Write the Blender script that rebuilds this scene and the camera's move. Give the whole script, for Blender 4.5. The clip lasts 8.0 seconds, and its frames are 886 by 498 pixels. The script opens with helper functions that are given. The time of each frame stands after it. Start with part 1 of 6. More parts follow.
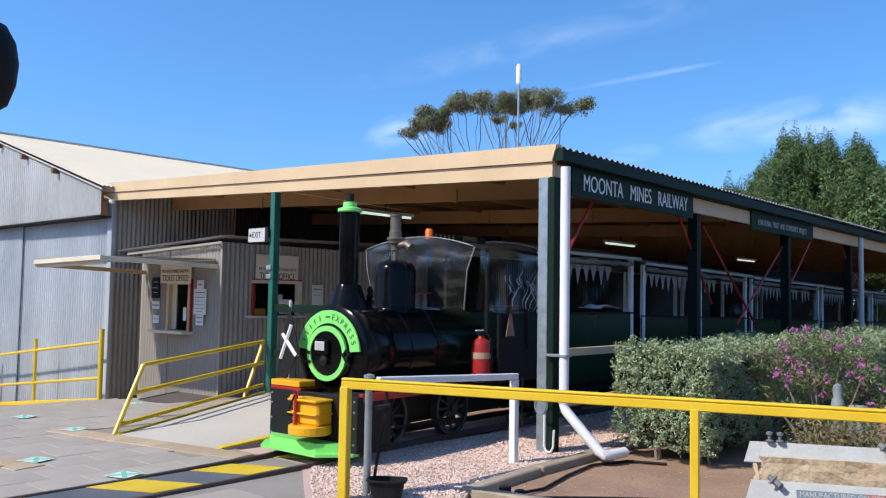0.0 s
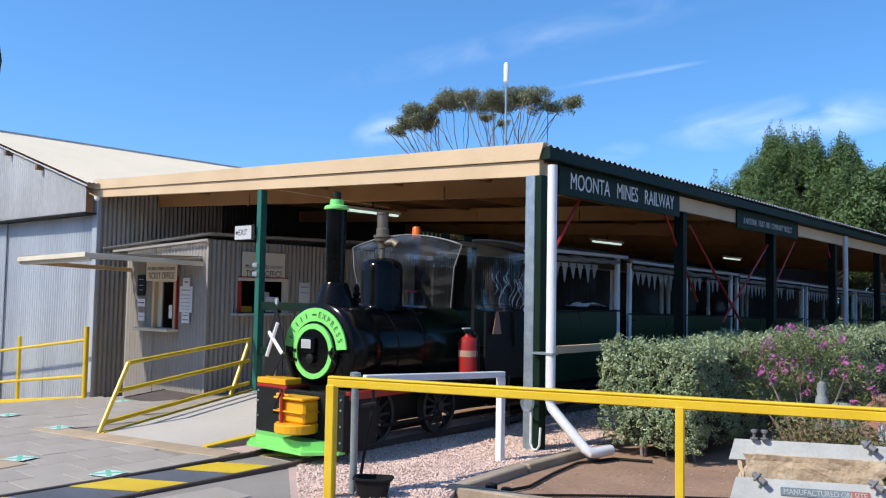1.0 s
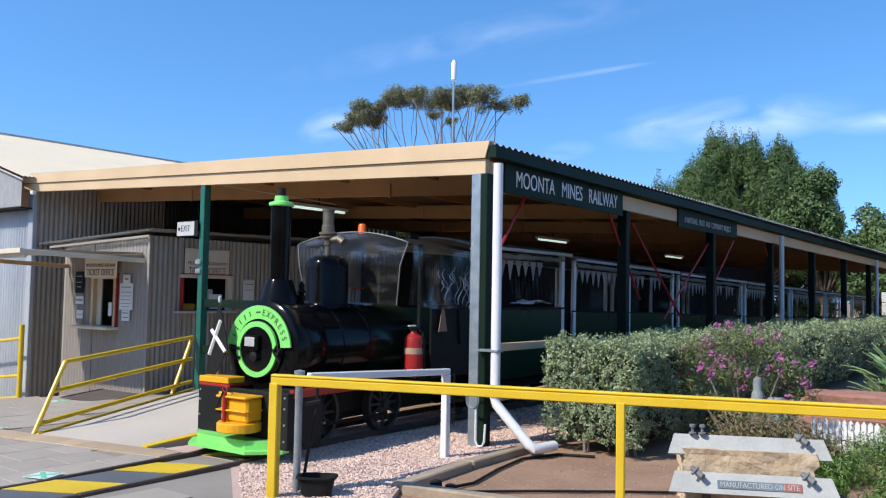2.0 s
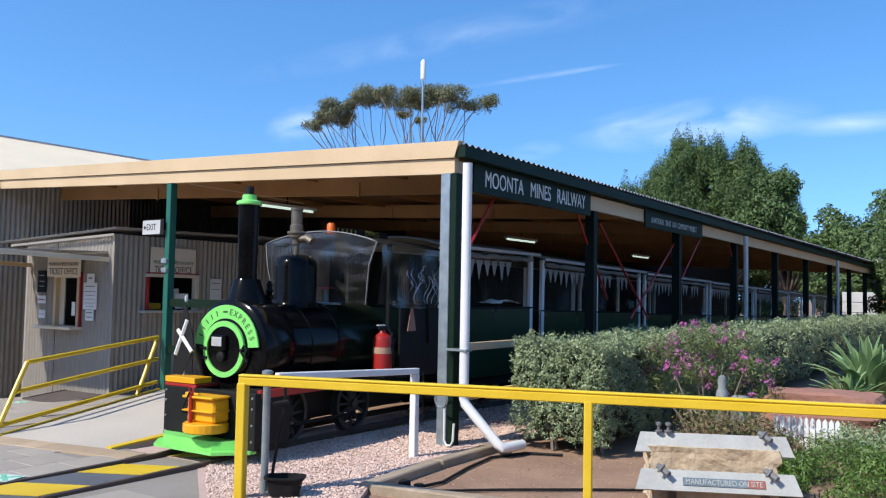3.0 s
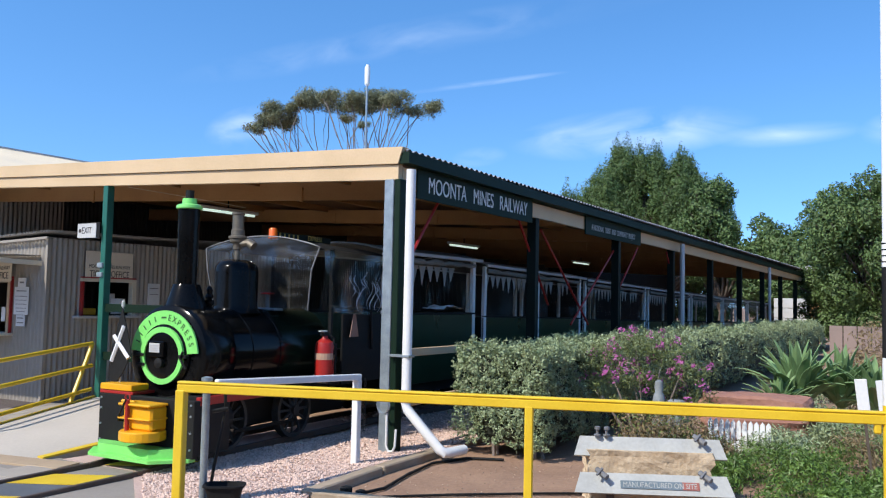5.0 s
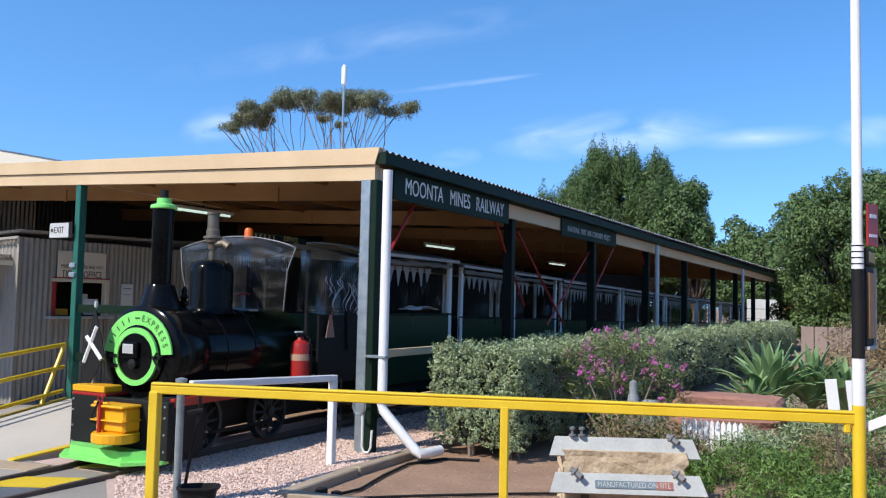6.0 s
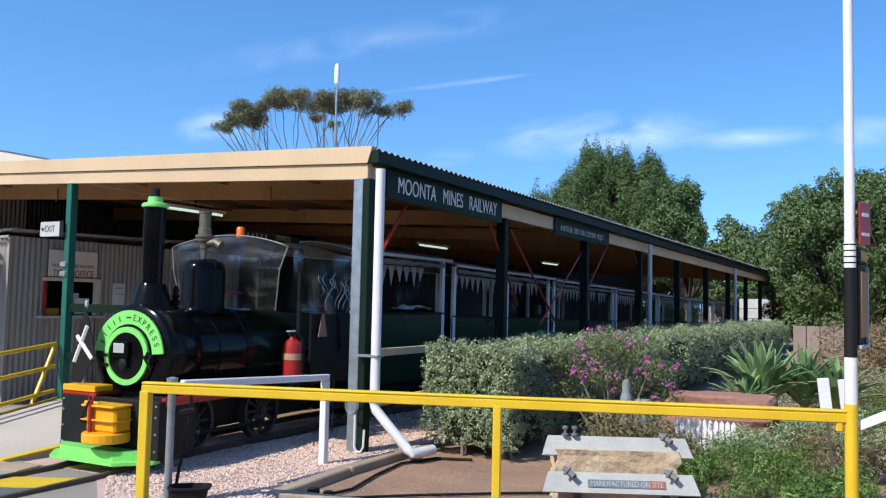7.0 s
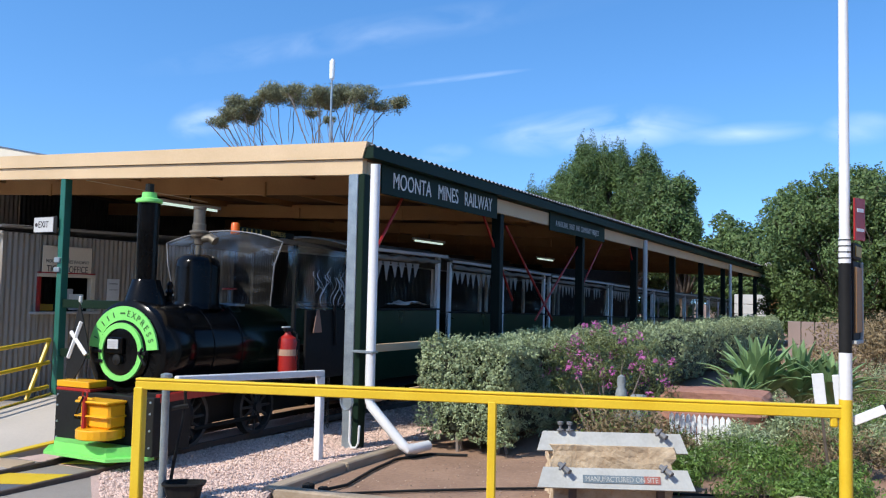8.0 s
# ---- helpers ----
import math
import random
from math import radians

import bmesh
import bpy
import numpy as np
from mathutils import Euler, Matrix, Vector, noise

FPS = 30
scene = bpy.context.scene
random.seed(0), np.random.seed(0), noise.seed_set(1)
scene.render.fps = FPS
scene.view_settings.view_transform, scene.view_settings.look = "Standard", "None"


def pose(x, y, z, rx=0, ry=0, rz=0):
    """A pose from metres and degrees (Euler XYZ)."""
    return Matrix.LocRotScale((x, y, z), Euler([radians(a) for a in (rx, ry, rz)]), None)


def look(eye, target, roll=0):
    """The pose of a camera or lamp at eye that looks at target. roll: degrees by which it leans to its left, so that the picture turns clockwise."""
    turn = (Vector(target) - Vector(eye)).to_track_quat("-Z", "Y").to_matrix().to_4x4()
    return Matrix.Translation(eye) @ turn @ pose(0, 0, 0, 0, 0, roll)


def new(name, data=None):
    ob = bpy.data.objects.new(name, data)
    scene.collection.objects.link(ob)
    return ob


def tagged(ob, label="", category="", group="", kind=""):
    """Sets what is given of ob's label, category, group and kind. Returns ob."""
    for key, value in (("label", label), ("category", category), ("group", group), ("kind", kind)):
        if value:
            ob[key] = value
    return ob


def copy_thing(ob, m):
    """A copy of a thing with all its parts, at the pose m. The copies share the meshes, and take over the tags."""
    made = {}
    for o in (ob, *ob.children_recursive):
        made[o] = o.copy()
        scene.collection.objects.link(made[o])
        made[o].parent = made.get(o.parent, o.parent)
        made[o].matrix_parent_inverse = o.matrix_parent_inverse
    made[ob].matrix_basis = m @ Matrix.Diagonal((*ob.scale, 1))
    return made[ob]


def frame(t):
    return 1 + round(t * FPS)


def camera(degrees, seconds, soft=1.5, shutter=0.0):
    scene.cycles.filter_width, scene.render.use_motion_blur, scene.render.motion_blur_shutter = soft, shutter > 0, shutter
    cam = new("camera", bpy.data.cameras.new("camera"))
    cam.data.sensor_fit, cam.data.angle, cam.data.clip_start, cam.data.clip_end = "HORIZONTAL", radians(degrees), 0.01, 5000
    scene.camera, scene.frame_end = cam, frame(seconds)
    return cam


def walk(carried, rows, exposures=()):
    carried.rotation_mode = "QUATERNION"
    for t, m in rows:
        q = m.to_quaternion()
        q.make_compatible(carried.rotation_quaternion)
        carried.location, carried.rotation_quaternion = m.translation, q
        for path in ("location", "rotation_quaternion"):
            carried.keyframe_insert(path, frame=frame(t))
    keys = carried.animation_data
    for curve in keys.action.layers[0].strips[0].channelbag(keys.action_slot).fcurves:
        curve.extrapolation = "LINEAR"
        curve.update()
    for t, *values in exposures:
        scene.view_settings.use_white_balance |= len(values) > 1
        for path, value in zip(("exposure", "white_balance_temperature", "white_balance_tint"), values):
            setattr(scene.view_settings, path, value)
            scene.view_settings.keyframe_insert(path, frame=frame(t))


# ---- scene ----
cam = camera(56.15, 8.0, soft=1.2)
# seconds, x, y, z, yaw, pitch, roll
ROWS = [
    (0.0, -0.022, 0.000, 1.591, 41.58, 3.36, 0.97),
    (0.5, -0.021, 0.006, 1.592, 41.26, 3.28, 1.06),
    (1.0, -0.020, 0.008, 1.593, 40.72, 3.22, 1.03),
    (1.5, -0.014, 0.014, 1.593, 39.10, 3.19, 1.07),
    (2.0, -0.004, 0.018, 1.595, 37.11, 3.10, 1.07),
    (3.5, -0.005, 0.007, 1.596, 34.08, 3.18, 1.17),
    (4.0, -0.004, 0.003, 1.599, 32.92, 3.29, 1.27),
    (4.5, 0.003, -0.006, 1.601, 31.93, 3.44, 1.22),
    (6.0, 0.016, -0.020, 1.604, 29.41, 3.62, 1.27),
    (6.5, 0.017, -0.005, 1.602, 28.96, 3.63, 1.25),
    (7.0, 0.011, 0.001, 1.598, 28.95, 3.61, 1.27),
    (7.5, 0.009, 0.010, 1.593, 28.77, 3.57, 1.24),
    (8.0, 0.009, 0.015, 1.598, 28.64, 3.32, 1.24),
]
walk(cam, [(t, pose(x, y, z, 90 + pitch, 0, yaw) @ pose(0, 0, 0, 0, 0, roll)) for t, x, y, z, yaw, pitch, roll in ROWS], [(0.0, 0.85), (8.0, 0.85)])

# ---- light ----
TO_SUN = Vector((-0.32, -0.92, 0.95)).normalized()
world = bpy.data.worlds.new("world")
scene.world = world
world.use_nodes = True
wn = world.node_tree.nodes
sky = wn.new("ShaderNodeTexSky")
sky.sky_type, sky.sun_disc = "NISHITA", False
sky.sun_elevation = math.asin(TO_SUN.z)
sky.sun_rotation = math.atan2(TO_SUN.x, TO_SUN.y)
sky.air_density, sky.dust_density, sky.ozone_density = 1.0, 0.3, 2.2
wn["Background"].inputs[1].default_value = 0.148
# the deep blue reaches low down: the air is dry and clear
aim = wn.new("ShaderNodeTexCoord")
lift = wn.new("ShaderNodeVectorMath")
lift.operation = "ADD"
lift.inputs[1].default_value = (0, 0, 0.16)
world.node_tree.links.new(aim.outputs["Generated"], lift.inputs[0])
world.node_tree.links.new(lift.outputs[0], sky.inputs["Vector"])
deep = wn.new("ShaderNodeHueSaturation")
deep.inputs["Saturation"].default_value = 1.27
deep.inputs["Hue"].default_value = 0.5015
world.node_tree.links.new(sky.outputs[0], deep.inputs["Color"])
world.node_tree.links.new(deep.outputs[0], wn["Background"].inputs[0])
sun = new("sun", bpy.data.lights.new("sun", "SUN"))
sun.data.energy, sun.data.angle, sun.data.color = 2.85, radians(0.53), (1.0, 0.95, 0.87)
sun.matrix_world = look(TO_SUN * 50, (0, 0, 0))

# ---- materials ----


def mat(name, c1, c2=None, rough=0.6, metal=0.0, s1=1.5, s2=30.0, bump=0.1, grain=0.35, spec=0.5, island=0.0, coat=0.0, rnd=0.0, stretch=(1, 1, 1), trans=0.0):
    """Two colours mixed by broad stains and fine grain, with bump from the grain."""
    m = bpy.data.materials.new(name)
    m.use_nodes = True
    nt = m.node_tree
    n, l = nt.nodes, nt.links
    b = n["Principled BSDF"]
    c2 = c2 or tuple(v * 0.7 for v in c1)
    tc = n.new("ShaderNodeTexCoord")
    mp = n.new("ShaderNodeMapping")
    mp.inputs["Scale"].default_value = stretch
    l.new(tc.outputs["Object"], mp.inputs[0])
    big, fine = n.new("ShaderNodeTexNoise"), n.new("ShaderNodeTexNoise")
    big.inputs["Scale"].default_value, big.inputs["Detail"].default_value = s1, 5
    fine.inputs["Scale"].default_value, fine.inputs["Detail"].default_value = s2, 4
    l.new(mp.outputs[0], big.inputs["Vector"])
    l.new(mp.outputs[0], fine.inputs["Vector"])
    mixf = n.new("ShaderNodeMix")
    mixf.inputs[0].default_value = grain
    l.new(big.outputs["Fac"], mixf.inputs[2])
    l.new(fine.outputs["Fac"], mixf.inputs[3])
    ramp = n.new("ShaderNodeValToRGB")
    ramp.color_ramp.elements[0].position, ramp.color_ramp.elements[1].position = 0.35, 0.65
    ramp.color_ramp.elements[0].color, ramp.color_ramp.elements[1].color = (*c2, 1), (*c1, 1)
    l.new(mixf.outputs[0], ramp.inputs[0])
    col = ramp.outputs[0]
    if island or rnd:
        src = n.new("ShaderNodeNewGeometry").outputs["Random Per Island"] if island else n.new("ShaderNodeObjectInfo").outputs["Random"]
        amount = island or rnd
        mr = n.new("ShaderNodeMapRange")
        mr.inputs["To Min"].default_value, mr.inputs["To Max"].default_value = 1 - amount, 1 + amount
        l.new(src, mr.inputs["Value"])
        hsv = n.new("ShaderNodeHueSaturation")
        l.new(col, hsv.inputs["Color"])
        l.new(mr.outputs[0], hsv.inputs["Value"])
        col = hsv.outputs[0]
    l.new(col, b.inputs["Base Color"])
    rr = n.new("ShaderNodeMapRange")
    rr.inputs["To Min"].default_value, rr.inputs["To Max"].default_value = max(0.02, rough - 0.1), min(1, rough + 0.1)
    l.new(big.outputs["Fac"], rr.inputs["Value"])
    l.new(rr.outputs[0], b.inputs["Roughness"])
    b.inputs["Metallic"].default_value = metal
    b.inputs["Specular IOR Level"].default_value = spec
    b.inputs["Coat Weight"].default_value = coat
    b.inputs["Coat Roughness"].default_value = 0.08
    if trans:
        tr = n.new("ShaderNodeBsdfTranslucent")
        l.new(col, tr.inputs[0])
        mx = n.new("ShaderNodeMixShader")
        mx.inputs[0].default_value = trans
        l.new(b.outputs[0], mx.inputs[1])
        l.new(tr.outputs[0], mx.inputs[2])
        l.new(mx.outputs[0], n["Material Output"].inputs[0])
    if bump:
        bp = n.new("ShaderNodeBump")
        bp.inputs["Strength"].default_value, bp.inputs["Distance"].default_value = bump, 0.02
        l.new(fine.outputs["Fac"], bp.inputs["Height"])
        l.new(bp.outputs[0], b.inputs["Normal"])
    return m


def glass(name, tint, amount, rough=0.03):
    """Thin clear sheet: tinted see-through with a glossy face."""
    m = bpy.data.materials.new(name)
    m.use_nodes = True
    n, l = m.node_tree.nodes, m.node_tree.links
    t, g, mx = n.new("ShaderNodeBsdfTransparent"), n.new("ShaderNodeBsdfGlossy"), n.new("ShaderNodeMixShader")
    t.inputs[0].default_value = (*tint, 1)
    g.inputs["Roughness"].default_value = rough
    ns = n.new("ShaderNodeTexNoise")
    ns.inputs["Scale"].default_value, ns.inputs["Detail"].default_value = 3.0, 5
    smear = n.new("ShaderNodeMapRange")
    smear.inputs["From Min"].default_value, smear.inputs["From Max"].default_value = 0.42, 0.68
    smear.inputs["To Min"].default_value, smear.inputs["To Max"].default_value = amount * 0.35, amount * 2.6
    l.new(ns.outputs["Fac"], smear.inputs["Value"])
    l.new(smear.outputs[0], mx.inputs[0])
    bp = n.new("ShaderNodeBump")
    bp.inputs["Strength"].default_value, bp.inputs["Distance"].default_value = 0.25, 0.05
    l.new(ns.outputs["Fac"], bp.inputs["Height"])
    l.new(bp.outputs[0], g.inputs["Normal"])
    dust, film = n.new("ShaderNodeBsdfDiffuse"), n.new("ShaderNodeMixShader")
    dust.inputs[0].default_value = (0.62, 0.62, 0.60, 1)
    film.inputs[0].default_value = 0.45
    l.new(g.outputs[0], film.inputs[1])
    l.new(dust.outputs[0], film.inputs[2])
    l.new(t.outputs[0], mx.inputs[1])
    l.new(film.outputs[0], mx.inputs[2])
    l.new(mx.outputs[0], n["Material Output"].inputs[0])
    return m


def lamp_mat(name, col, power):
    m = bpy.data.materials.new(name)
    m.use_nodes = True
    b = m.node_tree.nodes["Principled BSDF"]
    b.inputs["Base Color"].default_value = (*col, 1)
    b.inputs["Emission Color"].default_value = (*col, 1)
    b.inputs["Emission Strength"].default_value = power
    return m


CREAM = mat("cream_paint", (0.66, 0.48, 0.285), (0.57, 0.405, 0.225), 0.55, s1=1.2, s2=60, bump=0.05)
RAFTER = mat("tan_brown_rafter_paint", (0.52, 0.29, 0.12), (0.42, 0.22, 0.085), 0.6, s1=2, s2=40, bump=0.1)
LINING = mat("dark_brown_lining", (0.20, 0.105, 0.05), (0.13, 0.07, 0.035), 0.7, s1=1.5, s2=30, bump=0.08)
CREAM_DARK = mat("brown_timber", (0.40, 0.21, 0.08), (0.29, 0.15, 0.055), 0.6, s1=2, s2=40, bump=0.1)
CREAM_PALE = mat("pale_cream_paint", (0.74, 0.66, 0.50), (0.62, 0.54, 0.40), 0.55, s2=50, bump=0.05)
ZINC_OLD = mat("weathered_corrugated_iron", (0.56, 0.55, 0.52), (0.40, 0.38, 0.35), 0.55, 0.25, s1=1.2, s2=22, bump=0.05, stretch=(1, 1, 0.35))
ZINC_PALE = mat("pale_corrugated_iron", (0.54, 0.565, 0.58), (0.40, 0.42, 0.44), 0.5, 0.2, s1=1.0, s2=18, bump=0.05, stretch=(1, 1, 0.3))
ZINC_TAN = mat("dusty_corrugated_iron", (0.37, 0.33, 0.28), (0.28, 0.245, 0.20), 0.55, 0.15, s1=1.0, s2=18, bump=0.05, stretch=(1, 1, 0.3))
ROOF_TAN = mat("cream_roof_iron", (0.62, 0.53, 0.38), (0.55, 0.475, 0.35), 0.5, 0.0, s1=0.8, s2=15, bump=0.03)
ROOF_GREY = mat("grey_roof_iron", (0.5, 0.5, 0.5), (0.4, 0.4, 0.4), 0.45, 0.4, s1=1, s2=20, bump=0.03)
GREEN_DARK = mat("dark_green_paint", (0.006, 0.013, 0.010), (0.004, 0.009, 0.007), 0.55, s2=50, bump=0.03, spec=0.15)
GREEN_SIGN = mat("deep_green_sign_paint", (0.010, 0.024, 0.014), (0.007, 0.018, 0.010), 0.5, s2=50, bump=0.02, spec=0.12)
CARRIAGE_GREEN = mat("carriage_green_paint", (0.012, 0.036, 0.017), (0.008, 0.025, 0.012), 0.3, s1=2, s2=40, bump=0.03, spec=0.25)
GREEN_POST = mat("green_post_paint", (0.018, 0.13, 0.092), (0.012, 0.10, 0.07), 0.45, s2=50, bump=0.03)
GALV = mat("galvanised_steel", (0.37, 0.42, 0.44), (0.24, 0.285, 0.31), 0.4, 0.5, s1=9, s2=60, bump=0.03)
WHITE = mat("white_paint", (0.80, 0.80, 0.78), (0.68, 0.68, 0.66), 0.4, s2=40, bump=0.03)
WHITE_DULL = mat("dull_white_paint", (0.55, 0.55, 0.53), (0.42, 0.42, 0.40), 0.55, s2=40, bump=0.05)
YELLOW = mat("yellow_paint", (0.74, 0.51, 0.03), (0.66, 0.43, 0.018), 0.4, s1=3, s2=60, bump=0.04)
ORANGE = mat("orange_yellow_paint", (0.80, 0.40, 0.01), (0.72, 0.33, 0.01), 0.35, s2=60, bump=0.03)
RED = mat("red_paint", (0.40, 0.018, 0.012), (0.29, 0.013, 0.010), 0.4, s2=50, bump=0.03)
BLACK = mat("gloss_black_paint", (0.006, 0.006, 0.006), (0.003, 0.003, 0.003), 0.15, s1=2.5, s2=30, bump=0.015, spec=0.14)
BOILER_GREEN = mat("deep_green_boiler_paint", (0.007, 0.016, 0.009), (0.003, 0.008, 0.005), 0.2, s1=3, s2=30, bump=0.02, spec=0.3)
BLACK_DULL = mat("dull_black_paint", (0.016, 0.016, 0.015), (0.009, 0.009, 0.009), 0.65, s2=30, bump=0.1, spec=0.2)
LIME = mat("lime_green_paint", (0.24, 0.72, 0.17), (0.20, 0.64, 0.14), 0.35, s1=4, s2=50, bump=0.02)
CONCRETE = mat("concrete", (0.52, 0.46, 0.38), (0.44, 0.39, 0.32), 0.85, s1=1.0, s2=35, bump=0.12)
DIRT = mat("red_brown_soil", (0.35, 0.215, 0.135), (0.24, 0.142, 0.09), 0.95, s1=1.8, s2=22, bump=0.7)
GRAVEL_BED = mat("pink_gravel_bed", (0.56, 0.40, 0.33), (0.42, 0.29, 0.24), 0.95, s1=2, s2=40, bump=0.5)
GRAVEL = mat("pink_gravel_stone", (0.66, 0.49, 0.40), (0.54, 0.39, 0.32), 0.9, s2=60, bump=0.1, island=0.26)
PAVER = mat("grey_paver", (0.375, 0.325, 0.265), (0.325, 0.28, 0.23), 0.85, s1=3, s2=60, bump=0.2, rnd=0.05)
PAVER_TAN = mat("tan_paver", (0.46, 0.34, 0.22), (0.40, 0.29, 0.18), 0.85, s1=3, s2=60, bump=0.12, rnd=0.10)
JOINT = mat("paver_bed", (0.28, 0.245, 0.205), (0.22, 0.19, 0.16), 0.95, s2=50, bump=0.2)
RUST = mat("rusty_rail_steel", (0.13, 0.09, 0.07), (0.08, 0.06, 0.05), 0.6, 0.4, s2=40, bump=0.1)
TIMBER = mat("weathered_timber", (0.40, 0.31, 0.22), (0.27, 0.21, 0.14), 0.85, s1=4, s2=30, bump=0.3, stretch=(1, 0.2, 1))
ASPHALT = mat("dark_asphalt_paint", (0.12, 0.13, 0.14), (0.075, 0.08, 0.09), 0.8, s2=60, bump=0.2)
DARK = mat("painted_interior_shade", (0.03, 0.028, 0.025), (0.02, 0.018, 0.016), 0.8, bump=0.0)
TUBE = lamp_mat("fluorescent_tube", (0.80, 1.0, 0.90), 0.35)

# ---- mesh helpers ----


def part(name, bm, material, parent=None, label="", smooth=False):
    """Link a bmesh as one mesh object, under a thing where one is given."""
    me = bpy.data.meshes.new(name)
    bm.to_mesh(me)
    bm.free()
    if smooth:
        me.polygons.foreach_set("use_smooth", [True] * len(me.polygons))
        me.set_sharp_from_angle(angle=radians(38))
    me.materials.append(material)
    ob = new(name, me)
    if parent:
        ob.parent = parent
    if label:
        ob["label"] = label
    return ob


def thing(name, x, y, z, label, category, group="", rz=0.0, kind=""):
    ob = new(name)
    ob.matrix_basis = pose(x, y, z, 0, 0, rz)
    return tagged(ob, label, category, group, kind)


def box(bm, lo, hi, bevel=0.0, m=None):
    """A box from corner lo to corner hi, with bevelled edges."""
    lo, hi = Vector(lo), Vector(hi)
    r = bmesh.ops.create_cube(bm, size=1, matrix=Matrix.Translation((lo + hi) / 2) @ Matrix.Diagonal((*(hi - lo), 1)))
    vs = r["verts"]
    if bevel:
        es = list({e for v in vs for e in v.link_edges})
        vs = bmesh.ops.bevel(bm, geom=es, offset=bevel, segments=1, affect="EDGES")["verts"]
    if m is not None:
        bmesh.ops.transform(bm, matrix=m, verts=vs)
    return bm


def boxed(lo, hi, bevel=0.004, m=None):
    return box(bmesh.new(), lo, hi, bevel, m)


def beam(bm, a, b, w, h, bevel=0.004, up=(0, 0, 1)):
    """A square bar of width w and height h from a to b."""
    a, b = Vector(a), Vector(b)
    d = (b - a).normalized()
    side = d.cross(Vector(up))
    side = side.normalized() if side.length > 1e-5 else Vector((1, 0, 0))
    top = side.cross(d)
    m = Matrix((side, d, top)).transposed().to_4x4()
    m.translation = (a + b) / 2
    return box(bm, (-w / 2, -(b - a).length / 2, -h / 2), (w / 2, (b - a).length / 2, h / 2), bevel, m)


def tube(bm, pts, r, seg=10, cap=True):
    """A round bar through the points; r may be one radius or one for each point."""
    pts = [Vector(p) for p in pts]
    rs = r if isinstance(r, (list, tuple)) else [r] * len(pts)
    rings = []
    side = None
    for i, p in enumerate(pts):
        d = (pts[min(i + 1, len(pts) - 1)] - pts[max(i - 1, 0)]).normalized()
        if side is None:
            side = d.orthogonal().normalized()
        side = (side - d * side.dot(d)).normalized()
        up = d.cross(side)
        rings.append([bm.verts.new(p + (side * math.cos(k * math.tau / seg) + up * math.sin(k * math.tau / seg)) * rs[i]) for k in range(seg)])
    for a, b in zip(rings, rings[1:]):
        for k in range(seg):
            bm.faces.new((a[k], a[(k + 1) % seg], b[(k + 1) % seg], b[k]))
    if cap:
        bm.faces.new(rings[0][::-1])
        bm.faces.new(rings[-1])
    return bm


def lathe(bm, profile, seg=24, m=None):
    """Turn (radius, height) pairs round the z axis."""
    rings = [[bm.verts.new((max(r, 1e-4) * math.cos(k * math.tau / seg), max(r, 1e-4) * math.sin(k * math.tau / seg), z)) for k in range(seg)] for r, z in profile]
    for a, b in zip(rings, rings[1:]):
        for k in range(seg):
            bm.faces.new((a[k], a[(k + 1) % seg], b[(k + 1) % seg], b[k]))
    bm.faces.new(rings[0][::-1])
    bm.faces.new(rings[-1])
    if m is not None:
        bmesh.ops.transform(bm, matrix=m, verts=[v for r in rings for v in r])
    return bm


def corrugated(bm, origin, along, up, length, height, pitch=0.09, depth=0.014, top=None, thick=0.0):
    """A sheet with waves along `along`; `up` is the way of its ribs. top(u): height at u along it."""
    origin, along, up = Vector(origin), Vector(along).normalized(), Vector(up).normalized()
    out = along.cross(up)
    n = max(2, int(length / pitch * 6))
    prev = None
    for i in range(n + 1):
        u = length * i / n
        w = math.sin(u / pitch * math.tau) * depth
        h = top(u) if top else height
        a = bm.verts.new(origin + along * u + out * w)
        b = bm.verts.new(origin + along * u + out * w + up * h)
        if prev:
            bm.faces.new((prev[0], a, b, prev[1]))
        prev = (a, b)
    return bm


def prism(bm, pts, lo, hi, axis="y"):
    """A flat outline (pairs) pushed from lo to hi along an axis."""
    def at(p, d):
        return {"y": (p[0], d, p[1]), "x": (d, p[0], p[1]), "z": (p[0], p[1], d)}[axis]
    a = [bm.verts.new(at(p, lo)) for p in pts]
    b = [bm.verts.new(at(p, hi)) for p in pts]
    bm.faces.new(a[::-1])
    bm.faces.new(b)
    for i in range(len(pts)):
        j = (i + 1) % len(pts)
        bm.faces.new((a[i], a[j], b[j], b[i]))
    bmesh.ops.recalc_face_normals(bm, faces=bm.faces)
    return bm


def words(name, text, size, m, material, parent, squash=1.0, depth=0.003, align="CENTER"):
    """Letters in the built-in font, standing in the local x-z plane of m."""
    cu = bpy.data.curves.new(name, "FONT")
    cu.body, cu.size, cu.align_x, cu.align_y, cu.extrude = text, size, align, "CENTER", depth
    cu.materials.append(material)
    ob = new(name, cu)
    ob.parent = parent
    ob.matrix_basis = m @ pose(0, 0, 0, 90, 0, 0) @ Matrix.Diagonal((squash, 1, 1, 1))
    return ob


# ---- ground ----


def g(x, y):
    """Height of the ground: level, falling away to the shed and along the track."""
    z = 0.0
    if x < -11.2:
        z -= min(0.11 * (-11.2 - x), 1.6)
    if x < -5.2 and y > 9:
        z -= min(1, (-5.2 - x) / 0.6) * min(0.02 * (y - 9), 0.5)
    return z


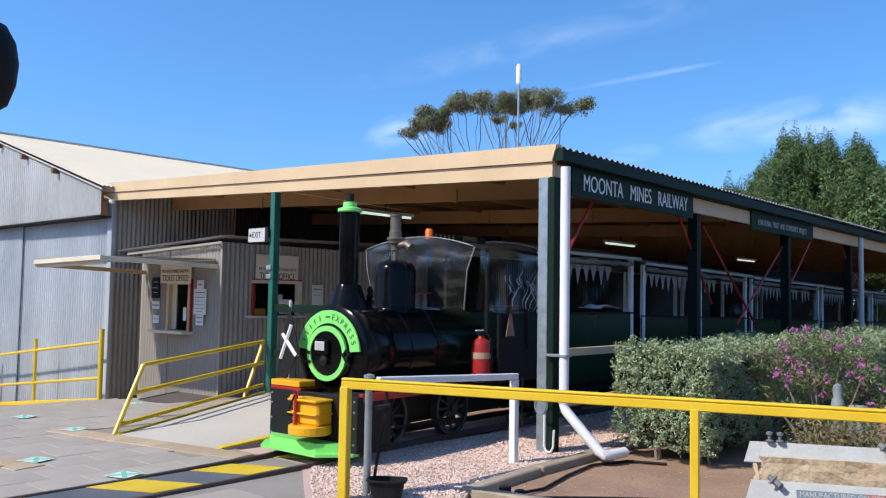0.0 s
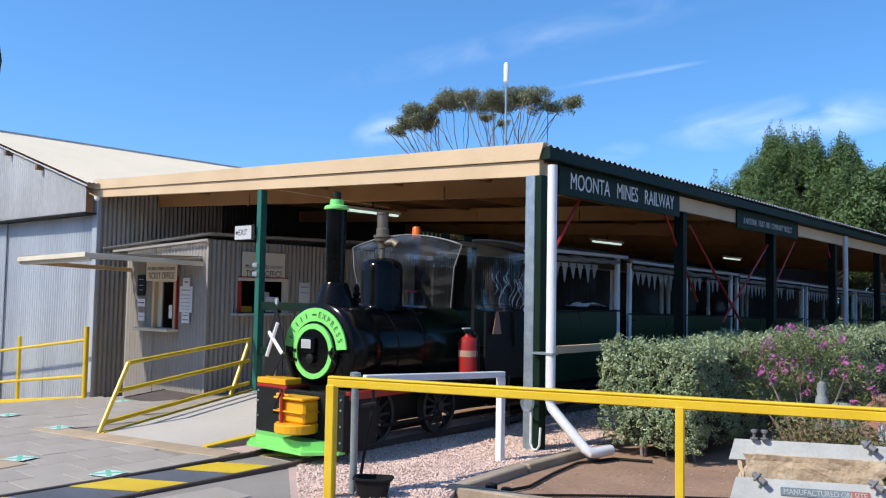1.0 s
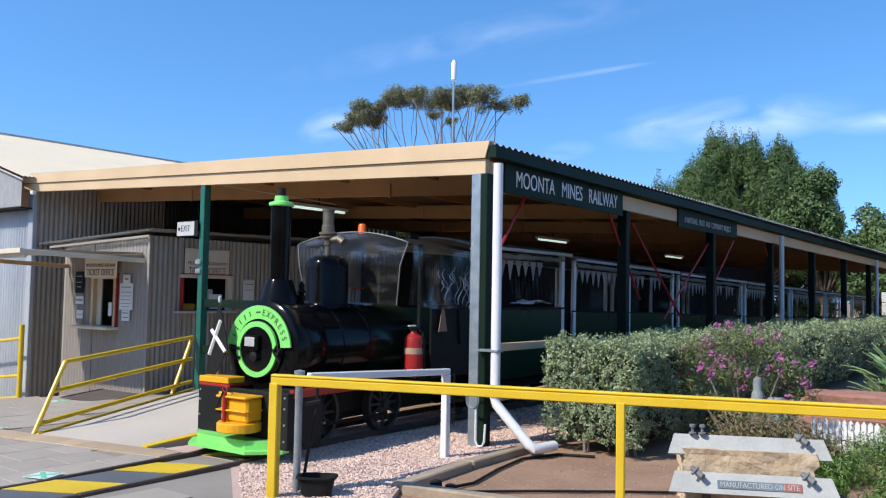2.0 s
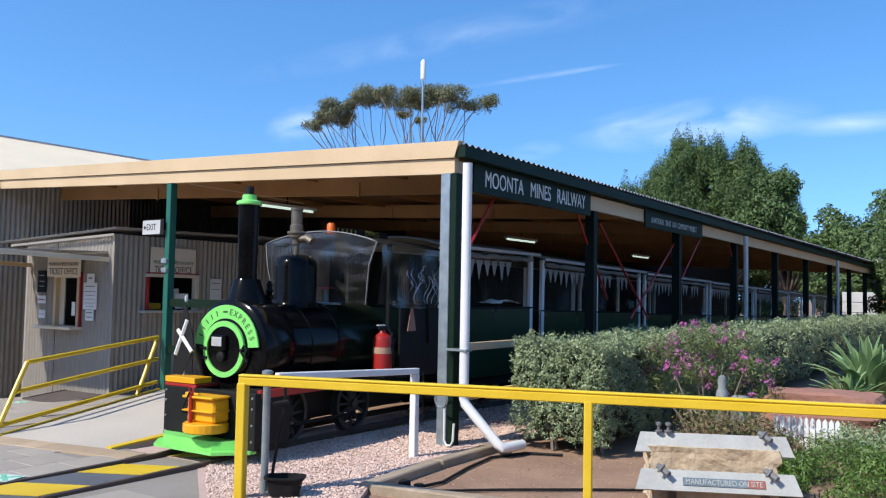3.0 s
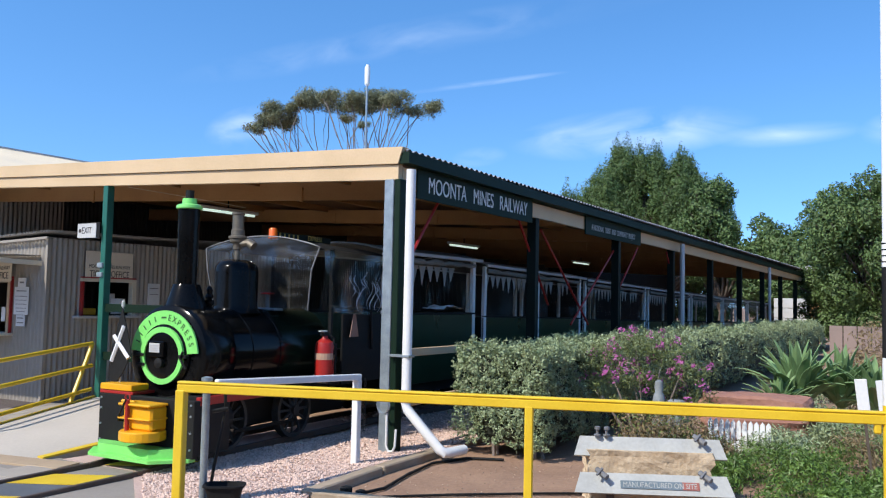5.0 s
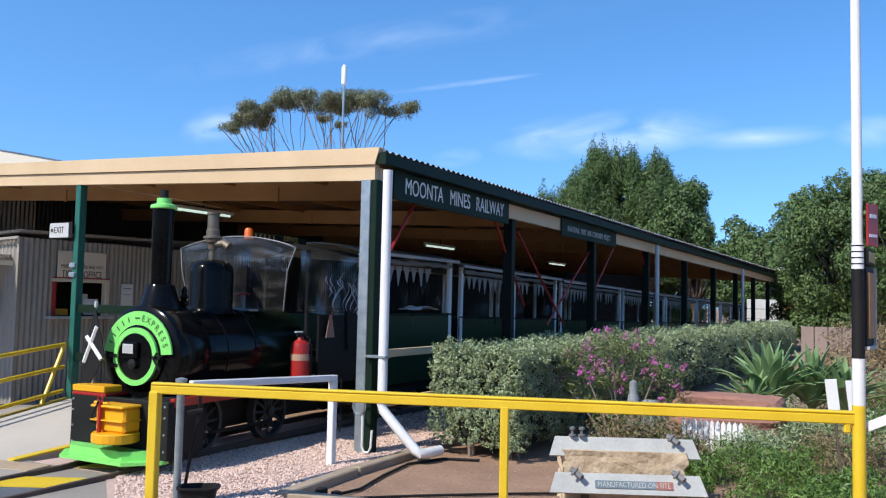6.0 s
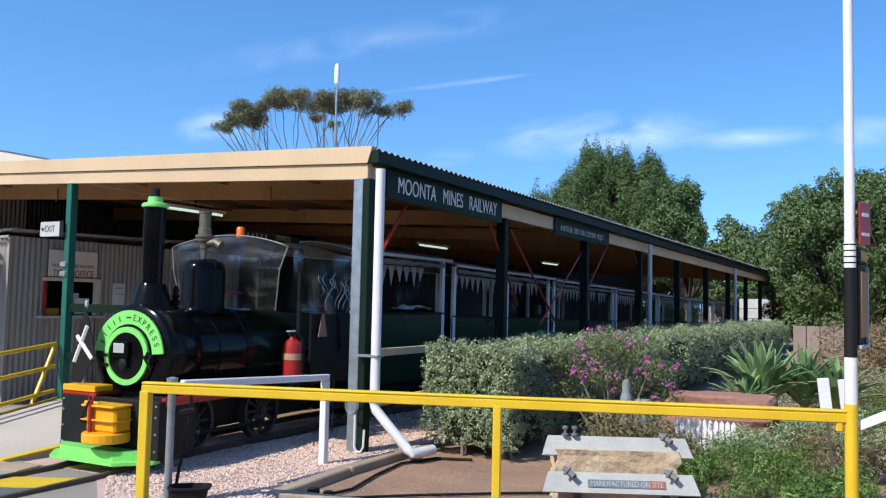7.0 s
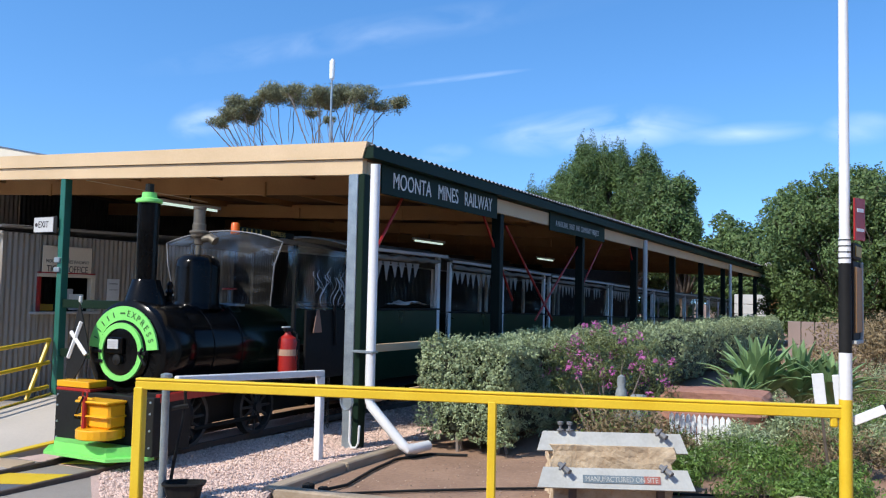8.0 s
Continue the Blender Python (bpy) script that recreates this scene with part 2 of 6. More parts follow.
bm = bmesh.new()
xs = [-1500, -400, -120, -60] + [-40 + i for i in range(0, 28)] + [-12 + 0.5 * i for i in range(0, 33)] + [6, 10, 20, 60, 200, 1500]
ys = [-1500, -300, -60, -20, -8, -4] + [-2 + 0.5 * i for i in range(0, 45)] + [22, 25, 30, 35, 40, 50, 70, 120, 400, 2500]
vs = [[bm.verts.new((x, y, g(x, y) - 0.05)) for y in ys] for x in xs]
for i in range(len(xs) - 1):
    for j in range(len(ys) - 1):
        bm.faces.new((vs[i][j], vs[i + 1][j], vs[i + 1][j + 1], vs[i][j + 1]))
tagged(part("ground", bm, DIRT, smooth=True), "bare red-brown soil ground", "ground", kind="structure")


def slab(name, outline, material, label, category, top=0.0, thick=0.04, step=0.5):
    """A sheet of ground over an outline in plan, following the fall of the ground."""
    b2 = bmesh.new()
    prism(b2, outline, -thick, 0.0, "z")
    x0, x1 = min(p[0] for p in outline), max(p[0] for p in outline)
    y0, y1 = min(p[1] for p in outline), max(p[1] for p in outline)
    for i in range(1, int((x1 - x0) / step) + 1):
        bmesh.ops.bisect_plane(b2, geom=b2.verts[:] + b2.edges[:] + b2.faces[:], plane_co=(x0 + i * step, 0, 0), plane_no=(1, 0, 0))
    for v in b2.verts:
        v.co.z += g(v.co.x, v.co.y) + top
    return tagged(part(name, b2, material), label, category, kind="structure")


pavement = slab("pavement", [(-26, -6), (-2.2, -6), (-4.1, 3.4), (-6.35, 5.15), (-9.0, 5.1), (-9.9, 9.0), (-26, 9.0)], JOINT, "grey paved forecourt falling towards the shed", "pavement", -0.012)

# ---- canopy ----
CX, CY = -5.0, 7.36          # the front corner of the canopy
BACK = 38.5


def beam_z(x):
    return 2.885 + 0.0405 * (CX - x)


canopy = thing("canopy", CX, CY, 0, "long open railway canopy with cream beams and dark green roof edge", "shelter", kind="structure")
canopy.matrix_basis = Matrix.Identity(4)
bm = bmesh.new()
prism(bm, [(-15.0, beam_z(-15.0)), (CX + 0.02, beam_z(CX)), (CX + 0.02, beam_z(CX) + 0.165), (-15.0, beam_z(-15.0) + 0.14)], CY - 0.04, CY + 0.04)
part("front_beam", bm, CREAM, canopy)
bm = bmesh.new()
prism(bm, [(-15.0, beam_z(-15.0) + 0.146), (CX + 0.03, beam_z(CX) + 0.171), (CX + 0.09, beam_z(CX) + 0.35), (-15.0, beam_z(-15.0) + 0.31)], CY - 0.07, CY + 0.04)
part("front_fascia", bm, CREAM, canopy)


def side_z(y):
    return 2.82 - 0.004 * (y - 10.8)


bm = bmesh.new()
prism(bm, [(CY + 0.05, side_z(CY)), (BACK, side_z(BACK)), (BACK, side_z(BACK) + 0.2), (CY + 0.05, side_z(CY) + 0.2)], CX - 0.04, CX + 0.02, "x")
part("side_beam", bm, CREAM, canopy)
bm = bmesh.new()
prism(bm, [(CY - 0.05, side_z(CY) + 0.225), (BACK, side_z(BACK) + 0.19), (BACK, side_z(BACK) + 0.30), (CY - 0.05, side_z(CY) + 0.345)], CX + 0.024, CX + 0.16, "x")
part("gutter", bm, GREEN_SIGN, canopy, "dark green gutter")
# corrugated roof, its ribs running down to the gutter
bm = bmesh.new()
corrugated(bm, (CX + 0.13, CY - 0.02, side_z(CY) + 0.368), (0, 1, 0), (-1, 0, 0.0405), BACK - CY, 10.1, 0.125, 0.014)
corrugated(bm, (CX + 0.13, CY - 0.02, side_z(CY) + 0.358), (0, 1, 0), (-1, 0, 0.0405), BACK - CY, 10.1, 0.125, 0.014)
part("roof", bm, ROOF_GREY, canopy)
ceiling = bmesh.new()
box(ceiling, (-15.0, CY + 0.05, 0), (CX - 0.05, BACK, 0.02))
for v in ceiling.verts:
    v.co.z += side_z(v.co.y) + 0.29 + 0.0405 * (CX - v.co.x)
tagged(part("ceiling", ceiling, LINING), "brown timber lining under the canopy roof", "ceiling", kind="structure")
# purlins and rafters
for i in range(9):
    y = CY + 1.25 + i * 3.5
    bm = bmesh.new()
    beam(bm, (-14.9, y, beam_z(-14.9) + 0.06 - 0.004 * (y - CY)), (CX - 0.05, y, beam_z(CX) + 0.06 - 0.004 * (y - CY)), 0.07, 0.24)
    part("rafter", bm, RAFTER, canopy)
    for x in (-7.4, -9.6, -11.8):
        part("hanger", boxed((x - 0.02, y - 0.06, beam_z(x) - 0.09), (x + 0.02, y - 0.037, beam_z(x) + 0.1), 0.003), RAFTER, canopy)
for x in (-6.6, -8.2, -9.8, -11.4, -13.0):
    bm = bmesh.new()
    beam(bm, (x, CY + 0.05, beam_z(x) + 0.19), (x, BACK, beam_z(x) + 0.1), 0.06, 0.12)
    part("purlin", bm, CREAM_DARK, canopy)
# posts
for i in range(9):
    y = CY + 0.02 + i * 3.585
    post = thing("canopy_post", CX - 0.07, y, g(CX - 0.07, y), "dark green steel canopy post" if i else "galvanised steel canopy post with green flange at the corner", "post", "canopy side posts")
    h = side_z(y) + (0.02 if i else 0.06)
    if i:
        part("column", boxed((-0.07, -0.06, -0.05), (0.07, 0.06, h), 0.006), GREEN_DARK, post)
    else:
        part("column", boxed((-0.07, -0.085, -0.05), (0.05, 0.05, h), 0.006), GALV, post, "galvanised post")
        part("flange", boxed((0.052, -0.07, -0.02), (0.125, 0.06, h), 0.006), GREEN_SIGN, post, "dark green flange")
post = thing("canopy_post", -9.84, CY + 0.02, 0.2, "green painted steel post under the front beam", "post")
part("column", boxed((-0.05, -0.055, -0.1), (0.05, 0.055, beam_z(-9.84) - 0.2), 0.006), GREEN_POST, post)
part("rail", boxed((0.052, -0.02, 1.15), (1.7, 0.02, 1.26), 0.004), GREEN_SIGN, post)
part("rail", boxed((0.052, -0.02, 0.50), (1.7, 0.02, 0.61), 0.004), GREEN_SIGN, post)
for i in (0, 1):
    part("clamp", boxed((-0.085, -0.085, 1.62 + 0.13 * i), (0.03, 0.085, 1.69 + 0.13 * i), 0.01), GALV, post, "galvanised clamp")

# ---- shed ----
SY, SX = 7.40, -14.72        # front wall and its corner
shed = thing("shed", 0, 0, 0, "large corrugated iron shed with pale gable and cream roof", "shed", kind="structure")
RIDGE_X, RIDGE_Z, EAVE_Z = -20.6, 5.2, 3.52


def rake(x):
    return EAVE_Z + (RIDGE_Z - EAVE_Z) * (1 - abs(x - RIDGE_X) / (SX - RIDGE_X))


bm = bmesh.new()
corrugated(bm, (-26.4, SY - 0.28, 3.0), (1, 0, 0), (0, 0, 1), 11.68, 1, 0.1, 0.017, top=lambda u: max(0.05, rake(-26.4 + u) - 3.06))
part("gable", bm, ZINC_OLD, shed, "weathered grey gable cladding")
part("gable_floor", boxed((-26.4, SY - 0.285, 2.965), (SX, SY + 0.05, 2.99)), BLACK_DULL, shed)
for i in range(3):
    bm = bmesh.new()
    corrugated(bm, (-26.4 + i * 3.9 - (0.14 if i == 2 else 0), SY + 0.02 - 0.04 * (i % 2), -1.7), (1, 0, 0), (0, 0, 1), 3.82, 4.7, 0.1, 0.021)
    part("sliding_door", bm, ZINC_PALE, shed, "pale blue-grey corrugated sliding door")
# black sheet stands in for the dark seen between the doors
part("door_gap", boxed((-26.4, SY + 0.06, -1.8), (SX - 0.1, SY + 0.12, 2.98), 0), BLACK_DULL, shed)
part("corner_trim", boxed((SX - 0.16, SY - 0.05, -0.7), (SX + 0.02, SY + 0.03, 3.3), 0.01), ZINC_PALE, shed)
bm = bmesh.new()
corrugated(bm, (SX, SY + 0.03, -0.8), (0, 1, 0), (0, 0, 1), 2.6, 4.4)
part("side_wall", bm, ZINC_TAN, shed)
# rear of the same wall, coloured near-black for the deep canopy shade
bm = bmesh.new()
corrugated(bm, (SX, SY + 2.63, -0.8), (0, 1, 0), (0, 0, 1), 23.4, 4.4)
part("side_wall", bm, mat("shade_dark_iron", (0.055, 0.05, 0.045), (0.04, 0.036, 0.032), 0.7, s2=20, bump=0.05), shed, "rear of the side wall, with its deep shade painted in")
for sgn in (1, -1):
    bm = bmesh.new()
    w = SX - RIDGE_X + 0.2
    corrugated(bm, (RIDGE_X, SY - 0.36, RIDGE_Z + 0.05), (0, 1, 0), (sgn * w, 0, -(RIDGE_Z - EAVE_Z) * w / (SX - RIDGE_X)), 26.4, w * 1.04, 0.076, 0.010)
    part("roof_slope", bm, ROOF_TAN, shed)
bm = bmesh.new()
tube(bm, [(RIDGE_X, SY - 0.38, RIDGE_Z + 0.07), (RIDGE_X, SY + 26.1, RIDGE_Z + 0.07)], 0.035, 8)
part("ridge_cap", bm, ROOF_GREY, shed, "grey ridge capping")
for x in (-19.4, -18.0, -16.5):
    bm = boxed((x - 0.04, SY - 0.42, rake(x) - 0.13), (x + 0.05, SY - 0.28, rake(x) - 0.03), 0.006)
    part("purlin_end", bm, LINING, shed)
bm = bmesh.new()
for sgn in (1, -1):
    beam(bm, (RIDGE_X, SY - 0.33, RIDGE_Z - 0.02), (RIDGE_X + sgn * 6.05, SY - 0.33, EAVE_Z - 0.07), 0.02, 0.03)
part("rake_trim", bm, ZINC_OLD, shed)

# near-black wall added beyond the shed to keep the carriage openings dark
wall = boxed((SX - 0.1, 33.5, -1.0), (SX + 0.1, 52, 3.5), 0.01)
tagged(part("wall_west", wall, mat("near_black_backing", (0.022, 0.02, 0.018), (0.015, 0.014, 0.013), 0.95, s2=20, bump=0.0, spec=0.0)), "added near-black wall that darkens the view through the carriages", "wall", kind="structure")
# unseen walls behind the camera close the place, block sky and bounce warm light
BOUNCE_TAN = mat("tan_bounce_wall", (0.42, 0.33, 0.24), (0.32, 0.25, 0.18), 0.9, s1=0.8, s2=20, bump=0.3)
for name, lo, hi in (("wall_south", (-34, -17.3, -1.8), (17, -17, 5.5)), ("wall_east", (17.0, -17.3, -0.3), (17.3, 14, 5.5)), ("wall_southwest", (-34.3, -17.3, -1.8), (-34, 6, 5.5))):
    tagged(part(name, boxed(lo, hi, 0.02), BOUNCE_TAN), "unseen plain tan wall, added to block sky and bounce light", "wall", kind="structure")

# ---- ticket kiosk ----
KX, KY = -11.42, 7.57
kiosk = thing("ticket_kiosk", 0, 0, 0, "corrugated iron ticket kiosk with serving windows and propped shutter", "kiosk")


def sheet(parent, u0, u1, z0, z1, face, name="wall_sheet", material=ZINC_TAN):
    """A piece of wall on the kiosk's front (face 'y') or its side (face 'x')."""
    b2 = bmesh.new()
    if face == "y":
        corrugated(b2, (u0, KY, z0), (1, 0, 0), (0, 0, 1), u1 - u0, z1 - z0)
    else:
        corrugated(b2, (KX, u0, z0), (0, 1, 0), (0, 0, 1), u1 - u0, z1 - z0)
    return part(name, b2, material, parent)


# front wall round its window
for u0, u1, z0, z1 in ((-13.9, -12.98, -0.5, 2.4), (-12.98, -12.3, -0.5, 0.98), (-12.98, -12.3, 1.74, 2.4), (-12.3, KX, -0.3, 2.4)):
    sheet(kiosk, u0, u1, z0, z1, "y")
for u0, u1, z0, z1 in ((KY, 8.14, -0.1, 2.42), (8.14, 9.1, -0.1, 1.24), (8.14, 9.1, 1.79, 2.42), (9.1, 12.4, -0.1, 2.42)):
    sheet(kiosk, u0, u1, z0, z1, "x")
part("corner_trim", boxed((KX - 0.03, KY - 0.03, -0.1), (KX + 0.02, KY + 0.03, 2.42), 0.004), ZINC_TAN, kiosk)
part("left_wall", boxed((-13.95, KY, -0.5), (-13.9, 9.9, 2.3)), ZINC_TAN, kiosk)
# near-black back wall and floor paint the unlit inside of the kiosk
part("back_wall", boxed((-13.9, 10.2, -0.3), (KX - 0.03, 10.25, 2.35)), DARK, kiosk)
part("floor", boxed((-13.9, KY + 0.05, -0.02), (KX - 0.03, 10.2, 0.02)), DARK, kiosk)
bm = bmesh.new()
corrugated(bm, (-14.66, KY - 0.12, 2.36), (1, 0, 0.045), (0, 1, 0.02), 3.42, 4.6, 0.076, 0.01)
corrugated(bm, (-14.66, KY - 0.12, 2.345), (1, 0, 0.045), (0, 1, 0.02), 3.42, 4.6, 0.076, 0.01)
part("roof", bm, ROOF_GREY, kiosk)
bm = bmesh.new()
beam(bm, (-14.3, KY - 0.09, 2.285), (KX + 0.1, KY - 0.09, 2.405), 0.03, 0.04)
part("roof_edge", bm, ZINC_TAN, kiosk)
win = part("front_window", box(bmesh.new(), (-13.0, KY - 0.05, 1.74), (-12.28, KY + 0.06, 1.80), 0.004), CREAM_PALE, kiosk)
for lo, hi in (((-13.0, KY - 0.05, 0.96), (-12.93, KY + 0.06, 1.74)), ((-12.34, KY - 0.05, 0.96), (-12.28, KY + 0.06, 1.74))):
    part("jamb", boxed(lo, hi), CREAM, win)
part("red_trim", boxed((-12.278, KY - 0.045, 0.96), (-12.25, KY + 0.0, 1.8)), RED, win)
part("red_trim", boxed((-13.0, KY - 0.045, 1.803), (-12.25, KY + 0.0, 1.83)), RED, win)
part("sash", boxed((-12.93, KY + 0.02, 0.98), (-12.80, KY + 0.05, 1.74)), CREAM_PALE, win)
part("counter", boxed((-13.3, KY - 0.22, 0.92), (-12.22, KY + 0.05, 0.965), 0.006), CREAM_PALE, kiosk)
part("ticket_slip", boxed((-12.42, KY - 0.075, 1.14), (-12.33, KY - 0.06, 1.36), 0.002), WHITE, win)
win = part("side_window", boxed((KX - 0.05, 8.12, 1.78), (KX + 0.05, 9.14, 1.83)), CREAM_PALE, kiosk)
part("red_trim", boxed((KX, 8.12, 1.833), (KX + 0.045, 9.14, 1.855)), RED, win)
part("jamb", boxed((KX - 0.05, 9.06, 1.25), (KX + 0.05, 9.14, 1.78)), CREAM_PALE, win)
part("jamb", boxed((KX - 0.05, 8.12, 1.25), (KX + 0.05, 8.17, 1.78)), RED, win)
part("sill", boxed((KX - 0.05, 8.02, 1.21), (KX + 0.16, 9.16, 1.248), 0.005), WHITE_DULL, win)
part("box", boxed((KX - 0.3, 8.2, 1.26), (KX - 0.1, 8.5, 1.36)), ORANGE, win, "yellow box on the sill")
part("paper", boxed((KX - 0.03, 8.72, 1.27), (KX - 0.025, 8.98, 1.52)), WHITE, win)
part("paper", boxed((KX - 0.05, 8.62, 1.3), (KX - 0.045, 8.8, 1.6)), WHITE_DULL, win)
# the shutter, propped out level over the front window
shutter = part("shutter", boxed((-13.8, 5.66, 2.10), (-11.57, KY - 0.02, 2.115), 0.002, pose(0, 5.66, 2.10, 1.2, 0, 0) @ pose(0, -5.66, -2.10)), ZINC_TAN, kiosk, "shutter propped open over the window")
for nm, a, b in (("front_bar", (-13.8, 5.64, 2.05), (-11.55, 5.64, 2.09)), ("front_bar", (-13.8, 5.70, 2.0), (-11.55, 5.70, 2.03)), ("side_bar", (-13.8, 5.64, 2.02), (-13.8, KY, 1.95)), ("side_bar", (-11.57, 5.64, 2.08), (-11.57, KY, 2.03)), ("mid_bar", (-12.7, 5.7, 2.08), (-12.7, KY, 2.14))):
    bm = bmesh.new()
    beam(bm, a, b, 0.045, 0.07)
    part(nm, bm, CREAM_PALE if nm != "side_bar" or a[0] > -12 else CREAM, shutter)
INK = mat("dark_lettering", (0.04, 0.03, 0.03), (0.03, 0.02, 0.02), 0.6, bump=0.0)
INK_FAINT = mat("grey_print", (0.22, 0.21, 0.20), (0.17, 0.16, 0.15), 0.6, bump=0.0)
INK_RED = mat("maroon_lettering", (0.22, 0.05, 0.04), (0.18, 0.04, 0.03), 0.6, bump=0.0)
SIGN_CREAM = mat("cream_sign_board", (0.80, 0.71, 0.56), (0.74, 0.65, 0.51), 0.6, bump=0.02)
FRONT = pose(0, 0, 0)
SIDE = pose(0, 0, 0, 0, 0, 90)


def notice(name, m, w, h, material, rows, label, category, ink=INK, thick=0.012, frame=None):
    """A board in the x-z plane of m facing its -y, with rows of (height, text, size, squash) or bars."""
    ob = thing(name, 0, 0, 0, label, category)
    ob.matrix_basis = m
    part("board", boxed((-w / 2, -thick, -h / 2), (w / 2, 0, h / 2), 0.003), material, ob)
    for z, text, size, sq in rows:
        if text:
            words("lettering", text, size, pose(0, -thick - 0.001, z), ink, ob, sq, 0.002)
        else:
            part("line", boxed((-w * sq / 2, -thick - 0.003, z - size / 4), (w * sq / 2, -thick, z + size / 4), 0), INK_FAINT if ink is INK else ink, ob)
    return ob


notice("ticket_sign", pose(-12.70, KY - 0.06, 1.925), 0.96, 0.33, SIGN_CREAM, [(0.035, "MOONTA MINES RAILWAY", 0.085, 0.85), (-0.085, "TICKET OFFICE", 0.15, 0.8)], "cream ticket office sign above the front window", "sign")
notice("ticket_sign", pose(KX + 0.03, 8.62, 2.04, 0, 0, 90), 0.88, 0.44, SIGN_CREAM, [(-0.02, "MOONTA MINES RAILWAY", 0.075, 0.85), (-0.14, "TICKET OFFICE", 0.15, 0.72)], "cream ticket office sign above the side window", "sign")
notice("hours_board", pose(-11.98, KY - 0.03, 1.46), 0.36, 0.42, WHITE, [(0.15, "", 0.03, 0.7), (0.07, "", 0.02, 0.8), (0.01, "", 0.015, 0.75), (-0.05, "", 0.015, 0.75), (-0.11, "", 0.015, 0.75), (-0.16, "", 0.015, 0.6)], "white price board with rows of small print", "notice")
notice("notice", pose(-11.98, KY - 0.03, 1.74), 0.2, 0.14, WHITE, [(0.0, "", 0.05, 0.5)], "small white notice on the kiosk wall", "notice")
notice("notice", pose(-11.98, KY - 0.03, 1.16), 0.22, 0.17, WHITE, [(0.04, "", 0.03, 0.7), (-0.03, "", 0.03, 0.7)], "small white notice below the price board", "notice")
notice("notice", pose(-13.38, KY - 0.03, 1.68), 0.25, 0.36, GREEN_DARK, [(0.1, "", 0.02, 0.6), (0.0, "", 0.02, 0.6), (-0.08, "", 0.02, 0.5)], "dark green notice beside the window", "notice", WHITE_DULL)
notice("notice", pose(-13.36, KY - 0.03, 1.38), 0.24, 0.13, WHITE, [(0.0, "", 0.04, 0.8)], "white notice with red print", "notice", INK_RED)
notice("notice", pose(-13.34, KY - 0.03, 1.14), 0.2, 0.14, WHITE, [(0.0, "", 0.02, 0.7)], "small white notice beside the counter", "notice")
notice("notice", pose(KX + 0.03, 9.5, 1.6, 0, 0, 90), 0.24, 0.36, WHITE, [(0.1, "", 0.03, 0.7), (0.0, "", 0.02, 0.7)], "white notice beside the side window", "notice")
exit_sign = notice("exit_sign", pose(-9.84 - 0.29, CY - 0.08, 2.46), 0.40, 0.20, WHITE_DULL, [(0.0, "EXIT", 0.128, 0.82)], "white exit sign clamped to the green post", "sign", INK)
part("frame", boxed((-0.212, 0.0, -0.112), (0.212, 0.012, 0.112)), BLACK_DULL, exit_sign)
exit_sign.children[1].matrix_basis = pose(0.05, 0, 0) @ exit_sign.children[1].matrix_basis
bm = bmesh.new()
lathe(bm, [(0.001, 0.0), (0.026, 0.0), (0.026, 0.016), (0.001, 0.016)], 12, pose(-0.145, 0, 0, 90, 0, 0))
part("dot", bm, INK, exit_sign)

wire = thing("wire", 0, 0, 0, "thin pale wire slung under the canopy beam", "wire")
part("strand", tube(bmesh.new(), [(-9.5, CY + 0.06, beam_z(-9.5) - 0.01), (-9.1, 8.2, 2.98), (-8.75, 8.9, 2.90)], 0.005, 5), CREAM_PALE, wire)
part("insulator", lathe(bmesh.new(), [(0.02, -0.07), (0.05, -0.05), (0.05, 0.0)], 10, pose(-14.55, CY - 0.1, beam_z(-14.5))), WHITE, wire)

# ---- ramp, platform and rails ----
bm = bmesh.new()
corner = [(-8.98, 4.55, 0.0), (-7.42, 4.98, 0.0), (-7.32, 7.4, 0.2), (-9.98, 7.4, 0.2)]
top = [bm.verts.new(c) for c in corner]
low = [bm.verts.new((c[0], c[1], -0.1)) for c in corner]
bm.faces.new(top)
bm.faces.new(low[::-1])
for i in range(4):
    bm.faces.new((low[i], low[(i + 1) % 4], top[(i + 1) % 4], top[i]))
bmesh.ops.recalc_face_normals(bm, faces=bm.faces)
ramp = tagged(part("ramp", bm, CONCRETE), "pale concrete ramp rising to the platform", "ramp", kind="structure")
bm = bmesh.new()
beam(bm, (-7.47, 4.97, 0.006), (-7.36, 7.4, 0.206), 0.1, 0.02, 0.002)
part("edge_stripe", bm, YELLOW, ramp, "yellow painted edge")
bm = bmesh.new()
beam(bm, (-8.93, 4.62, 0.006), (-9.9, 7.4, 0.206), 0.06, 0.02, 0.002)
part("edge_stripe", bm, YELLOW, ramp)
bm = boxed((-9.98, 7.405, -0.7), (-7.9, 36, 0.2), 0.01)
tagged(part("platform", bm, CONCRETE), "concrete platform along the carriages", "platform", kind="structure")

handrail = thing("handrail", 0, 0, 0, "yellow steel handrail along the ramp", "handrail")
foot, far = Vector((-8.96, 4.6, 0.0)), Vector((-9.9, 7.28, 0.2))
d = (far - foot).normalized()


def on_rail(s, h):
    p = foot + d * s
    return (p.x, p.y, p.z + h)


L = (far - foot).length
for nm, a, b in (("post", on_rail(0, 0), on_rail(0.42, 0.72)), ("top_rail", on_rail(0.42, 0.72), on_rail(L, 0.72)), ("middle_rail", on_rail(0.24, 0.42), on_rail(L, 0.42)), ("bottom_rail", on_rail(0.06, 0.1), on_rail(L, 0.1)), ("post", on_rail(L - 0.42, 0.0), on_rail(L, 0.72))):
    part(nm, tube(bmesh.new(), [a, b], 0.027, 8), YELLOW, handrail, smooth=True)

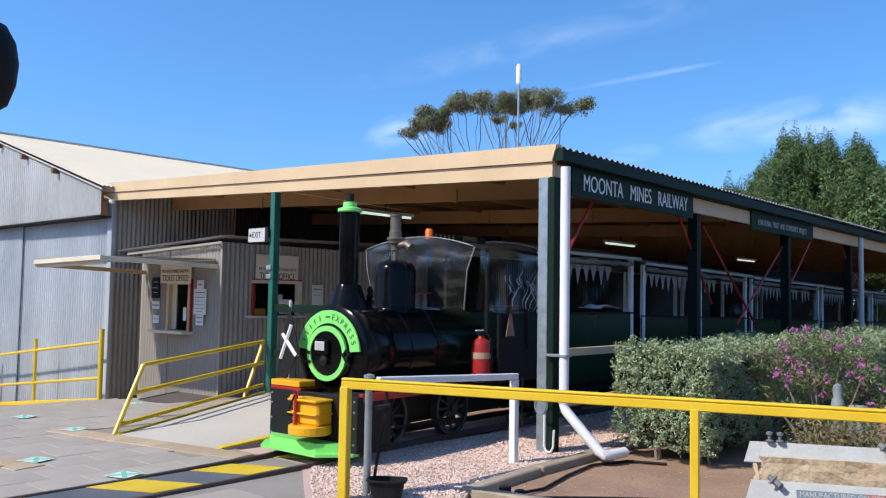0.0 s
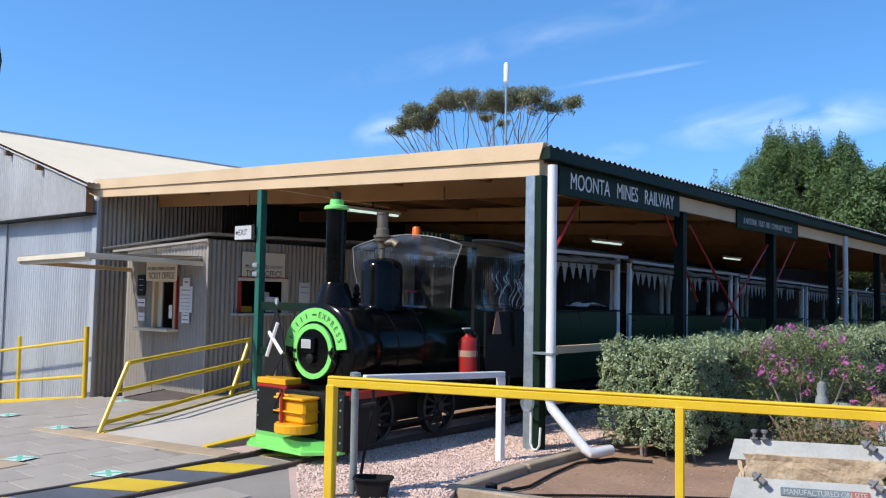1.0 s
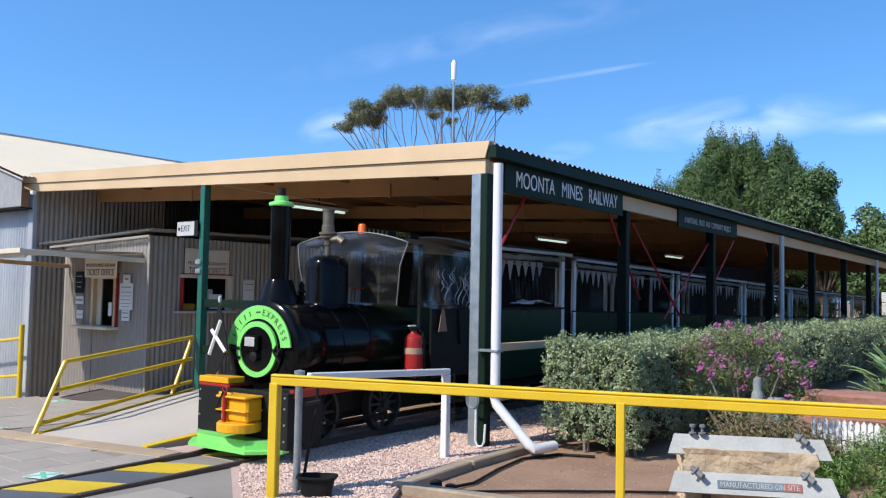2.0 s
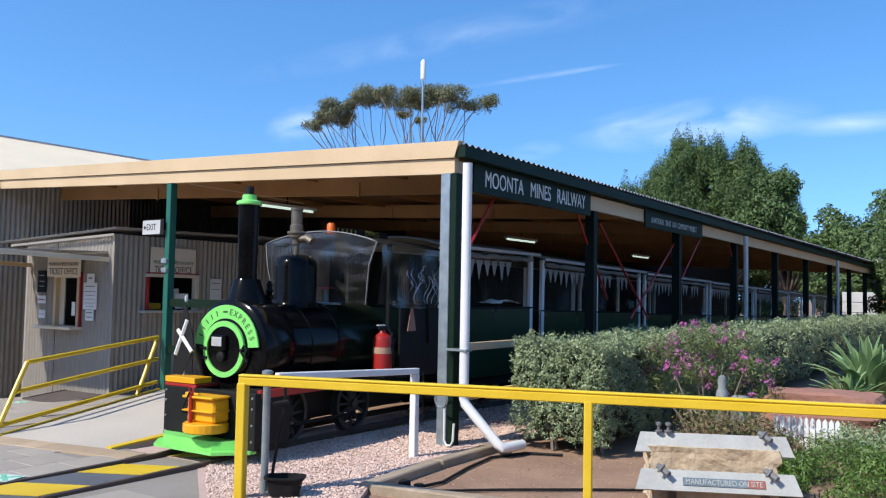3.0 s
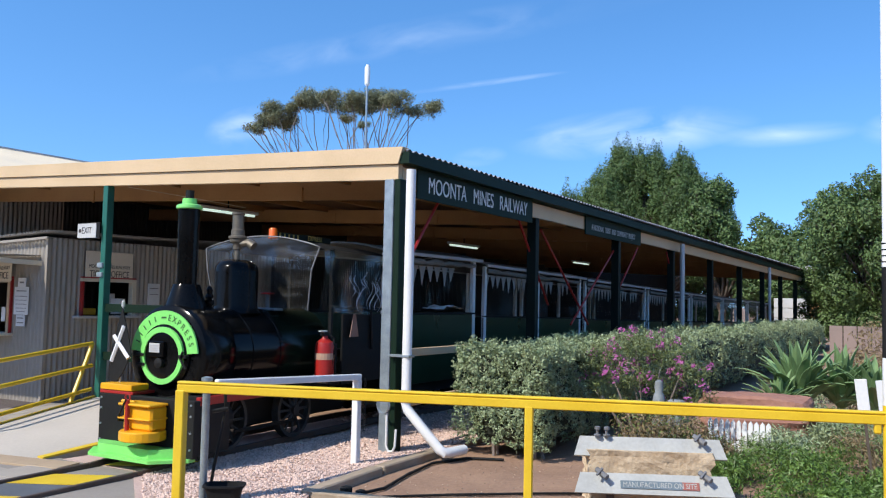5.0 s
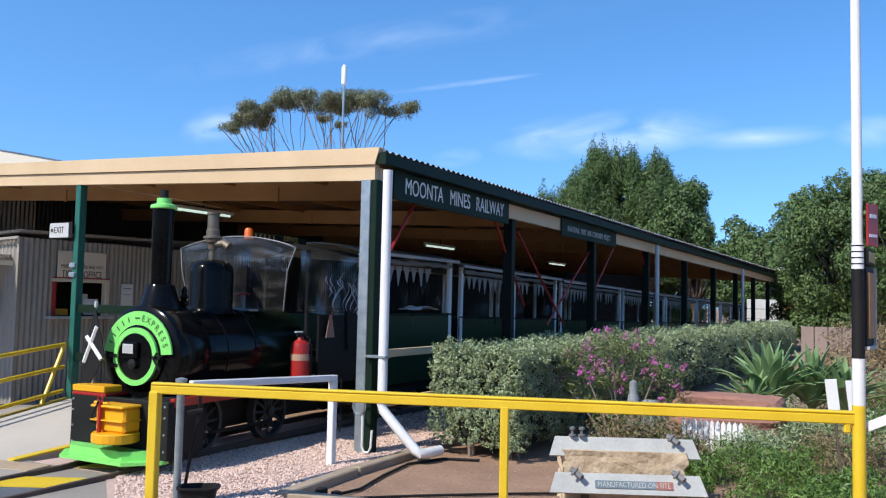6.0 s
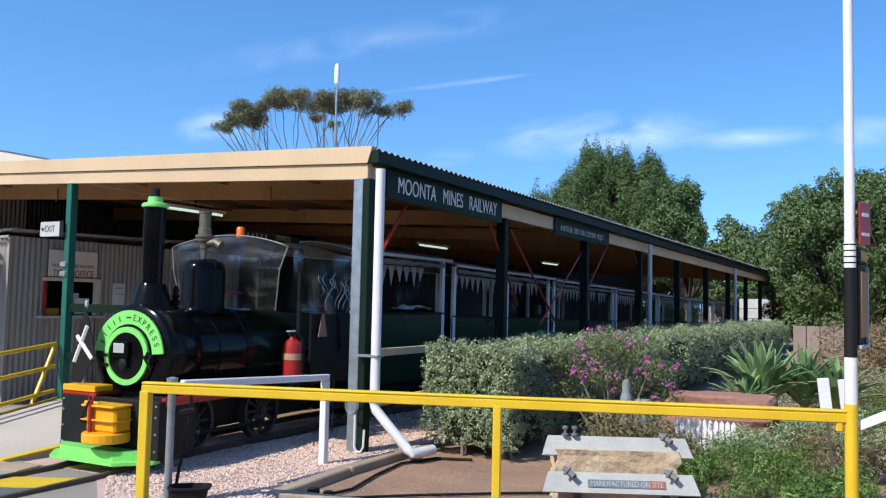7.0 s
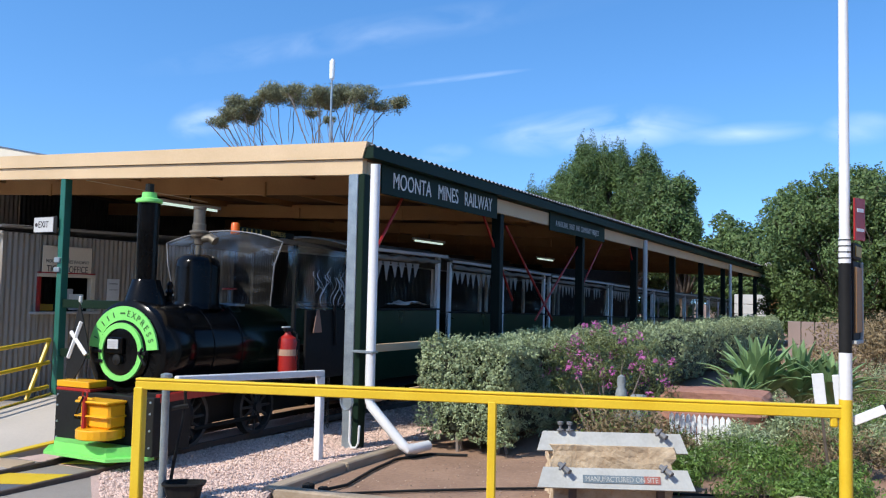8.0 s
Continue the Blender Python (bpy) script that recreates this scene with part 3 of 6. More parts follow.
fence = thing("fence", 0, 0, 0, "yellow pipe fence in front of the shed", "fence")
FP = [(-14.3, 7.05), (-16.9, 7.0), (-19.6, 6.95), (-22.4, 6.9)]
for x, y in FP:
    part("post", tube(bmesh.new(), [(x, y, g(x, y) - 0.1), (x, y, g(x, y) + 1.28)], 0.045 if x > -15 else 0.035, 10), YELLOW, fence, smooth=True)
for h in (1.05, 0.42):
    for (x0, y0), (x1, y1) in zip(FP, FP[1:]):
        part("rail", tube(bmesh.new(), [(x0, y0, g(x0, y0) + h), (x1, y1, g(x1, y1) + h)], 0.027, 8), YELLOW, fence, smooth=True)

kerb = thing("yellow_kerb", 0, 0, 0, "low yellow painted kerb under the pipe fence", "kerb")
for (x0, y0), (x1, y1) in zip(FP, FP[1:]):
    bm = bmesh.new()
    beam(bm, (x0, y0, g(x0, y0) + 0.03), (x1, y1, g(x1, y1) + 0.03), 0.10, 0.08, 0.008)
    part("kerb_length", bm, YELLOW, kerb)
# the barrier rail in front
barrier = thing("barrier_rail", 0, 0, 0, "yellow steel barrier rail on posts in front of the garden", "barrier")
BL, BM, BR = (-4.97, 4.45), (-2.475, 5.335), (-0.295, 6.12)
for (x, y), r in ((BL, 0.038), (BM, 0.03)):
    part("post", boxed((-r, -r, -0.05), (r, r, 0.88), 0.008, pose(x, y, 0, 0, 0, 20)), YELLOW, barrier)
for a, b in ((BL, BM), (BM, BR)):
    a0, b1 = (a[0] - (0.03 if a is BL else 0), a[1] - (0.01 if a is BL else 0)), (b[0] + (0.02 if b is BM else 0), b[1] + (0.007 if b is BM else 0))
    bm = bmesh.new()
    beam(bm, (*a0, 0.893), (*b1, 0.893), 0.052, 0.062, 0.006)
    part("rail", bm, YELLOW, barrier)
    bm = bmesh.new()
    beam(bm, (*a0, 0.936), (*b1, 0.936), 0.060, 0.022, 0.008)
    part("rail_flange", bm, YELLOW, barrier)
part("bracket", boxed((-0.09, -0.02, 0.80), (-0.045, 0.02, 0.88), 0.01, pose(BR[0], BR[1], 0, 0, 0, 20)), YELLOW, barrier)

pole = thing("grey_pole", -4.97, 4.70, -0.03, "grey galvanised pole with a cap beside the barrier", "pole")
part("tube", tube(bmesh.new(), [(0, 0, -0.05), (0.0, 0.0, 0.96)], 0.03, 12), GALV, pole, smooth=True)
part("cap", lathe(bmesh.new(), [(0.045, 0.96), (0.045, 0.985), (0.01, 0.995)], 12), GALV, pole)
part("hose", tube(bmesh.new(), [(0.10, 0.1, 0.9), (0.09, 0.12, 0.75), (0.085, 0.1, 0.6), (0.05, 0.06, 0.3), (0.02, 0.04, 0.02)], 0.013, 6), BLACK_DULL, pole, "black hose hanging down")
part("tap", tube(bmesh.new(), [(0.03, 0.04, 0.72), (0.12, 0.12, 0.74)], 0.018, 6), BLACK_DULL, pole)
bm = bmesh.new()
rim = [(0.11, 0.068, 0.0), (0.143, 0.093, 0.138), (0.16, 0.11, 0.138), (0.16, 0.11, 0.152), (0.135, 0.085, 0.152), (0.105, 0.063, 0.012)]
loops = [[bm.verts.new((math.copysign(abs(math.cos(a)) ** 0.5, math.cos(a)) * rx, math.copysign(abs(math.sin(a)) ** 0.5, math.sin(a)) * ry, z)) for a in [k * math.tau / 24 for k in range(24)]] for rx, ry, z in rim]
for p, q in zip(loops, loops[1:]):
    for k in range(24):
        bm.faces.new((p[k], p[(k + 1) % 24], q[(k + 1) % 24], q[k]))
bm.faces.new(loops[0][::-1])
bm.faces.new(loops[-1])
tub = thing("black_tub", -4.76, 4.72, 0.0, "black plastic tub standing on the gravel by the pole", "tub", rz=35)
part("shell", bm, BLACK_DULL, tub)

gate = thing("white_barrier", 0, 0, 0, "white steel barrier bar on a post with a chain", "barrier")
part("post", boxed((-0.035, -0.035, -0.05), (0.035, 0.035, 0.86), 0.006, pose(-4.93, 6.62, -0.06)), WHITE, gate)
bm = bmesh.new()
beam(bm, (-4.93, 6.66, 0.83), (-4.99, 4.82, 0.90), 0.055, 0.06, 0.006)
part("bar", bm, WHITE, gate)
bm = bmesh.new()
for i in range(14):
    z = 0.80 - i * 0.036
    tube(bm, [(-4.86 + (0.012 if i % 2 else 0) * math.cos(a), 6.66 + (0 if i % 2 else 0.012) * math.cos(a), z + 0.022 * math.sin(a)) for a in [k * math.tau / 8 for k in range(9)]], 0.004, 4, False)
part("chain", bm, BLACK_DULL, gate, "dark chain")

# downpipes
dp = thing("downpipe", -4.80, 7.30, 0, "white plastic downpipe turning out to the garden", "downpipe")
part("pipe", tube(bmesh.new(), [(0, 0, 2.98), (0, 0, 0.52), (0.02, 0.0, 0.46), (0.42, 0.0, 0.09), (0.46, 0.02, 0.06), (0.49, 0.10, 0.055), (0.53, 0.32, 0.06)], 0.052, 14), WHITE, dp, smooth=True)
part("collar", tube(bmesh.new(), [(0, 0, 0.60), (0, 0, 0.53)], 0.059, 14), WHITE, dp, smooth=True)
part("strap", boxed((-0.2, -0.06, 1.0), (0.06, 0.055, 1.025), 0.003), GALV, dp)
for y in (18.2, 28.9):
    dp = thing("downpipe", -4.84, y, 0, "white plastic downpipe on the canopy side", "downpipe")
    part("pipe", tube(bmesh.new(), [(0, 0, side_z(y) + 0.16), (0, 0, 0.0)], 0.05, 12), WHITE_DULL, dp, smooth=True)
hook = thing("hose_hook", -5.0, 7.22, 0, "coiled grey hose and white hooks on the corner post", "hose")
bm = bmesh.new()
for k in range(2):
    tube(bm, [(0.07 * math.cos(a) - 0.01 * k, -0.03 - 0.01 * k, 0.50 + 0.09 * math.sin(a)) for a in [i * math.tau / 14 for i in range(15)]], 0.009, 6, False)
part("coil", bm, GALV, hook)
part("hook", tube(bmesh.new(), [(0.03, -0.02, 0.42), (0.03, -0.02, 0.08), (0.06, -0.02, 0.03), (0.11, -0.02, 0.03), (0.14, -0.02, 0.08), (0.15, -0.02, 0.26)], 0.012, 6), WHITE, hook)
for z in (0.98, 0.44):
    stub = thing("timber_stub", -5.02, 7.42, z, "cream timber board running back beside the train", "board")
    part("board", boxed((-0.03, -0.1, 0), (0.02, 1.9, 0.085), 0.004), CREAM, stub)

# ---- canopy signs, braces and tubes ----
sign = thing("railway_sign", 0, 0, 0, "dark green board with white capital letters on the canopy side", "sign")
sign.matrix_basis = pose(CX + 0.03, 9.17, side_z(9.1) + 0.06, 0, 0, 90)
part("board", boxed((-1.51, -0.02, -0.165), (1.51, 0.0, 0.165), 0.004), GREEN_SIGN, sign)
words("lettering", "MOONTA   MINES   RAILWAY", 0.262, pose(0.02, -0.022, 0.0), WHITE, sign, 0.755, 0.002)
sign = thing("railway_sign", 0, 0, 0, "long dark green board with small pale capitals", "sign")
sign.matrix_basis = pose(CX + 0.03, 14.18, side_z(14) + 0.075, 0, 0, 90)
part("board", boxed((-1.45, -0.02, -0.15), (1.45, 0.0, 0.15), 0.004), GREEN_SIGN, sign)
words("lettering", "A NATIONAL  TRUST  AND  COMMUNITY  PROJECT", 0.135, pose(-0.05, -0.022, -0.02), WHITE_DULL, sign, 0.72, 0.002)
BRACES = [(8.39, 2.81, 7.60, 1.88), (10.48, 2.83, 11.60, 1.57), (11.30, 2.68, 13.27, 1.25), (14.59, 2.63, 12.51, 1.26), (15.89, 2.71, 14.55, 1.69), (17.88, 2.75, 18.48, 2.06)]
for y0, z0, y1, z1 in BRACES:
    br = thing("brace", 0, 0, 0, "thin red steel brace rod under the canopy", "brace", "canopy braces")
    part("rod", tube(bmesh.new(), [(CX - 0.10, y0, z0), (CX - 0.10, y1, z1)], 0.018, 6), RED, br)
for x, y in ((-9.87, 9.65), (-8.85, 15.6), (-9.2, 23.3)):
    fl = thing("ceiling_light", x, y, beam_z(x) - (0.15 if y < 12 else 0.28), "white fluorescent batten light under the canopy", "light", "canopy lights")
    part("housing", boxed((-0.05, -0.65, 0.03), (0.05, 0.65, 0.08), 0.006), WHITE, fl)
    part("tube", tube(bmesh.new(), [(0, -0.6, 0.01), (0, 0.6, 0.01)], 0.019, 8), TUBE, fl)
    part("stem", boxed((-0.008, -0.008, 0.08), (0.008, 0.008, 0.36), 0), GREEN_DARK, fl)

# ---- locomotive ----
loco = thing("locomotive", -6.50, 5.6, 0, "small black steam locomotive with lime green trim, parked under the canopy", "locomotive", rz=4)
AXIS = pose(0, 0, 1.01, -90, 0, 0)      # z of the lathe runs back along the boiler
bm = bmesh.new()
lathe(bm, [(0.40, 0.0), (0.46, 0.01), (0.49, 0.03), (0.50, 0.07), (0.50, 0.44), (0.485, 0.46)], 48, AXIS)
part("smokebox", bm, BLACK, loco, smooth=True)
bm = bmesh.new()
lathe(bm, [(0.46, 0.44), (0.46, 1.2)], 48, AXIS)
part("boiler", bm, BLACK, loco, smooth=True)
bm = bmesh.new()
lathe(bm, [(0.461, 1.2), (0.461, 2.1)], 48, AXIS)
part("firebox", bm, BOILER_GREEN, loco, "dark green rear of the boiler", smooth=True)
for s in (0.75, 1.2):
    bm = bmesh.new()
    lathe(bm, [(0.458, s), (0.468, s + 0.005), (0.468, s + 0.045), (0.458, s + 0.05)], 48, AXIS)
    part("boiler_band", bm, BLACK, loco, smooth=True)
door = part("smokebox_door", lathe(bmesh.new(), [(0.32, 0.005), (0.32, -0.02), (0.29, -0.035), (0.20, -0.05), (0.02, -0.06)], 40, AXIS), BLACK, loco, smooth=True)


def arc(r0, r1, a0, a1, y0, y1, n=40):
    """A flat ring sector facing the front, angles in degrees from the right, upwards."""
    b2 = bmesh.new()
    rows = []
    for i in range(n + 1):
        a = radians(a0 + (a1 - a0) * i / n)
        rows.append([b2.verts.new((r * math.cos(a), y, 1.01 + r * math.sin(a))) for r, y in ((r0, y0), (r1, y0), (r1, y1), (r0, y1))])
    for p, q in zip(rows, rows[1:]):
        for k in range(4):
            b2.faces.new((p[k], p[(k + 1) % 4], q[(k + 1) % 4], q[k]))
    if a1 - a0 < 359:
        b2.faces.new(rows[0])
        b2.faces.new(rows[-1][::-1])
    bmesh.ops.recalc_face_normals(b2, faces=b2.faces)
    return b2


band = part("name_band", arc(0.295, 0.437, 5, 175, -0.03, -0.012), LIME, loco, "lime green half-ring name band")
part("band_edge", arc(0.295, 0.303, 5, 175, -0.034, -0.03), BLACK, band)
part("door_ring", arc(0.225, 0.278, 0, 360, -0.062, -0.035, 56), LIME, loco, "lime green ring")
INK_GREEN = mat("dark_green_lettering", (0.035, 0.11, 0.03), (0.025, 0.085, 0.02), 0.5, bump=0.0)
text = "EXPRESS"
for i, ch in enumerate(text):
    a = 80 - i * 10.2
    ar = radians(a)
    words("letter", ch, 0.088, pose(0.368 * math.cos(ar), -0.031, 1.01 + 0.368 * math.sin(ar), 0, 90 - a, 0), INK_GREEN, band, 0.9, 0.002)
for i in range(5):
    ar = radians(160 - i * 12.5)
    part("letter_bar", boxed((-0.006, -0.004, -0.026), (0.006, 0, 0.026), 0, pose(0.368 * math.cos(ar), -0.029, 1.01 + 0.368 * math.sin(ar), 0, 90 - math.degrees(ar), 0)), INK_GREEN, band)
part("letter_dash", boxed((-0.03, -0.004, -0.008), (0.03, 0, 0.008), 0, pose(0.368 * math.cos(radians(92)), -0.029, 1.01 + 0.368 * math.sin(radians(92)), 0, -2, 0)), INK_GREEN, band)
for a in (180, 200, 0):
    ar = radians(a)
    part("hinge", boxed((-0.05, -0.075, -0.016), (0.05, -0.03, 0.016), 0.004, pose(0.28 * math.cos(ar), 0, 1.01 + 0.28 * math.sin(ar))), BLACK_DULL, loco)
part("door_handle", tube(bmesh.new(), [(0.30, -0.08, 1.06), (0.27, -0.09, 1.0), (0.34, -0.08, 0.9)], 0.012, 6), BLACK_DULL, loco)
part("lamp_box", boxed((-0.15, -0.10, 0.99), (0.06, -0.055, 1.15), 0.01), BLACK, loco)
plate = part("label_plate", boxed((-0.115, -0.108, 1.04), (0.02, -0.101, 1.13), 0.002), WHITE_DULL, loco, "small weathered white plate")
for z in (1.062, 1.082, 1.105):
    part("print_bar", boxed((-0.10, -0.1095, z - 0.005), (0.0, -0.1082, z + 0.005), 0), ROOF_GREY, plate)
part("lamp_knob", lathe(bmesh.new(), [(0.05, 0), (0.05, 0.04), (0.01, 0.05)], 14, pose(0, -0.06, 0.94, 90, 0, 0)), BLACK_DULL, loco)
# chimney
part("chimney_base", lathe(bmesh.new(), [(0.21, 1.42), (0.20, 1.50), (0.14, 1.69), (0.13, 1.71)], 28, pose(0, 0.24, 0)), BLACK, loco, smooth=True)
chimney = part("chimney", lathe(bmesh.new(), [(0.098, 1.69), (0.099, 1.80), (0.108, 2.47)], 28, pose(0, 0.24, 0)), BLACK, loco, smooth=True)
part("chimney_ring", lathe(bmesh.new(), [(0.10, 2.465), (0.126, 2.47), (0.13, 2.48), (0.126, 2.505), (0.11, 2.512), (0.075, 2.522), (0.07, 2.575), (0.0, 2.58)], 28, pose(0, 0.24, 0)), LIME, chimney, "lime green chimney cap")
part("chimney_stub", tube(bmesh.new(), [(0, 0.24, 2.58), (0, 0.24, 2.66)], 0.042, 12), BLACK_DULL, chimney)
part("pepper_valve", lathe(bmesh.new(), [(0.03, 1.45), (0.03, 1.50), (0.05, 1.51), (0.05, 1.55), (0.028, 1.56), (0.045, 1.59), (0.028, 1.62), (0.035, 1.66), (0.012, 1.70)], 14, pose(0.05, 0.52, 0)), BLACK, loco, smooth=True)
# dome and its whistle valve
dome = part("dome", lathe(bmesh.new(), [(0.27, 1.42), (0.245, 1.46), (0.235, 1.50), (0.235, 1.86), (0.225, 1.92), (0.19, 1.97), (0.12, 1.995), (0.02, 2.0)], 32, pose(0, 0.98, 0)), BLACK, loco, smooth=True)
BRASS = mat("tarnished_brass", (0.22, 0.19, 0.14), (0.13, 0.11, 0.085), 0.45, 0.6, s2=30, bump=0.05)
valve = part("whistle_valve", lathe(bmesh.new(), [(0.03, 1.99), (0.03, 2.10), (0.045, 2.11), (0.045, 2.15), (0.05, 2.17), (0.08, 2.19), (0.085, 2.22), (0.10, 2.23), (0.10, 2.25), (0.072, 2.26), (0.072, 2.32), (0.062, 2.33), (0.062, 2.48), (0.07, 2.49), (0.07, 2.51), (0.02, 2.515)], 20, pose(0, 0.98, 0)), BRASS, loco, "tarnished brass whistle valve", smooth=True)
part("outlet", tube(bmesh.new(), [(0.05, 0.98, 2.17), (0.14, 1.0, 2.18), (0.2, 1.01, 2.14)], [0.04, 0.045, 0.05], 10), BRASS, valve)
part("safety_valve", lathe(bmesh.new(), [(0.06, 1.44), (0.06, 1.47), (0.02, 1.48), (0.02, 1.62), (0.012, 1.63)], 12, pose(0.08, 1.42, 0)), GALV, loco)
part("handwheel", lathe(bmesh.new(), [(0.075, 1.63), (0.08, 1.64), (0.075, 1.65)], 16, pose(0.08, 1.42, 0)), RED, loco, "red handwheel")
part("mount_plate", boxed((-0.16, 1.34, 1.45), (0.24, 1.5, 1.475), 0.004), GALV, loco)
# running gear and front end
part("footplate", boxed((-0.62, 0.0, 0.60), (0.62, 2.9, 0.64), 0.004), BLACK_DULL, loco)
part("footplate_edge", boxed((0.62, -0.22, 0.59), (0.67, 1.05, 0.665), 0.004), RED, loco, "red footplate edge")
# box added under the boiler to block sun and keep the ground dark
part("ash_pan", boxed((-0.3, 0.25, 0.22), (0.22, 2.8, 0.58), 0.02), BLACK_DULL, loco)
part("saddle", boxed((-0.3, 0.02, 0.5), (0.3, 0.9, 0.72), 0.02), BLACK_DULL, loco)
buffer_beam = part("buffer_beam", boxed((-0.54, -0.30, 0.12), (0.68, -0.22, 0.64), 0.006), BLACK_DULL, loco)
for z in (0.2, 0.35, 0.5, 0.6):
    for x in (-0.51, 0.64):
        part("rivet", lathe(bmesh.new(), [(0.012, 0), (0.01, 0.008), (0.002, 0.01)], 8, pose(x, -0.30, z, 90, 0, 0)), GALV, buffer_beam)
part("front_step", boxed((-0.54, -0.30, 0.642), (-0.10, -0.02, 0.67), 0.004), RED, loco)
part("sand_box", boxed((-0.54, -0.30, 0.675), (-0.12, -0.08, 0.735), 0.006), ORANGE, loco, "yellow box on the footplate")
part("side_plate", boxed((0.64, -0.28, 0.14), (0.66, 0.2, 0.62), 0.004), BLACK_DULL, loco)
cow = bmesh.new()
prism(cow, [(-0.60, -0.30), (-0.40, -0.53), (0.40, -0.56), (0.65, -0.32), (0.65, -0.24), (-0.60, -0.24)], 0.09, 0.118, "z")
part("cowcatcher_plate", cow, LIME, loco, "lime green cowcatcher plate")
cow = bmesh.new()
prism(cow, [(-0.52, -0.30), (-0.35, -0.46), (0.33, -0.49), (0.56, -0.31), (0.56, -0.24), (-0.52, -0.24)], 0.119, 0.20, "z")
part("cowcatcher_body", cow, LIME, loco)
cpl = part("coupling", lathe(bmesh.new(), [(0.2, 0.27), (0.21, 0.28), (0.21, 0.35), (0.2, 0.36)], 24, pose(0.06, -0.42, 0)), ORANGE, loco, "orange-yellow coupling", smooth=False)
part("coupling_body", boxed((-0.12, -0.50, 0.36), (0.24, -0.30, 0.58), 0.02), ORANGE, cpl)
part("coupling_plate", boxed((-0.15, -0.54, 0.58), (0.25, -0.30, 0.605), 0.01), ORANGE, cpl)
part("coupling_plate", boxed((-0.15, -0.54, 0.46), (0.25, -0.30, 0.475), 0.008), ORANGE, cpl)
part("coupling_pin", tube(bmesh.new(), [(-0.03, -0.53, 0.34), (-0.03, -0.53, 0.63)], 0.02, 8), RED, cpl)
part("pin_ring", tube(bmesh.new(), [(-0.03 + 0.03 * math.cos(a), -0.53, 0.66 + 0.03 * math.sin(a)) for a in [k * math.tau / 10 for k in range(11)]], 0.009, 6, False), RED, cpl)
part("lug", tube(bmesh.new(), [(-0.24, -0.40, 0.60), (-0.05, -0.42, 0.60)], 0.016, 8), ORANGE, cpl)
part("lug", tube(bmesh.new(), [(-0.22, -0.40, 0.45), (-0.05, -0.42, 0.45)], 0.016, 8), ORANGE, cpl)
part("lug_post", tube(bmesh.new(), [(-0.14, -0.44, 0.44), (-0.14, -0.44, 0.62)], 0.018, 8), ORANGE, cpl)
part("coupling_chain", tube(bmesh.new(), [(-0.03, -0.55, 0.64), (-0.10, -0.55, 0.52), (-0.18, -0.5, 0.44), (-0.2, -0.42, 0.42)], 0.009, 6), BLACK_DULL, cpl)
cpl.location.x = 0.12
WHEEL_IRON = mat("dull_grey_wheel_iron", (0.045, 0.045, 0.044), (0.025, 0.025, 0.025), 0.6, s2=30, bump=0.1)
for y, r in ((0.46, 0.30), (1.56, 0.30)):
    for s in (1, -1):
        x = 0.37 * s
        c = pose(x, y, 0.05 + r, 0, 90, 0)
        wh = part("wheel", lathe(bmesh.new(), [(0.055, -0.045), (0.055, 0.06), (0.02, 0.065)], 16, c), WHEEL_IRON, loco)
        bm = bmesh.new()
        rows = [[bm.verts.new(c @ Vector((rr * math.cos(a), rr * math.sin(a), zz))) for rr, zz in ((r - 0.04, -0.03), (r + 0.012, -0.045), (r, 0.035), (r - 0.04, 0.035))] for a in [k * math.tau / 32 for k in range(32)]]
        for k in range(32):
            p, q = rows[k], rows[(k + 1) % 32]
            for j in range(4):
                bm.faces.new((p[j], p[(j + 1) % 4], q[(j + 1) % 4], q[j]))
        bmesh.ops.recalc_face_normals(bm, faces=bm.faces)
        part("tyre", bm, WHEEL_IRON, wh)
        for k in range(12):
            a = k * math.tau / 12
            bm = bmesh.new()
            tube(bm, [c @ Vector((0.04 * math.cos(a), 0.04 * math.sin(a), 0.01)), c @ Vector(((r - 0.03) * math.cos(a), (r - 0.03) * math.sin(a), 0.0))], [0.018, 0.013], 6)
            part("spoke", bm, WHEEL_IRON, wh)
part("axle", tube(bmesh.new(), [(-0.36, 0.46, 0.35), (0.36, 0.46, 0.35)], 0.03, 8), BLACK_DULL, loco)
part("axle", tube(bmesh.new(), [(-0.36, 1.56, 0.35), (0.36, 1.56, 0.35)], 0.03, 8), BLACK_DULL, loco)
part("coupling_rod", boxed((0.40, 0.55, 0.22), (0.42, 1.55, 0.26), 0.008), BLACK_DULL, loco)
part("cylinder_block", lathe(bmesh.new(), [(0.13, -0.05), (0.14, -0.03), (0.14, 0.25), (0.13, 0.27)], 20, pose(0.5, 0.02, 0.42, -90, 0, 0)), BLACK_DULL, loco)
part("main_frame", boxed((-0.27, -0.2, 0.3), (-0.24, 2.8, 0.6), 0), BLACK_DULL, loco)
part("main_frame", boxed((0.24, -0.2, 0.3), (0.27, 2.8, 0.6), 0), BLACK_DULL, loco)
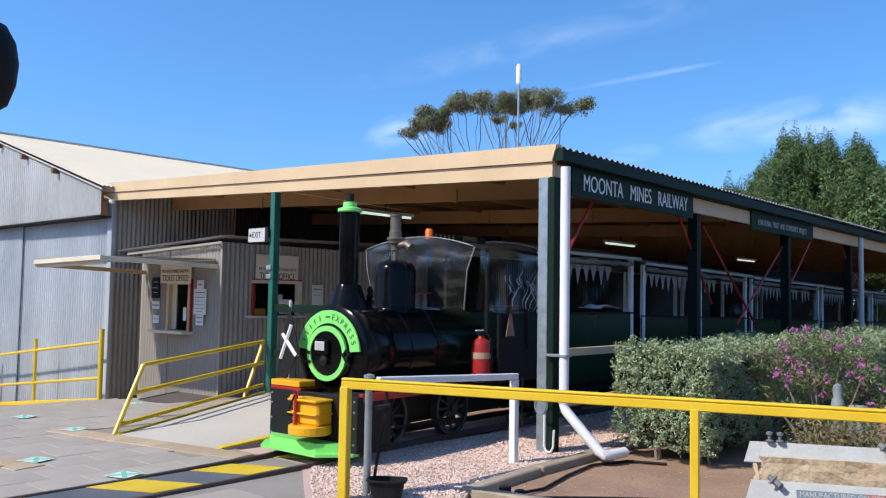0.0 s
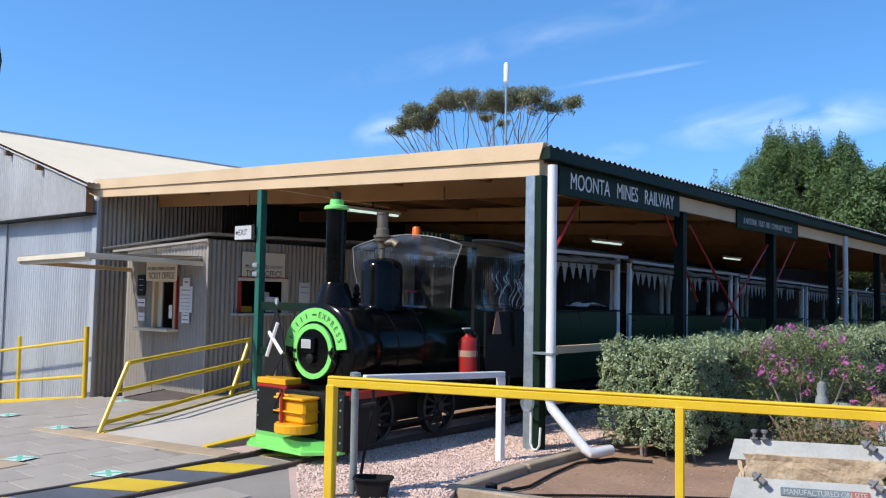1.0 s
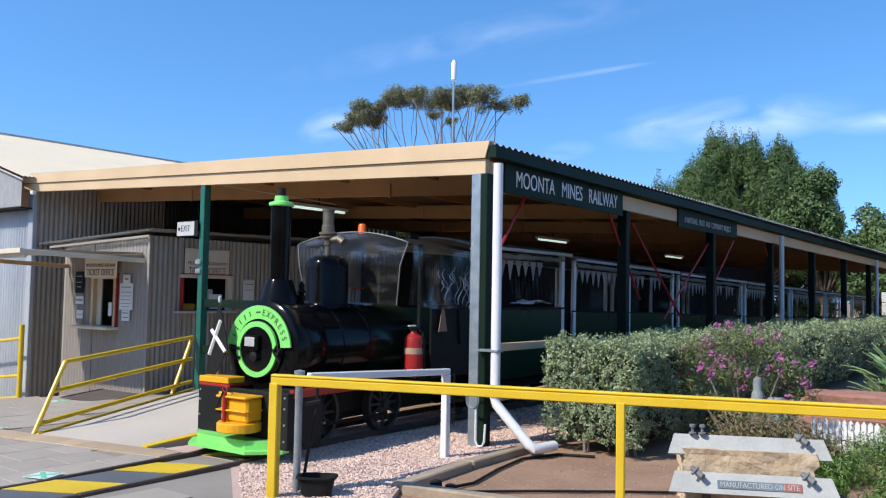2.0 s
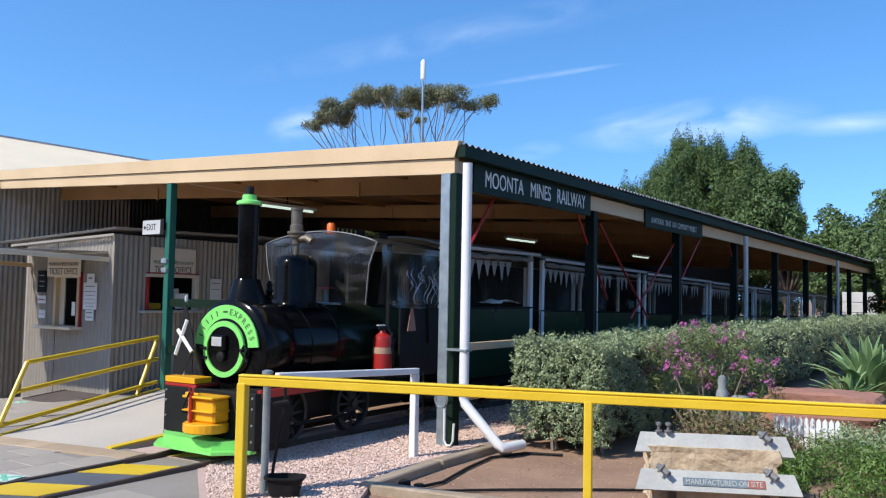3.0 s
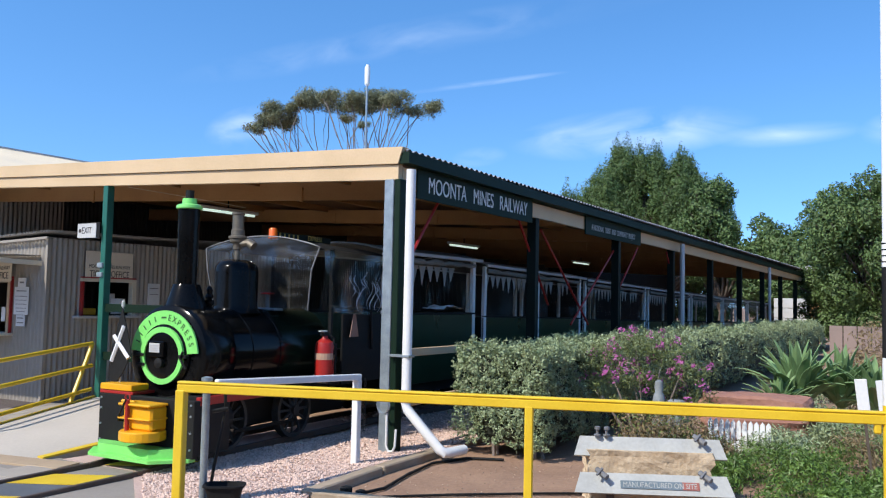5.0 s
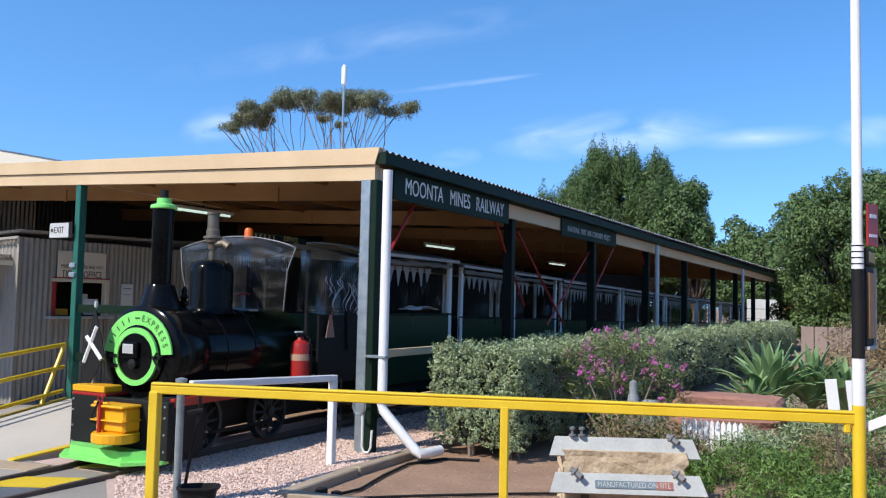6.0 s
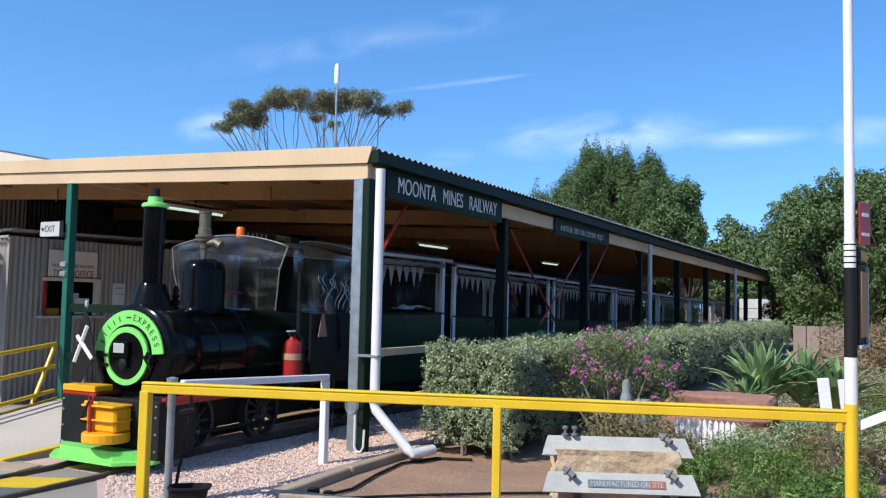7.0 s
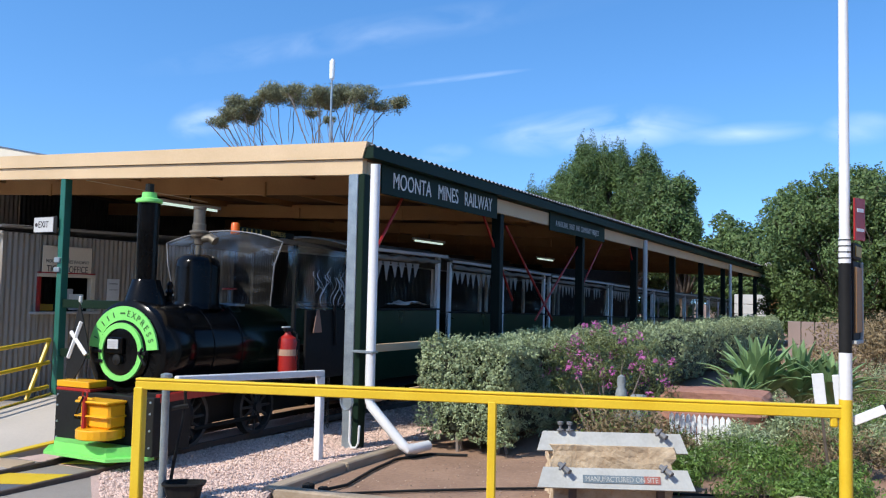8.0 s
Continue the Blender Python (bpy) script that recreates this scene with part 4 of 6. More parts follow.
# cab
STEEL_DULL = mat("dull_steel_rim", (0.22, 0.22, 0.22), (0.15, 0.15, 0.15), 0.6, 0.3, bump=0.05)
PLASTIC = glass("clear_plastic_sheet", (0.72, 0.73, 0.74), 0.09, 0.10)
CLEAR = glass("thin_clear_plastic", (0.84, 0.85, 0.85), 0.018, 0.08)
bm = bmesh.new()
rowsv = []
for i in range(21):
    u = -1 + 2 * i / 20
    zt = 2.28 - 0.13 * u * u
    rowsv.append([bm.verts.new((0.66 * u, 1.40, 1.46)), bm.verts.new((0.74 * u, 1.34, 1.9)), bm.verts.new((0.81 * u, 1.38, zt))])
for p, q in zip(rowsv, rowsv[1:]):
    bm.faces.new((p[0], q[0], q[1], p[1]))
    bm.faces.new((p[1], q[1], q[2], p[2]))
cab = part("windscreen", bm, PLASTIC, loco, "scuffed clear windscreen")
part("windscreen_rim", tube(bmesh.new(), [(0.66, 1.39, 1.46), (0.74, 1.33, 1.9)] + [(0.81 * (1 - i / 10), 1.375, 2.285 - 0.13 * (1 - i / 10) ** 2) for i in range(21)] + [(-0.74, 1.33, 1.9), (-0.66, 1.39, 1.46)], 0.008, 6), STEEL_DULL, cab)
bm = bmesh.new()
rowsv = []
for i in range(21):
    u = -1 + 2 * i / 20
    zt = 2.27 - 0.13 * u * u
    rowsv.append([bm.verts.new((0.80 * u, 1.42, zt)), bm.verts.new((0.80 * u, 2.95, zt - 0.02))])
for p, q in zip(rowsv, rowsv[1:]):
    bm.faces.new((p[0], p[1], q[1], q[0]))
part("cab_roof", bm, BLACK_DULL, loco, smooth=True)
for x in (0.74, -0.74):
    for y in (1.72, 2.9):
        part("cab_post", boxed((x - 0.02, y - 0.02, 0.62), (x + 0.02, y + 0.02, 2.16), 0.004), BLACK_DULL, loco)
    part("cab_side", boxed((x - 0.015, 1.95, 0.62), (x + 0.015, 2.9, 1.42), 0.004), BLACK_DULL, loco)
part("cab_rail", tube(bmesh.new(), [(0.76, 1.7, 1.5), (0.76, 2.3, 1.5), (0.76, 2.9, 1.48)], 0.016, 6), BLACK_DULL, loco)
part("grab_rail", tube(bmesh.new(), [(0.78, 2.55, 1.0), (0.78, 2.5, 1.55), (0.78, 2.75, 2.0)], 0.018, 6), BLACK_DULL, loco)
part("cab_back", boxed((-0.74, 2.92, 0.62), (0.74, 2.95, 1.4), 0.004), CARRIAGE_GREEN, loco)
part("seat", boxed((-0.4, 2.3, 0.9), (0.4, 2.75, 0.98), 0.02), BLACK_DULL, loco)
part("beacon", lathe(bmesh.new(), [(0.055, 2.26), (0.055, 2.29), (0.05, 2.30), (0.048, 2.37), (0.035, 2.39), (0.005, 2.395)], 16, pose(0.05, 1.52, 0)), mat("orange_beacon", (0.85, 0.16, 0.01), (0.7, 0.12, 0.01), 0.25, bump=0.0), loco, "orange beacon", smooth=True)
GOLD = mat("gold_lettering", (0.45, 0.30, 0.05), (0.38, 0.25, 0.04), 0.5, bump=0.0)
plate = part("name_board", boxed((0.0, 1.60, 2.285), (0.03, 2.70, 2.355), 0.004), GREEN_DARK, loco, "dark green name board with gold lettering")
words("lettering", "EXPRESS", 0.085, pose(0.033, 2.36, 2.32, 0, 0, 90), GOLD, plate, 0.95, 0.002)
for i in range(5):
    part("letter_bar", boxed((0.03, 1.66 + i * 0.085, 2.295), (0.034, 1.685 + i * 0.085, 2.345), 0), GOLD, plate)


def curtain(parent, x0, y0, y1, z0, z1, name="side_curtain", waves=6, sag=0.04, seed=1, material=CLEAR):
    """A hanging clear sheet with soft folds in the plane x = x0."""
    r = random.Random(seed)
    b2 = bmesh.new()
    ph = [r.uniform(0, 6.28) for _ in range(3)]
    n, k = 28, 8
    grid = []
    for i in range(n + 1):
        u = i / n
        row = []
        for j in range(k + 1):
            v = j / k
            off = sag * v * (math.sin(u * waves * 3.1 + ph[0] + v * 2) + 0.6 * math.sin(u * waves * 7 + ph[1] - v * 3))
            row.append(b2.verts.new((x0 + off, y0 + (y1 - y0) * u, z1 + (z0 - z1) * v + 0.03 * math.sin(u * 5 + ph[2]) * v)))
        grid.append(row)
    for a, b in zip(grid, grid[1:]):
        for j in range(k):
            b2.faces.new((a[j], a[j + 1], b[j + 1], b[j]))
    return part(name, b2, material, parent, "hanging clear plastic curtain", smooth=True)


MILKY = glass("milky_clear_plastic", (0.74, 0.74, 0.72), 0.10, 0.16)
curtain(loco, 0.82, 1.45, 3.05, 1.45, 2.12, waves=3, sag=0.07, seed=4, material=MILKY)
SWIRL = mat("pale_swirl_stroke", (0.42, 0.46, 0.50), (0.28, 0.32, 0.36), 0.6, s1=6, s2=40, bump=0.0)


def swirl(y, z, turn, length, width):
    """A flat S-shaped pale stroke on the curtain, thin at both ends."""
    b2 = bmesh.new()
    prev = None
    for k in range(13):
        u = k / 12
        cy_, cz_ = y + 0.045 * math.sin(turn + u * 5.5), z + length * (0.5 - u)
        w_ = width * math.sin(math.pi * min(1, 0.06 + u * 0.9)) * (0.6 + 0.4 * math.cos(turn * 3 + u * 9))
        x_ = 0.905 + 0.012 * math.sin(u * 6 + turn)
        row = [b2.verts.new((x_, cy_ - w_, cz_)), b2.verts.new((x_, cy_ + w_, cz_)), b2.verts.new((x_ - 0.003, cy_ + w_, cz_)), b2.verts.new((x_ - 0.003, cy_ - w_, cz_))]
        if prev:
            for a in range(4):
                b2.faces.new((prev[a], prev[(a + 1) % 4], row[(a + 1) % 4], row[a]))
        prev = row
    return part("swirl", b2, SWIRL, loco, "pale swirl on the curtain")


r = random.Random(21)
for i in range(24):
    swirl(1.92 + 0.05 * i + r.uniform(-.03, .03), r.uniform(1.60, 1.80), r.uniform(0, 6.28), r.uniform(0.14, 0.36), r.uniform(0.008, 0.022))
part("warning_tag", prism(bmesh.new(), [(2.02, 1.16), (2.20, 1.16), (2.13, 1.42), (2.09, 1.42)], 0.80, 0.81, "x"), mat("faded_tag", (0.30, 0.17, 0.12), (0.24, 0.13, 0.09), 0.7, bump=0.0), loco, "faded triangular tag")
# extinguisher on the cab step
ext = thing("fire_extinguisher", -5.90, 7.30, 0.70, "red fire extinguisher with black hose and white label", "extinguisher")
part("body", lathe(bmesh.new(), [(0.095, 0), (0.108, 0.015), (0.108, 0.36), (0.095, 0.41), (0.04, 0.45), (0.03, 0.48)], 20), RED, ext, smooth=True)
part("valve_head", boxed((-0.03, -0.05, 0.48), (0.03, 0.05, 0.52), 0.006), BLACK_DULL, ext)
part("lever", boxed((-0.012, -0.1, 0.525), (0.012, 0.03, 0.54), 0.003), WHITE, ext)
part("hose", tube(bmesh.new(), [(0.0, 0.04, 0.5), (0.08, 0.06, 0.46), (0.10, 0.03, 0.3), (0.095, 0.0, 0.1)], 0.012, 6), BLACK_DULL, ext)
part("label", lathe(bmesh.new(), [(0.1095, 0.22), (0.1095, 0.29)], 20), mat("faded_label", (0.48, 0.33, 0.22), (0.38, 0.22, 0.15), 0.6, bump=0), ext)
part("bracket", boxed((-0.1, 0.06, -0.02), (0.1, 0.09, 0.4), 0.003), BLACK_DULL, ext)
part("step", boxed((-0.12, -0.1, -0.04), (0.12, 0.14, -0.003), 0.003), BLACK_DULL, ext)
# flag with a white cross on the front step
flag = thing("flag", -6.93, 5.42, 0.735, "black flag with a white diagonal cross on a short white staff", "flag")
part("staff", tube(bmesh.new(), [(0, 0, 0), (0, 0, 0.75)], 0.008, 8), WHITE_DULL, flag)
part("finial", lathe(bmesh.new(), [(0.018, 0.74), (0.018, 0.79), (0.005, 0.80)], 8), WHITE_DULL, flag)
part("cloth", prism(bmesh.new(), [(-0.15, 0.02), (-0.06, -0.04), (0.06, 0.10), (0.17, 0.28), (0.13, 0.42), (0.07, 0.58), (0.015, 0.73), (-0.03, 0.6), (-0.12, 0.32)], -0.02, -0.012, "y"), BLACK_DULL, flag, "black cloth")
for a, b in (((-0.085, 0.45), (0.14, 0.24)), ((-0.11, 0.20), (0.055, 0.55))):
    bm2 = bmesh.new()
    tube(bm2, [(a[0], -0.02, a[1]), (b[0], -0.02, b[1])], 0.023, 6)
    part("cross_arm", bm2, WHITE, flag, "white cross")

# ---- carriages ----
CANVAS = mat("grey_canvas", (0.24, 0.225, 0.20), (0.15, 0.14, 0.125), 0.8, s2=30, bump=0.15)
FRINGE = mat("pale_bunting_cloth", (0.33, 0.32, 0.30), (0.25, 0.24, 0.22), 0.8, bump=0.0)
WID = 1.45


def build_carriage(LEN, label):
    carriage = thing("carriage", 0, 0, 0, label, "carriage", "train carriages")
    for x in (0.0, -WID):
        part("side_panel", boxed((x - 0.03, 0, 0.45), (x + 0.0, LEN, 1.38), 0.005), CARRIAGE_GREEN, carriage)
        part("side_cap", boxed((x - 0.04, 0, 1.38), (x + 0.012, LEN, 1.41), 0.005), BLACK_DULL, carriage)
    for y in (0.0, LEN - 0.04):
        part("end_panel", boxed((-WID, y, 0.45), (-0.03, y + 0.04, 1.38), 0.004), GREEN_DARK, carriage)
    for y in (0.7, LEN - 0.7):
        for x in (-0.42, -1.03):
            part("wheel", lathe(bmesh.new(), [(0.2, -0.03), (0.22, -0.02), (0.2, 0.04), (0.05, 0.05)], 20, pose(x, y, 0.26, 0, 90, 0)), BLACK_DULL, carriage)
    part("chassis", boxed((-WID + 0.1, 0, 0.3), (-0.1, LEN, 0.45), 0.01), BLACK_DULL, carriage)
    for y in ((0.04, LEN / 2, LEN - 0.04) if LEN > 3 else (0.04, LEN - 0.04)):
        for x in ((-0.02, -WID + 0.02) if LEN > 3 else (-0.02,)):
            part("post", boxed((x - 0.025, y - 0.04, 0.95), (x + 0.03, y + 0.04, 2.18), 0.005), WHITE, carriage)
    for y in ((1.0, 2.1, 3.2) if LEN > 3 else (0.4, 1.4)):
        part("bench", boxed((-WID + 0.1, y, 0.8), (-0.1, y + 0.4, 0.86), 0.01), BLACK_DULL, carriage)
        part("bench_back", boxed((-WID + 0.1, y + 0.4, 0.8), (-0.1, y + 0.44, 1.32), 0.01), BLACK_DULL, carriage)
    bm = bmesh.new()
    rowsv = []
    for i in range(13):
        u = -1 + i / 6
        z = 2.33 - 0.13 * u * u
        rowsv.append([bm.verts.new((-WID / 2 + 0.82 * u, yy, z + dz)) for yy, dz in ((-0.08, 0), (LEN + 0.08, 0), (LEN + 0.08, -0.02), (-0.08, -0.02))])
    for p, q in zip(rowsv, rowsv[1:]):
        for j in range(4):
            bm.faces.new((p[j], p[(j + 1) % 4], q[(j + 1) % 4], q[j]))
    bmesh.ops.recalc_face_normals(bm, faces=bm.faces)
    part("roof", bm, CANVAS, carriage, "grey canvas roof")
    for x in (0.075, -WID - 0.075):
        part("roof_edge", boxed((x - 0.02, -0.08, 2.17), (x + 0.025, LEN + 0.08, 2.215), 0.006), WHITE_DULL, carriage)
    # rolled-up blind sagging under the edge
    bm = bmesh.new()
    tube(bm, [(0.02, 0.05 + LEN * i / 24, 2.115 - 0.012 * abs(math.sin(i * 0.8)) + 0.010 * math.sin(i * i * 0.37)) for i in range(24)], [0.034 + 0.011 * math.sin(i * i * 0.53) for i in range(24)], 8)
    part("rolled_blind", bm, CANVAS, carriage, "rolled canvas blind", smooth=True)
    for i in range(int((LEN - 0.5) / 0.2)):
        y = 0.2 + i * 0.2
        r = random.Random(i)
        if r.random() < 0.12:
            continue
        dz, lean = r.uniform(-0.05, 0.03), r.uniform(-0.03, 0.03)
        pts = [(y - 0.096, 2.06), (y + 0.096, 2.06), (y + 0.055 + lean * 0.5, 1.97), (y + 0.008 + lean, 1.83 + dz), (y - 0.008 + lean, 1.83 + dz), (y - 0.05 + lean * 0.5, 1.97)]
        bm = bmesh.new()
        prism(bm, pts, -0.063, -0.057, "x")
        part("pennant", bm, FRINGE, carriage)
    curtain(carriage, -0.09, 0.1, LEN - 0.1, 1.45, 2.1, "clear_blind", 5, 0.05, 7)
    return carriage


short = build_carriage(2.42, "short open-sided dark green carriage coupled behind the locomotive")
short.matrix_basis = pose(-6.10, 8.70, 0.02)
carriage = build_carriage(4.2, "open-sided dark green passenger carriage with white posts and pennant fringe")
lengths = [(-6.16, 11.5, -0.03), (-6.22, 15.95, -0.12), (-6.28, 20.4, -0.2), (-6.34, 24.85, -0.27), (-6.4, 29.3, -0.33), (-6.45, 33.75, -0.38)]
carriage.matrix_basis = pose(*lengths[0], -0.9, 0, 0.7)
for i, (x, y, z) in enumerate(lengths[1:]):
    copy_thing(carriage, pose(x, y, z, -0.9, 0, 0.7))
# added sheet stands in for a fish-like white mark on the carriage
sheet_pile = thing("folded_sheet", -6.16, 10.35, 1.435, "crumpled white sheet added for a fish-like white mark on the carriage", "sheet")
b2 = bmesh.new()
bmesh.ops.create_grid(b2, x_segments=14, y_segments=5, size=0.5)
for v in b2.verts:
    v.co = Vector((v.co.y * 0.35 - 0.05, v.co.x * 0.85 * (1 - 0.5 * abs(v.co.y)), 0.05 + 0.04 * noise.noise(v.co * 6) + 0.04 * (1 - abs(v.co.x * 2))))
part("sheet", b2, WHITE, sheet_pile)

# ---- foliage helpers ----


def quads(name, pos, nrm, size, aspect, material, parent=None, label="", bend=0.25, seed=0):
    """Many leaves in one mesh: a bent four-sided blade at each point, facing about nrm."""
    r = np.random.default_rng(seed)
    n = len(pos)
    nrm = nrm / np.maximum(np.linalg.norm(nrm, axis=1, keepdims=True), 1e-6)
    a = r.normal(size=(n, 3))
    a -= nrm * (a * nrm).sum(1, keepdims=True)
    a /= np.maximum(np.linalg.norm(a, axis=1, keepdims=True), 1e-6)
    b = np.cross(nrm, a)
    s = (size * r.uniform(0.6, 1.3, size=(n, 1)))
    a, b = a * s, b * s * aspect
    off = nrm * s * bend
    v = np.stack([pos - a, pos - b * 0.5 + off, pos + a, pos + b * 0.5 + off], axis=1).reshape(-1, 3)
    me = bpy.data.meshes.new(name)
    me.vertices.add(4 * n)
    me.vertices.foreach_set("co", v.astype(np.float32).ravel())
    me.loops.add(4 * n)
    me.loops.foreach_set("vertex_index", np.arange(4 * n, dtype=np.int32))
    me.polygons.add(n)
    me.polygons.foreach_set("loop_start", np.arange(0, 4 * n, 4, dtype=np.int32))
    me.update(calc_edges=True)
    me.validate()
    me.materials.append(material)
    ob = new(name, me)
    if parent:
        ob.parent = parent
    if label:
        ob["label"] = label
    return ob


def in_balls(balls, n, r, shell=0.45):
    """n points in the outer part of the balls (x, y, z, rx, rz), with outward normals."""
    balls = np.array(balls, float)
    w = balls[:, 3] ** 2
    pick = r.choice(len(balls), size=n, p=w / w.sum())
    d = r.normal(size=(n, 3))
    d /= np.linalg.norm(d, axis=1, keepdims=True)
    k = r.uniform(shell, 1.0, size=(n, 1)) ** 0.6
    lump = 1 + 0.22 * np.sin(d[:, :1] * 7 + pick[:, None]) * np.cos(d[:, 2:] * 6 + pick[:, None])
    sc = np.stack([balls[pick, 3], balls[pick, 3], balls[pick, 4]], axis=1)
    return balls[pick, :3] + d * k * lump * sc, d + r.normal(size=(n, 3)) * 0.6


LEAF_HEDGE = mat("grey_green_leaf", (0.35, 0.42, 0.23), (0.23, 0.29, 0.145), 0.5, s1=2, s2=20, bump=0, island=0.3, trans=0.1)
LEAF_GUM = mat("olive_gum_leaf", (0.235, 0.245, 0.135), (0.155, 0.165, 0.085), 0.55, s1=0.3, s2=3, bump=0, island=0.35, trans=0.2)
LEAF_PINE = mat("dark_conifer_leaf", (0.112, 0.178, 0.05), (0.06, 0.105, 0.028), 0.6, s1=0.3, s2=3, bump=0, island=0.4, trans=0.15)
LEAF_BUSH = mat("dull_bush_leaf", (0.17, 0.215, 0.07), (0.11, 0.13, 0.04), 0.55, s1=2, s2=20, bump=0, island=0.4, trans=0.2)
LEAF_FIG = mat("green_tree_leaf", (0.13, 0.20, 0.06), (0.08, 0.13, 0.036), 0.62, s1=0.4, s2=3, bump=0, island=0.4, trans=0.2)
LEAF_FRESH = mat("fresh_shrub_leaf", (0.16, 0.27, 0.055), (0.09, 0.16, 0.03), 0.5, s1=2, s2=20, bump=0, island=0.4, trans=0.25)
LEAF_DRY = mat("dry_shrub_leaf", (0.28, 0.21, 0.11), (0.19, 0.14, 0.07), 0.7, s1=2, s2=20, bump=0, island=0.4, trans=0.15)
AGAVE = mat("agave_leaf", (0.24, 0.36, 0.15), (0.16, 0.27, 0.11), 0.5, s1=2, s2=14, bump=0.05, rnd=0.2, trans=0.15)
PINK = mat("pink_petal", (0.58, 0.16, 0.42), (0.45, 0.10, 0.32), 0.6, s2=20, bump=0, island=0.25, trans=0.2)
BARK = mat("pale_bark", (0.30, 0.25, 0.21), (0.19, 0.155, 0.13), 0.85, s1=2, s2=12, bump=0.3)
BARK_DARK = mat("dark_bark", (0.12, 0.09, 0.07), (0.07, 0.055, 0.04), 0.9, s1=2, s2=12, bump=0.3)
CORE = mat("painted_shade_core", (0.035, 0.04, 0.02), (0.02, 0.024, 0.012), 0.9, bump=0)
SANDSTONE = mat("sandstone", (0.60, 0.48, 0.33), (0.40, 0.29, 0.18), 0.9, s1=4, s2=22, bump=0.8)
ROCK = mat("red_boulder", (0.38, 0.19, 0.13), (0.28, 0.13, 0.09), 0.9, s1=3, s2=18, bump=0.7)
GREY_PAINT = mat("weathered_pale_grey_paint", (0.47, 0.48, 0.45), (0.38, 0.385, 0.36), 0.6, s1=5, s2=40, bump=0.1)

# ---- track, paving and beds ----
track = thing("railway_track", 0, 0, 0, "narrow gauge steel rails sunk in the forecourt", "track", kind="structure")
for s in (0.33, -0.33):
    pts = [(-6.42 + s, -6, -0.02), (-6.42 + s, 3.5, -0.02), (-6.45 + s, 5.0, 0.0)] + [(-6.5 - 0.07 * (y - 5.6) * max(0, 1 - (y - 5.6) / 16) + s, y, g(-6.8, y) + 0.03) for y in range(6, 40, 3)]
    bm = bmesh.new()
    for a, b in zip(pts, pts[1:]):
        beam(bm, a, b, 0.04, 0.07, 0.006)
    part("rail", bm, RUST, track)
slab("track_infill", [(-6.70, -6), (-6.14, -6), (-6.14, 4.62), (-6.70, 4.35)], ASPHALT, "dark painted strip between the rails", "pavement", 0.006)
for i in range(-3, 2):
    y = 4.16 + i * 0.95
    slab("hazard_stripe", [(-6.695, y), (-6.145, y + 0.30), (-6.145, y + 0.74), (-6.695, y + 0.44)], YELLOW, "yellow slanted hazard stripe painted between the rails", "road marking", 0.011, 0.004)
slab("gravel_bed", [(-6.35, 5.15), (-4.1, 3.4), (-3.9, 4.4), (-4.5, 5.45), (-4.62, 7.6), (-4.7, 12.0), (-7.25, 12.0), (-7.3, 5.1)], GRAVEL_BED, "pink gravel bed beside the train", "gravel", -0.006)


def stones(name, outline, n, size, material, label, seed, top=0.0):
    """Loose stones over an outline in plan, joined as one."""
    r = np.random.default_rng(seed)
    xs_, ys_ = [p[0] for p in outline], [p[1] for p in outline]
    pts = []
    while len(pts) < n:
        x, y = r.uniform(min(xs_), max(xs_)), r.uniform(min(ys_), max(ys_))
        inside = False
        j = len(outline) - 1
        for i in range(len(outline)):
            (xi, yi), (xj, yj) = outline[i], outline[j]
            if (yi > y) != (yj > y) and x < (xj - xi) * (y - yi) / (yj - yi) + xi:
                inside = not inside
            j = i
        if inside:
            pts.append((x, y, g(x, y) + top))
    pts = np.array(pts)
    base = np.array([(1, 0, 0), (-1, 0, 0), (0, 1, 0), (0, -1, 0), (0, 0, 1), (0, 0, -1)], float)
    fac = [(0, 2, 4), (2, 1, 4), (1, 3, 4), (3, 0, 4), (2, 0, 5), (1, 2, 5), (3, 1, 5), (0, 3, 5)]
    ang = r.uniform(0, math.tau, n)
    sc = r.uniform(0.6, 1.25, size=(n, 1, 1)) * size * r.uniform(0.6, 1.1, size=(n, 6, 1))
    bx = np.broadcast_to(base, (n, 6, 3)).copy() * sc
    bx[:, :, 2] *= 0.7
    x = bx[:, :, 0] * np.cos(ang)[:, None] - bx[:, :, 1] * np.sin(ang)[:, None]
    y = bx[:, :, 0] * np.sin(ang)[:, None] + bx[:, :, 1] * np.cos(ang)[:, None] + bx[:, :, 2] * r.uniform(-0.4, 0.4, (n, 1))
    v = np.stack([x, y, bx[:, :, 2]], axis=2) + pts[:, None, :]
    f = (np.arange(n)[:, None, None] * 6 + np.array(fac)[None]).reshape(-1, 3)
    me = bpy.data.meshes.new(name)
    me.from_pydata(v.reshape(-1, 3).tolist(), [], f.tolist())
    me.materials.append(material)
    return tagged(new(name, me), label, "gravel" if "gravel" in name else "stones", kind="stuff")


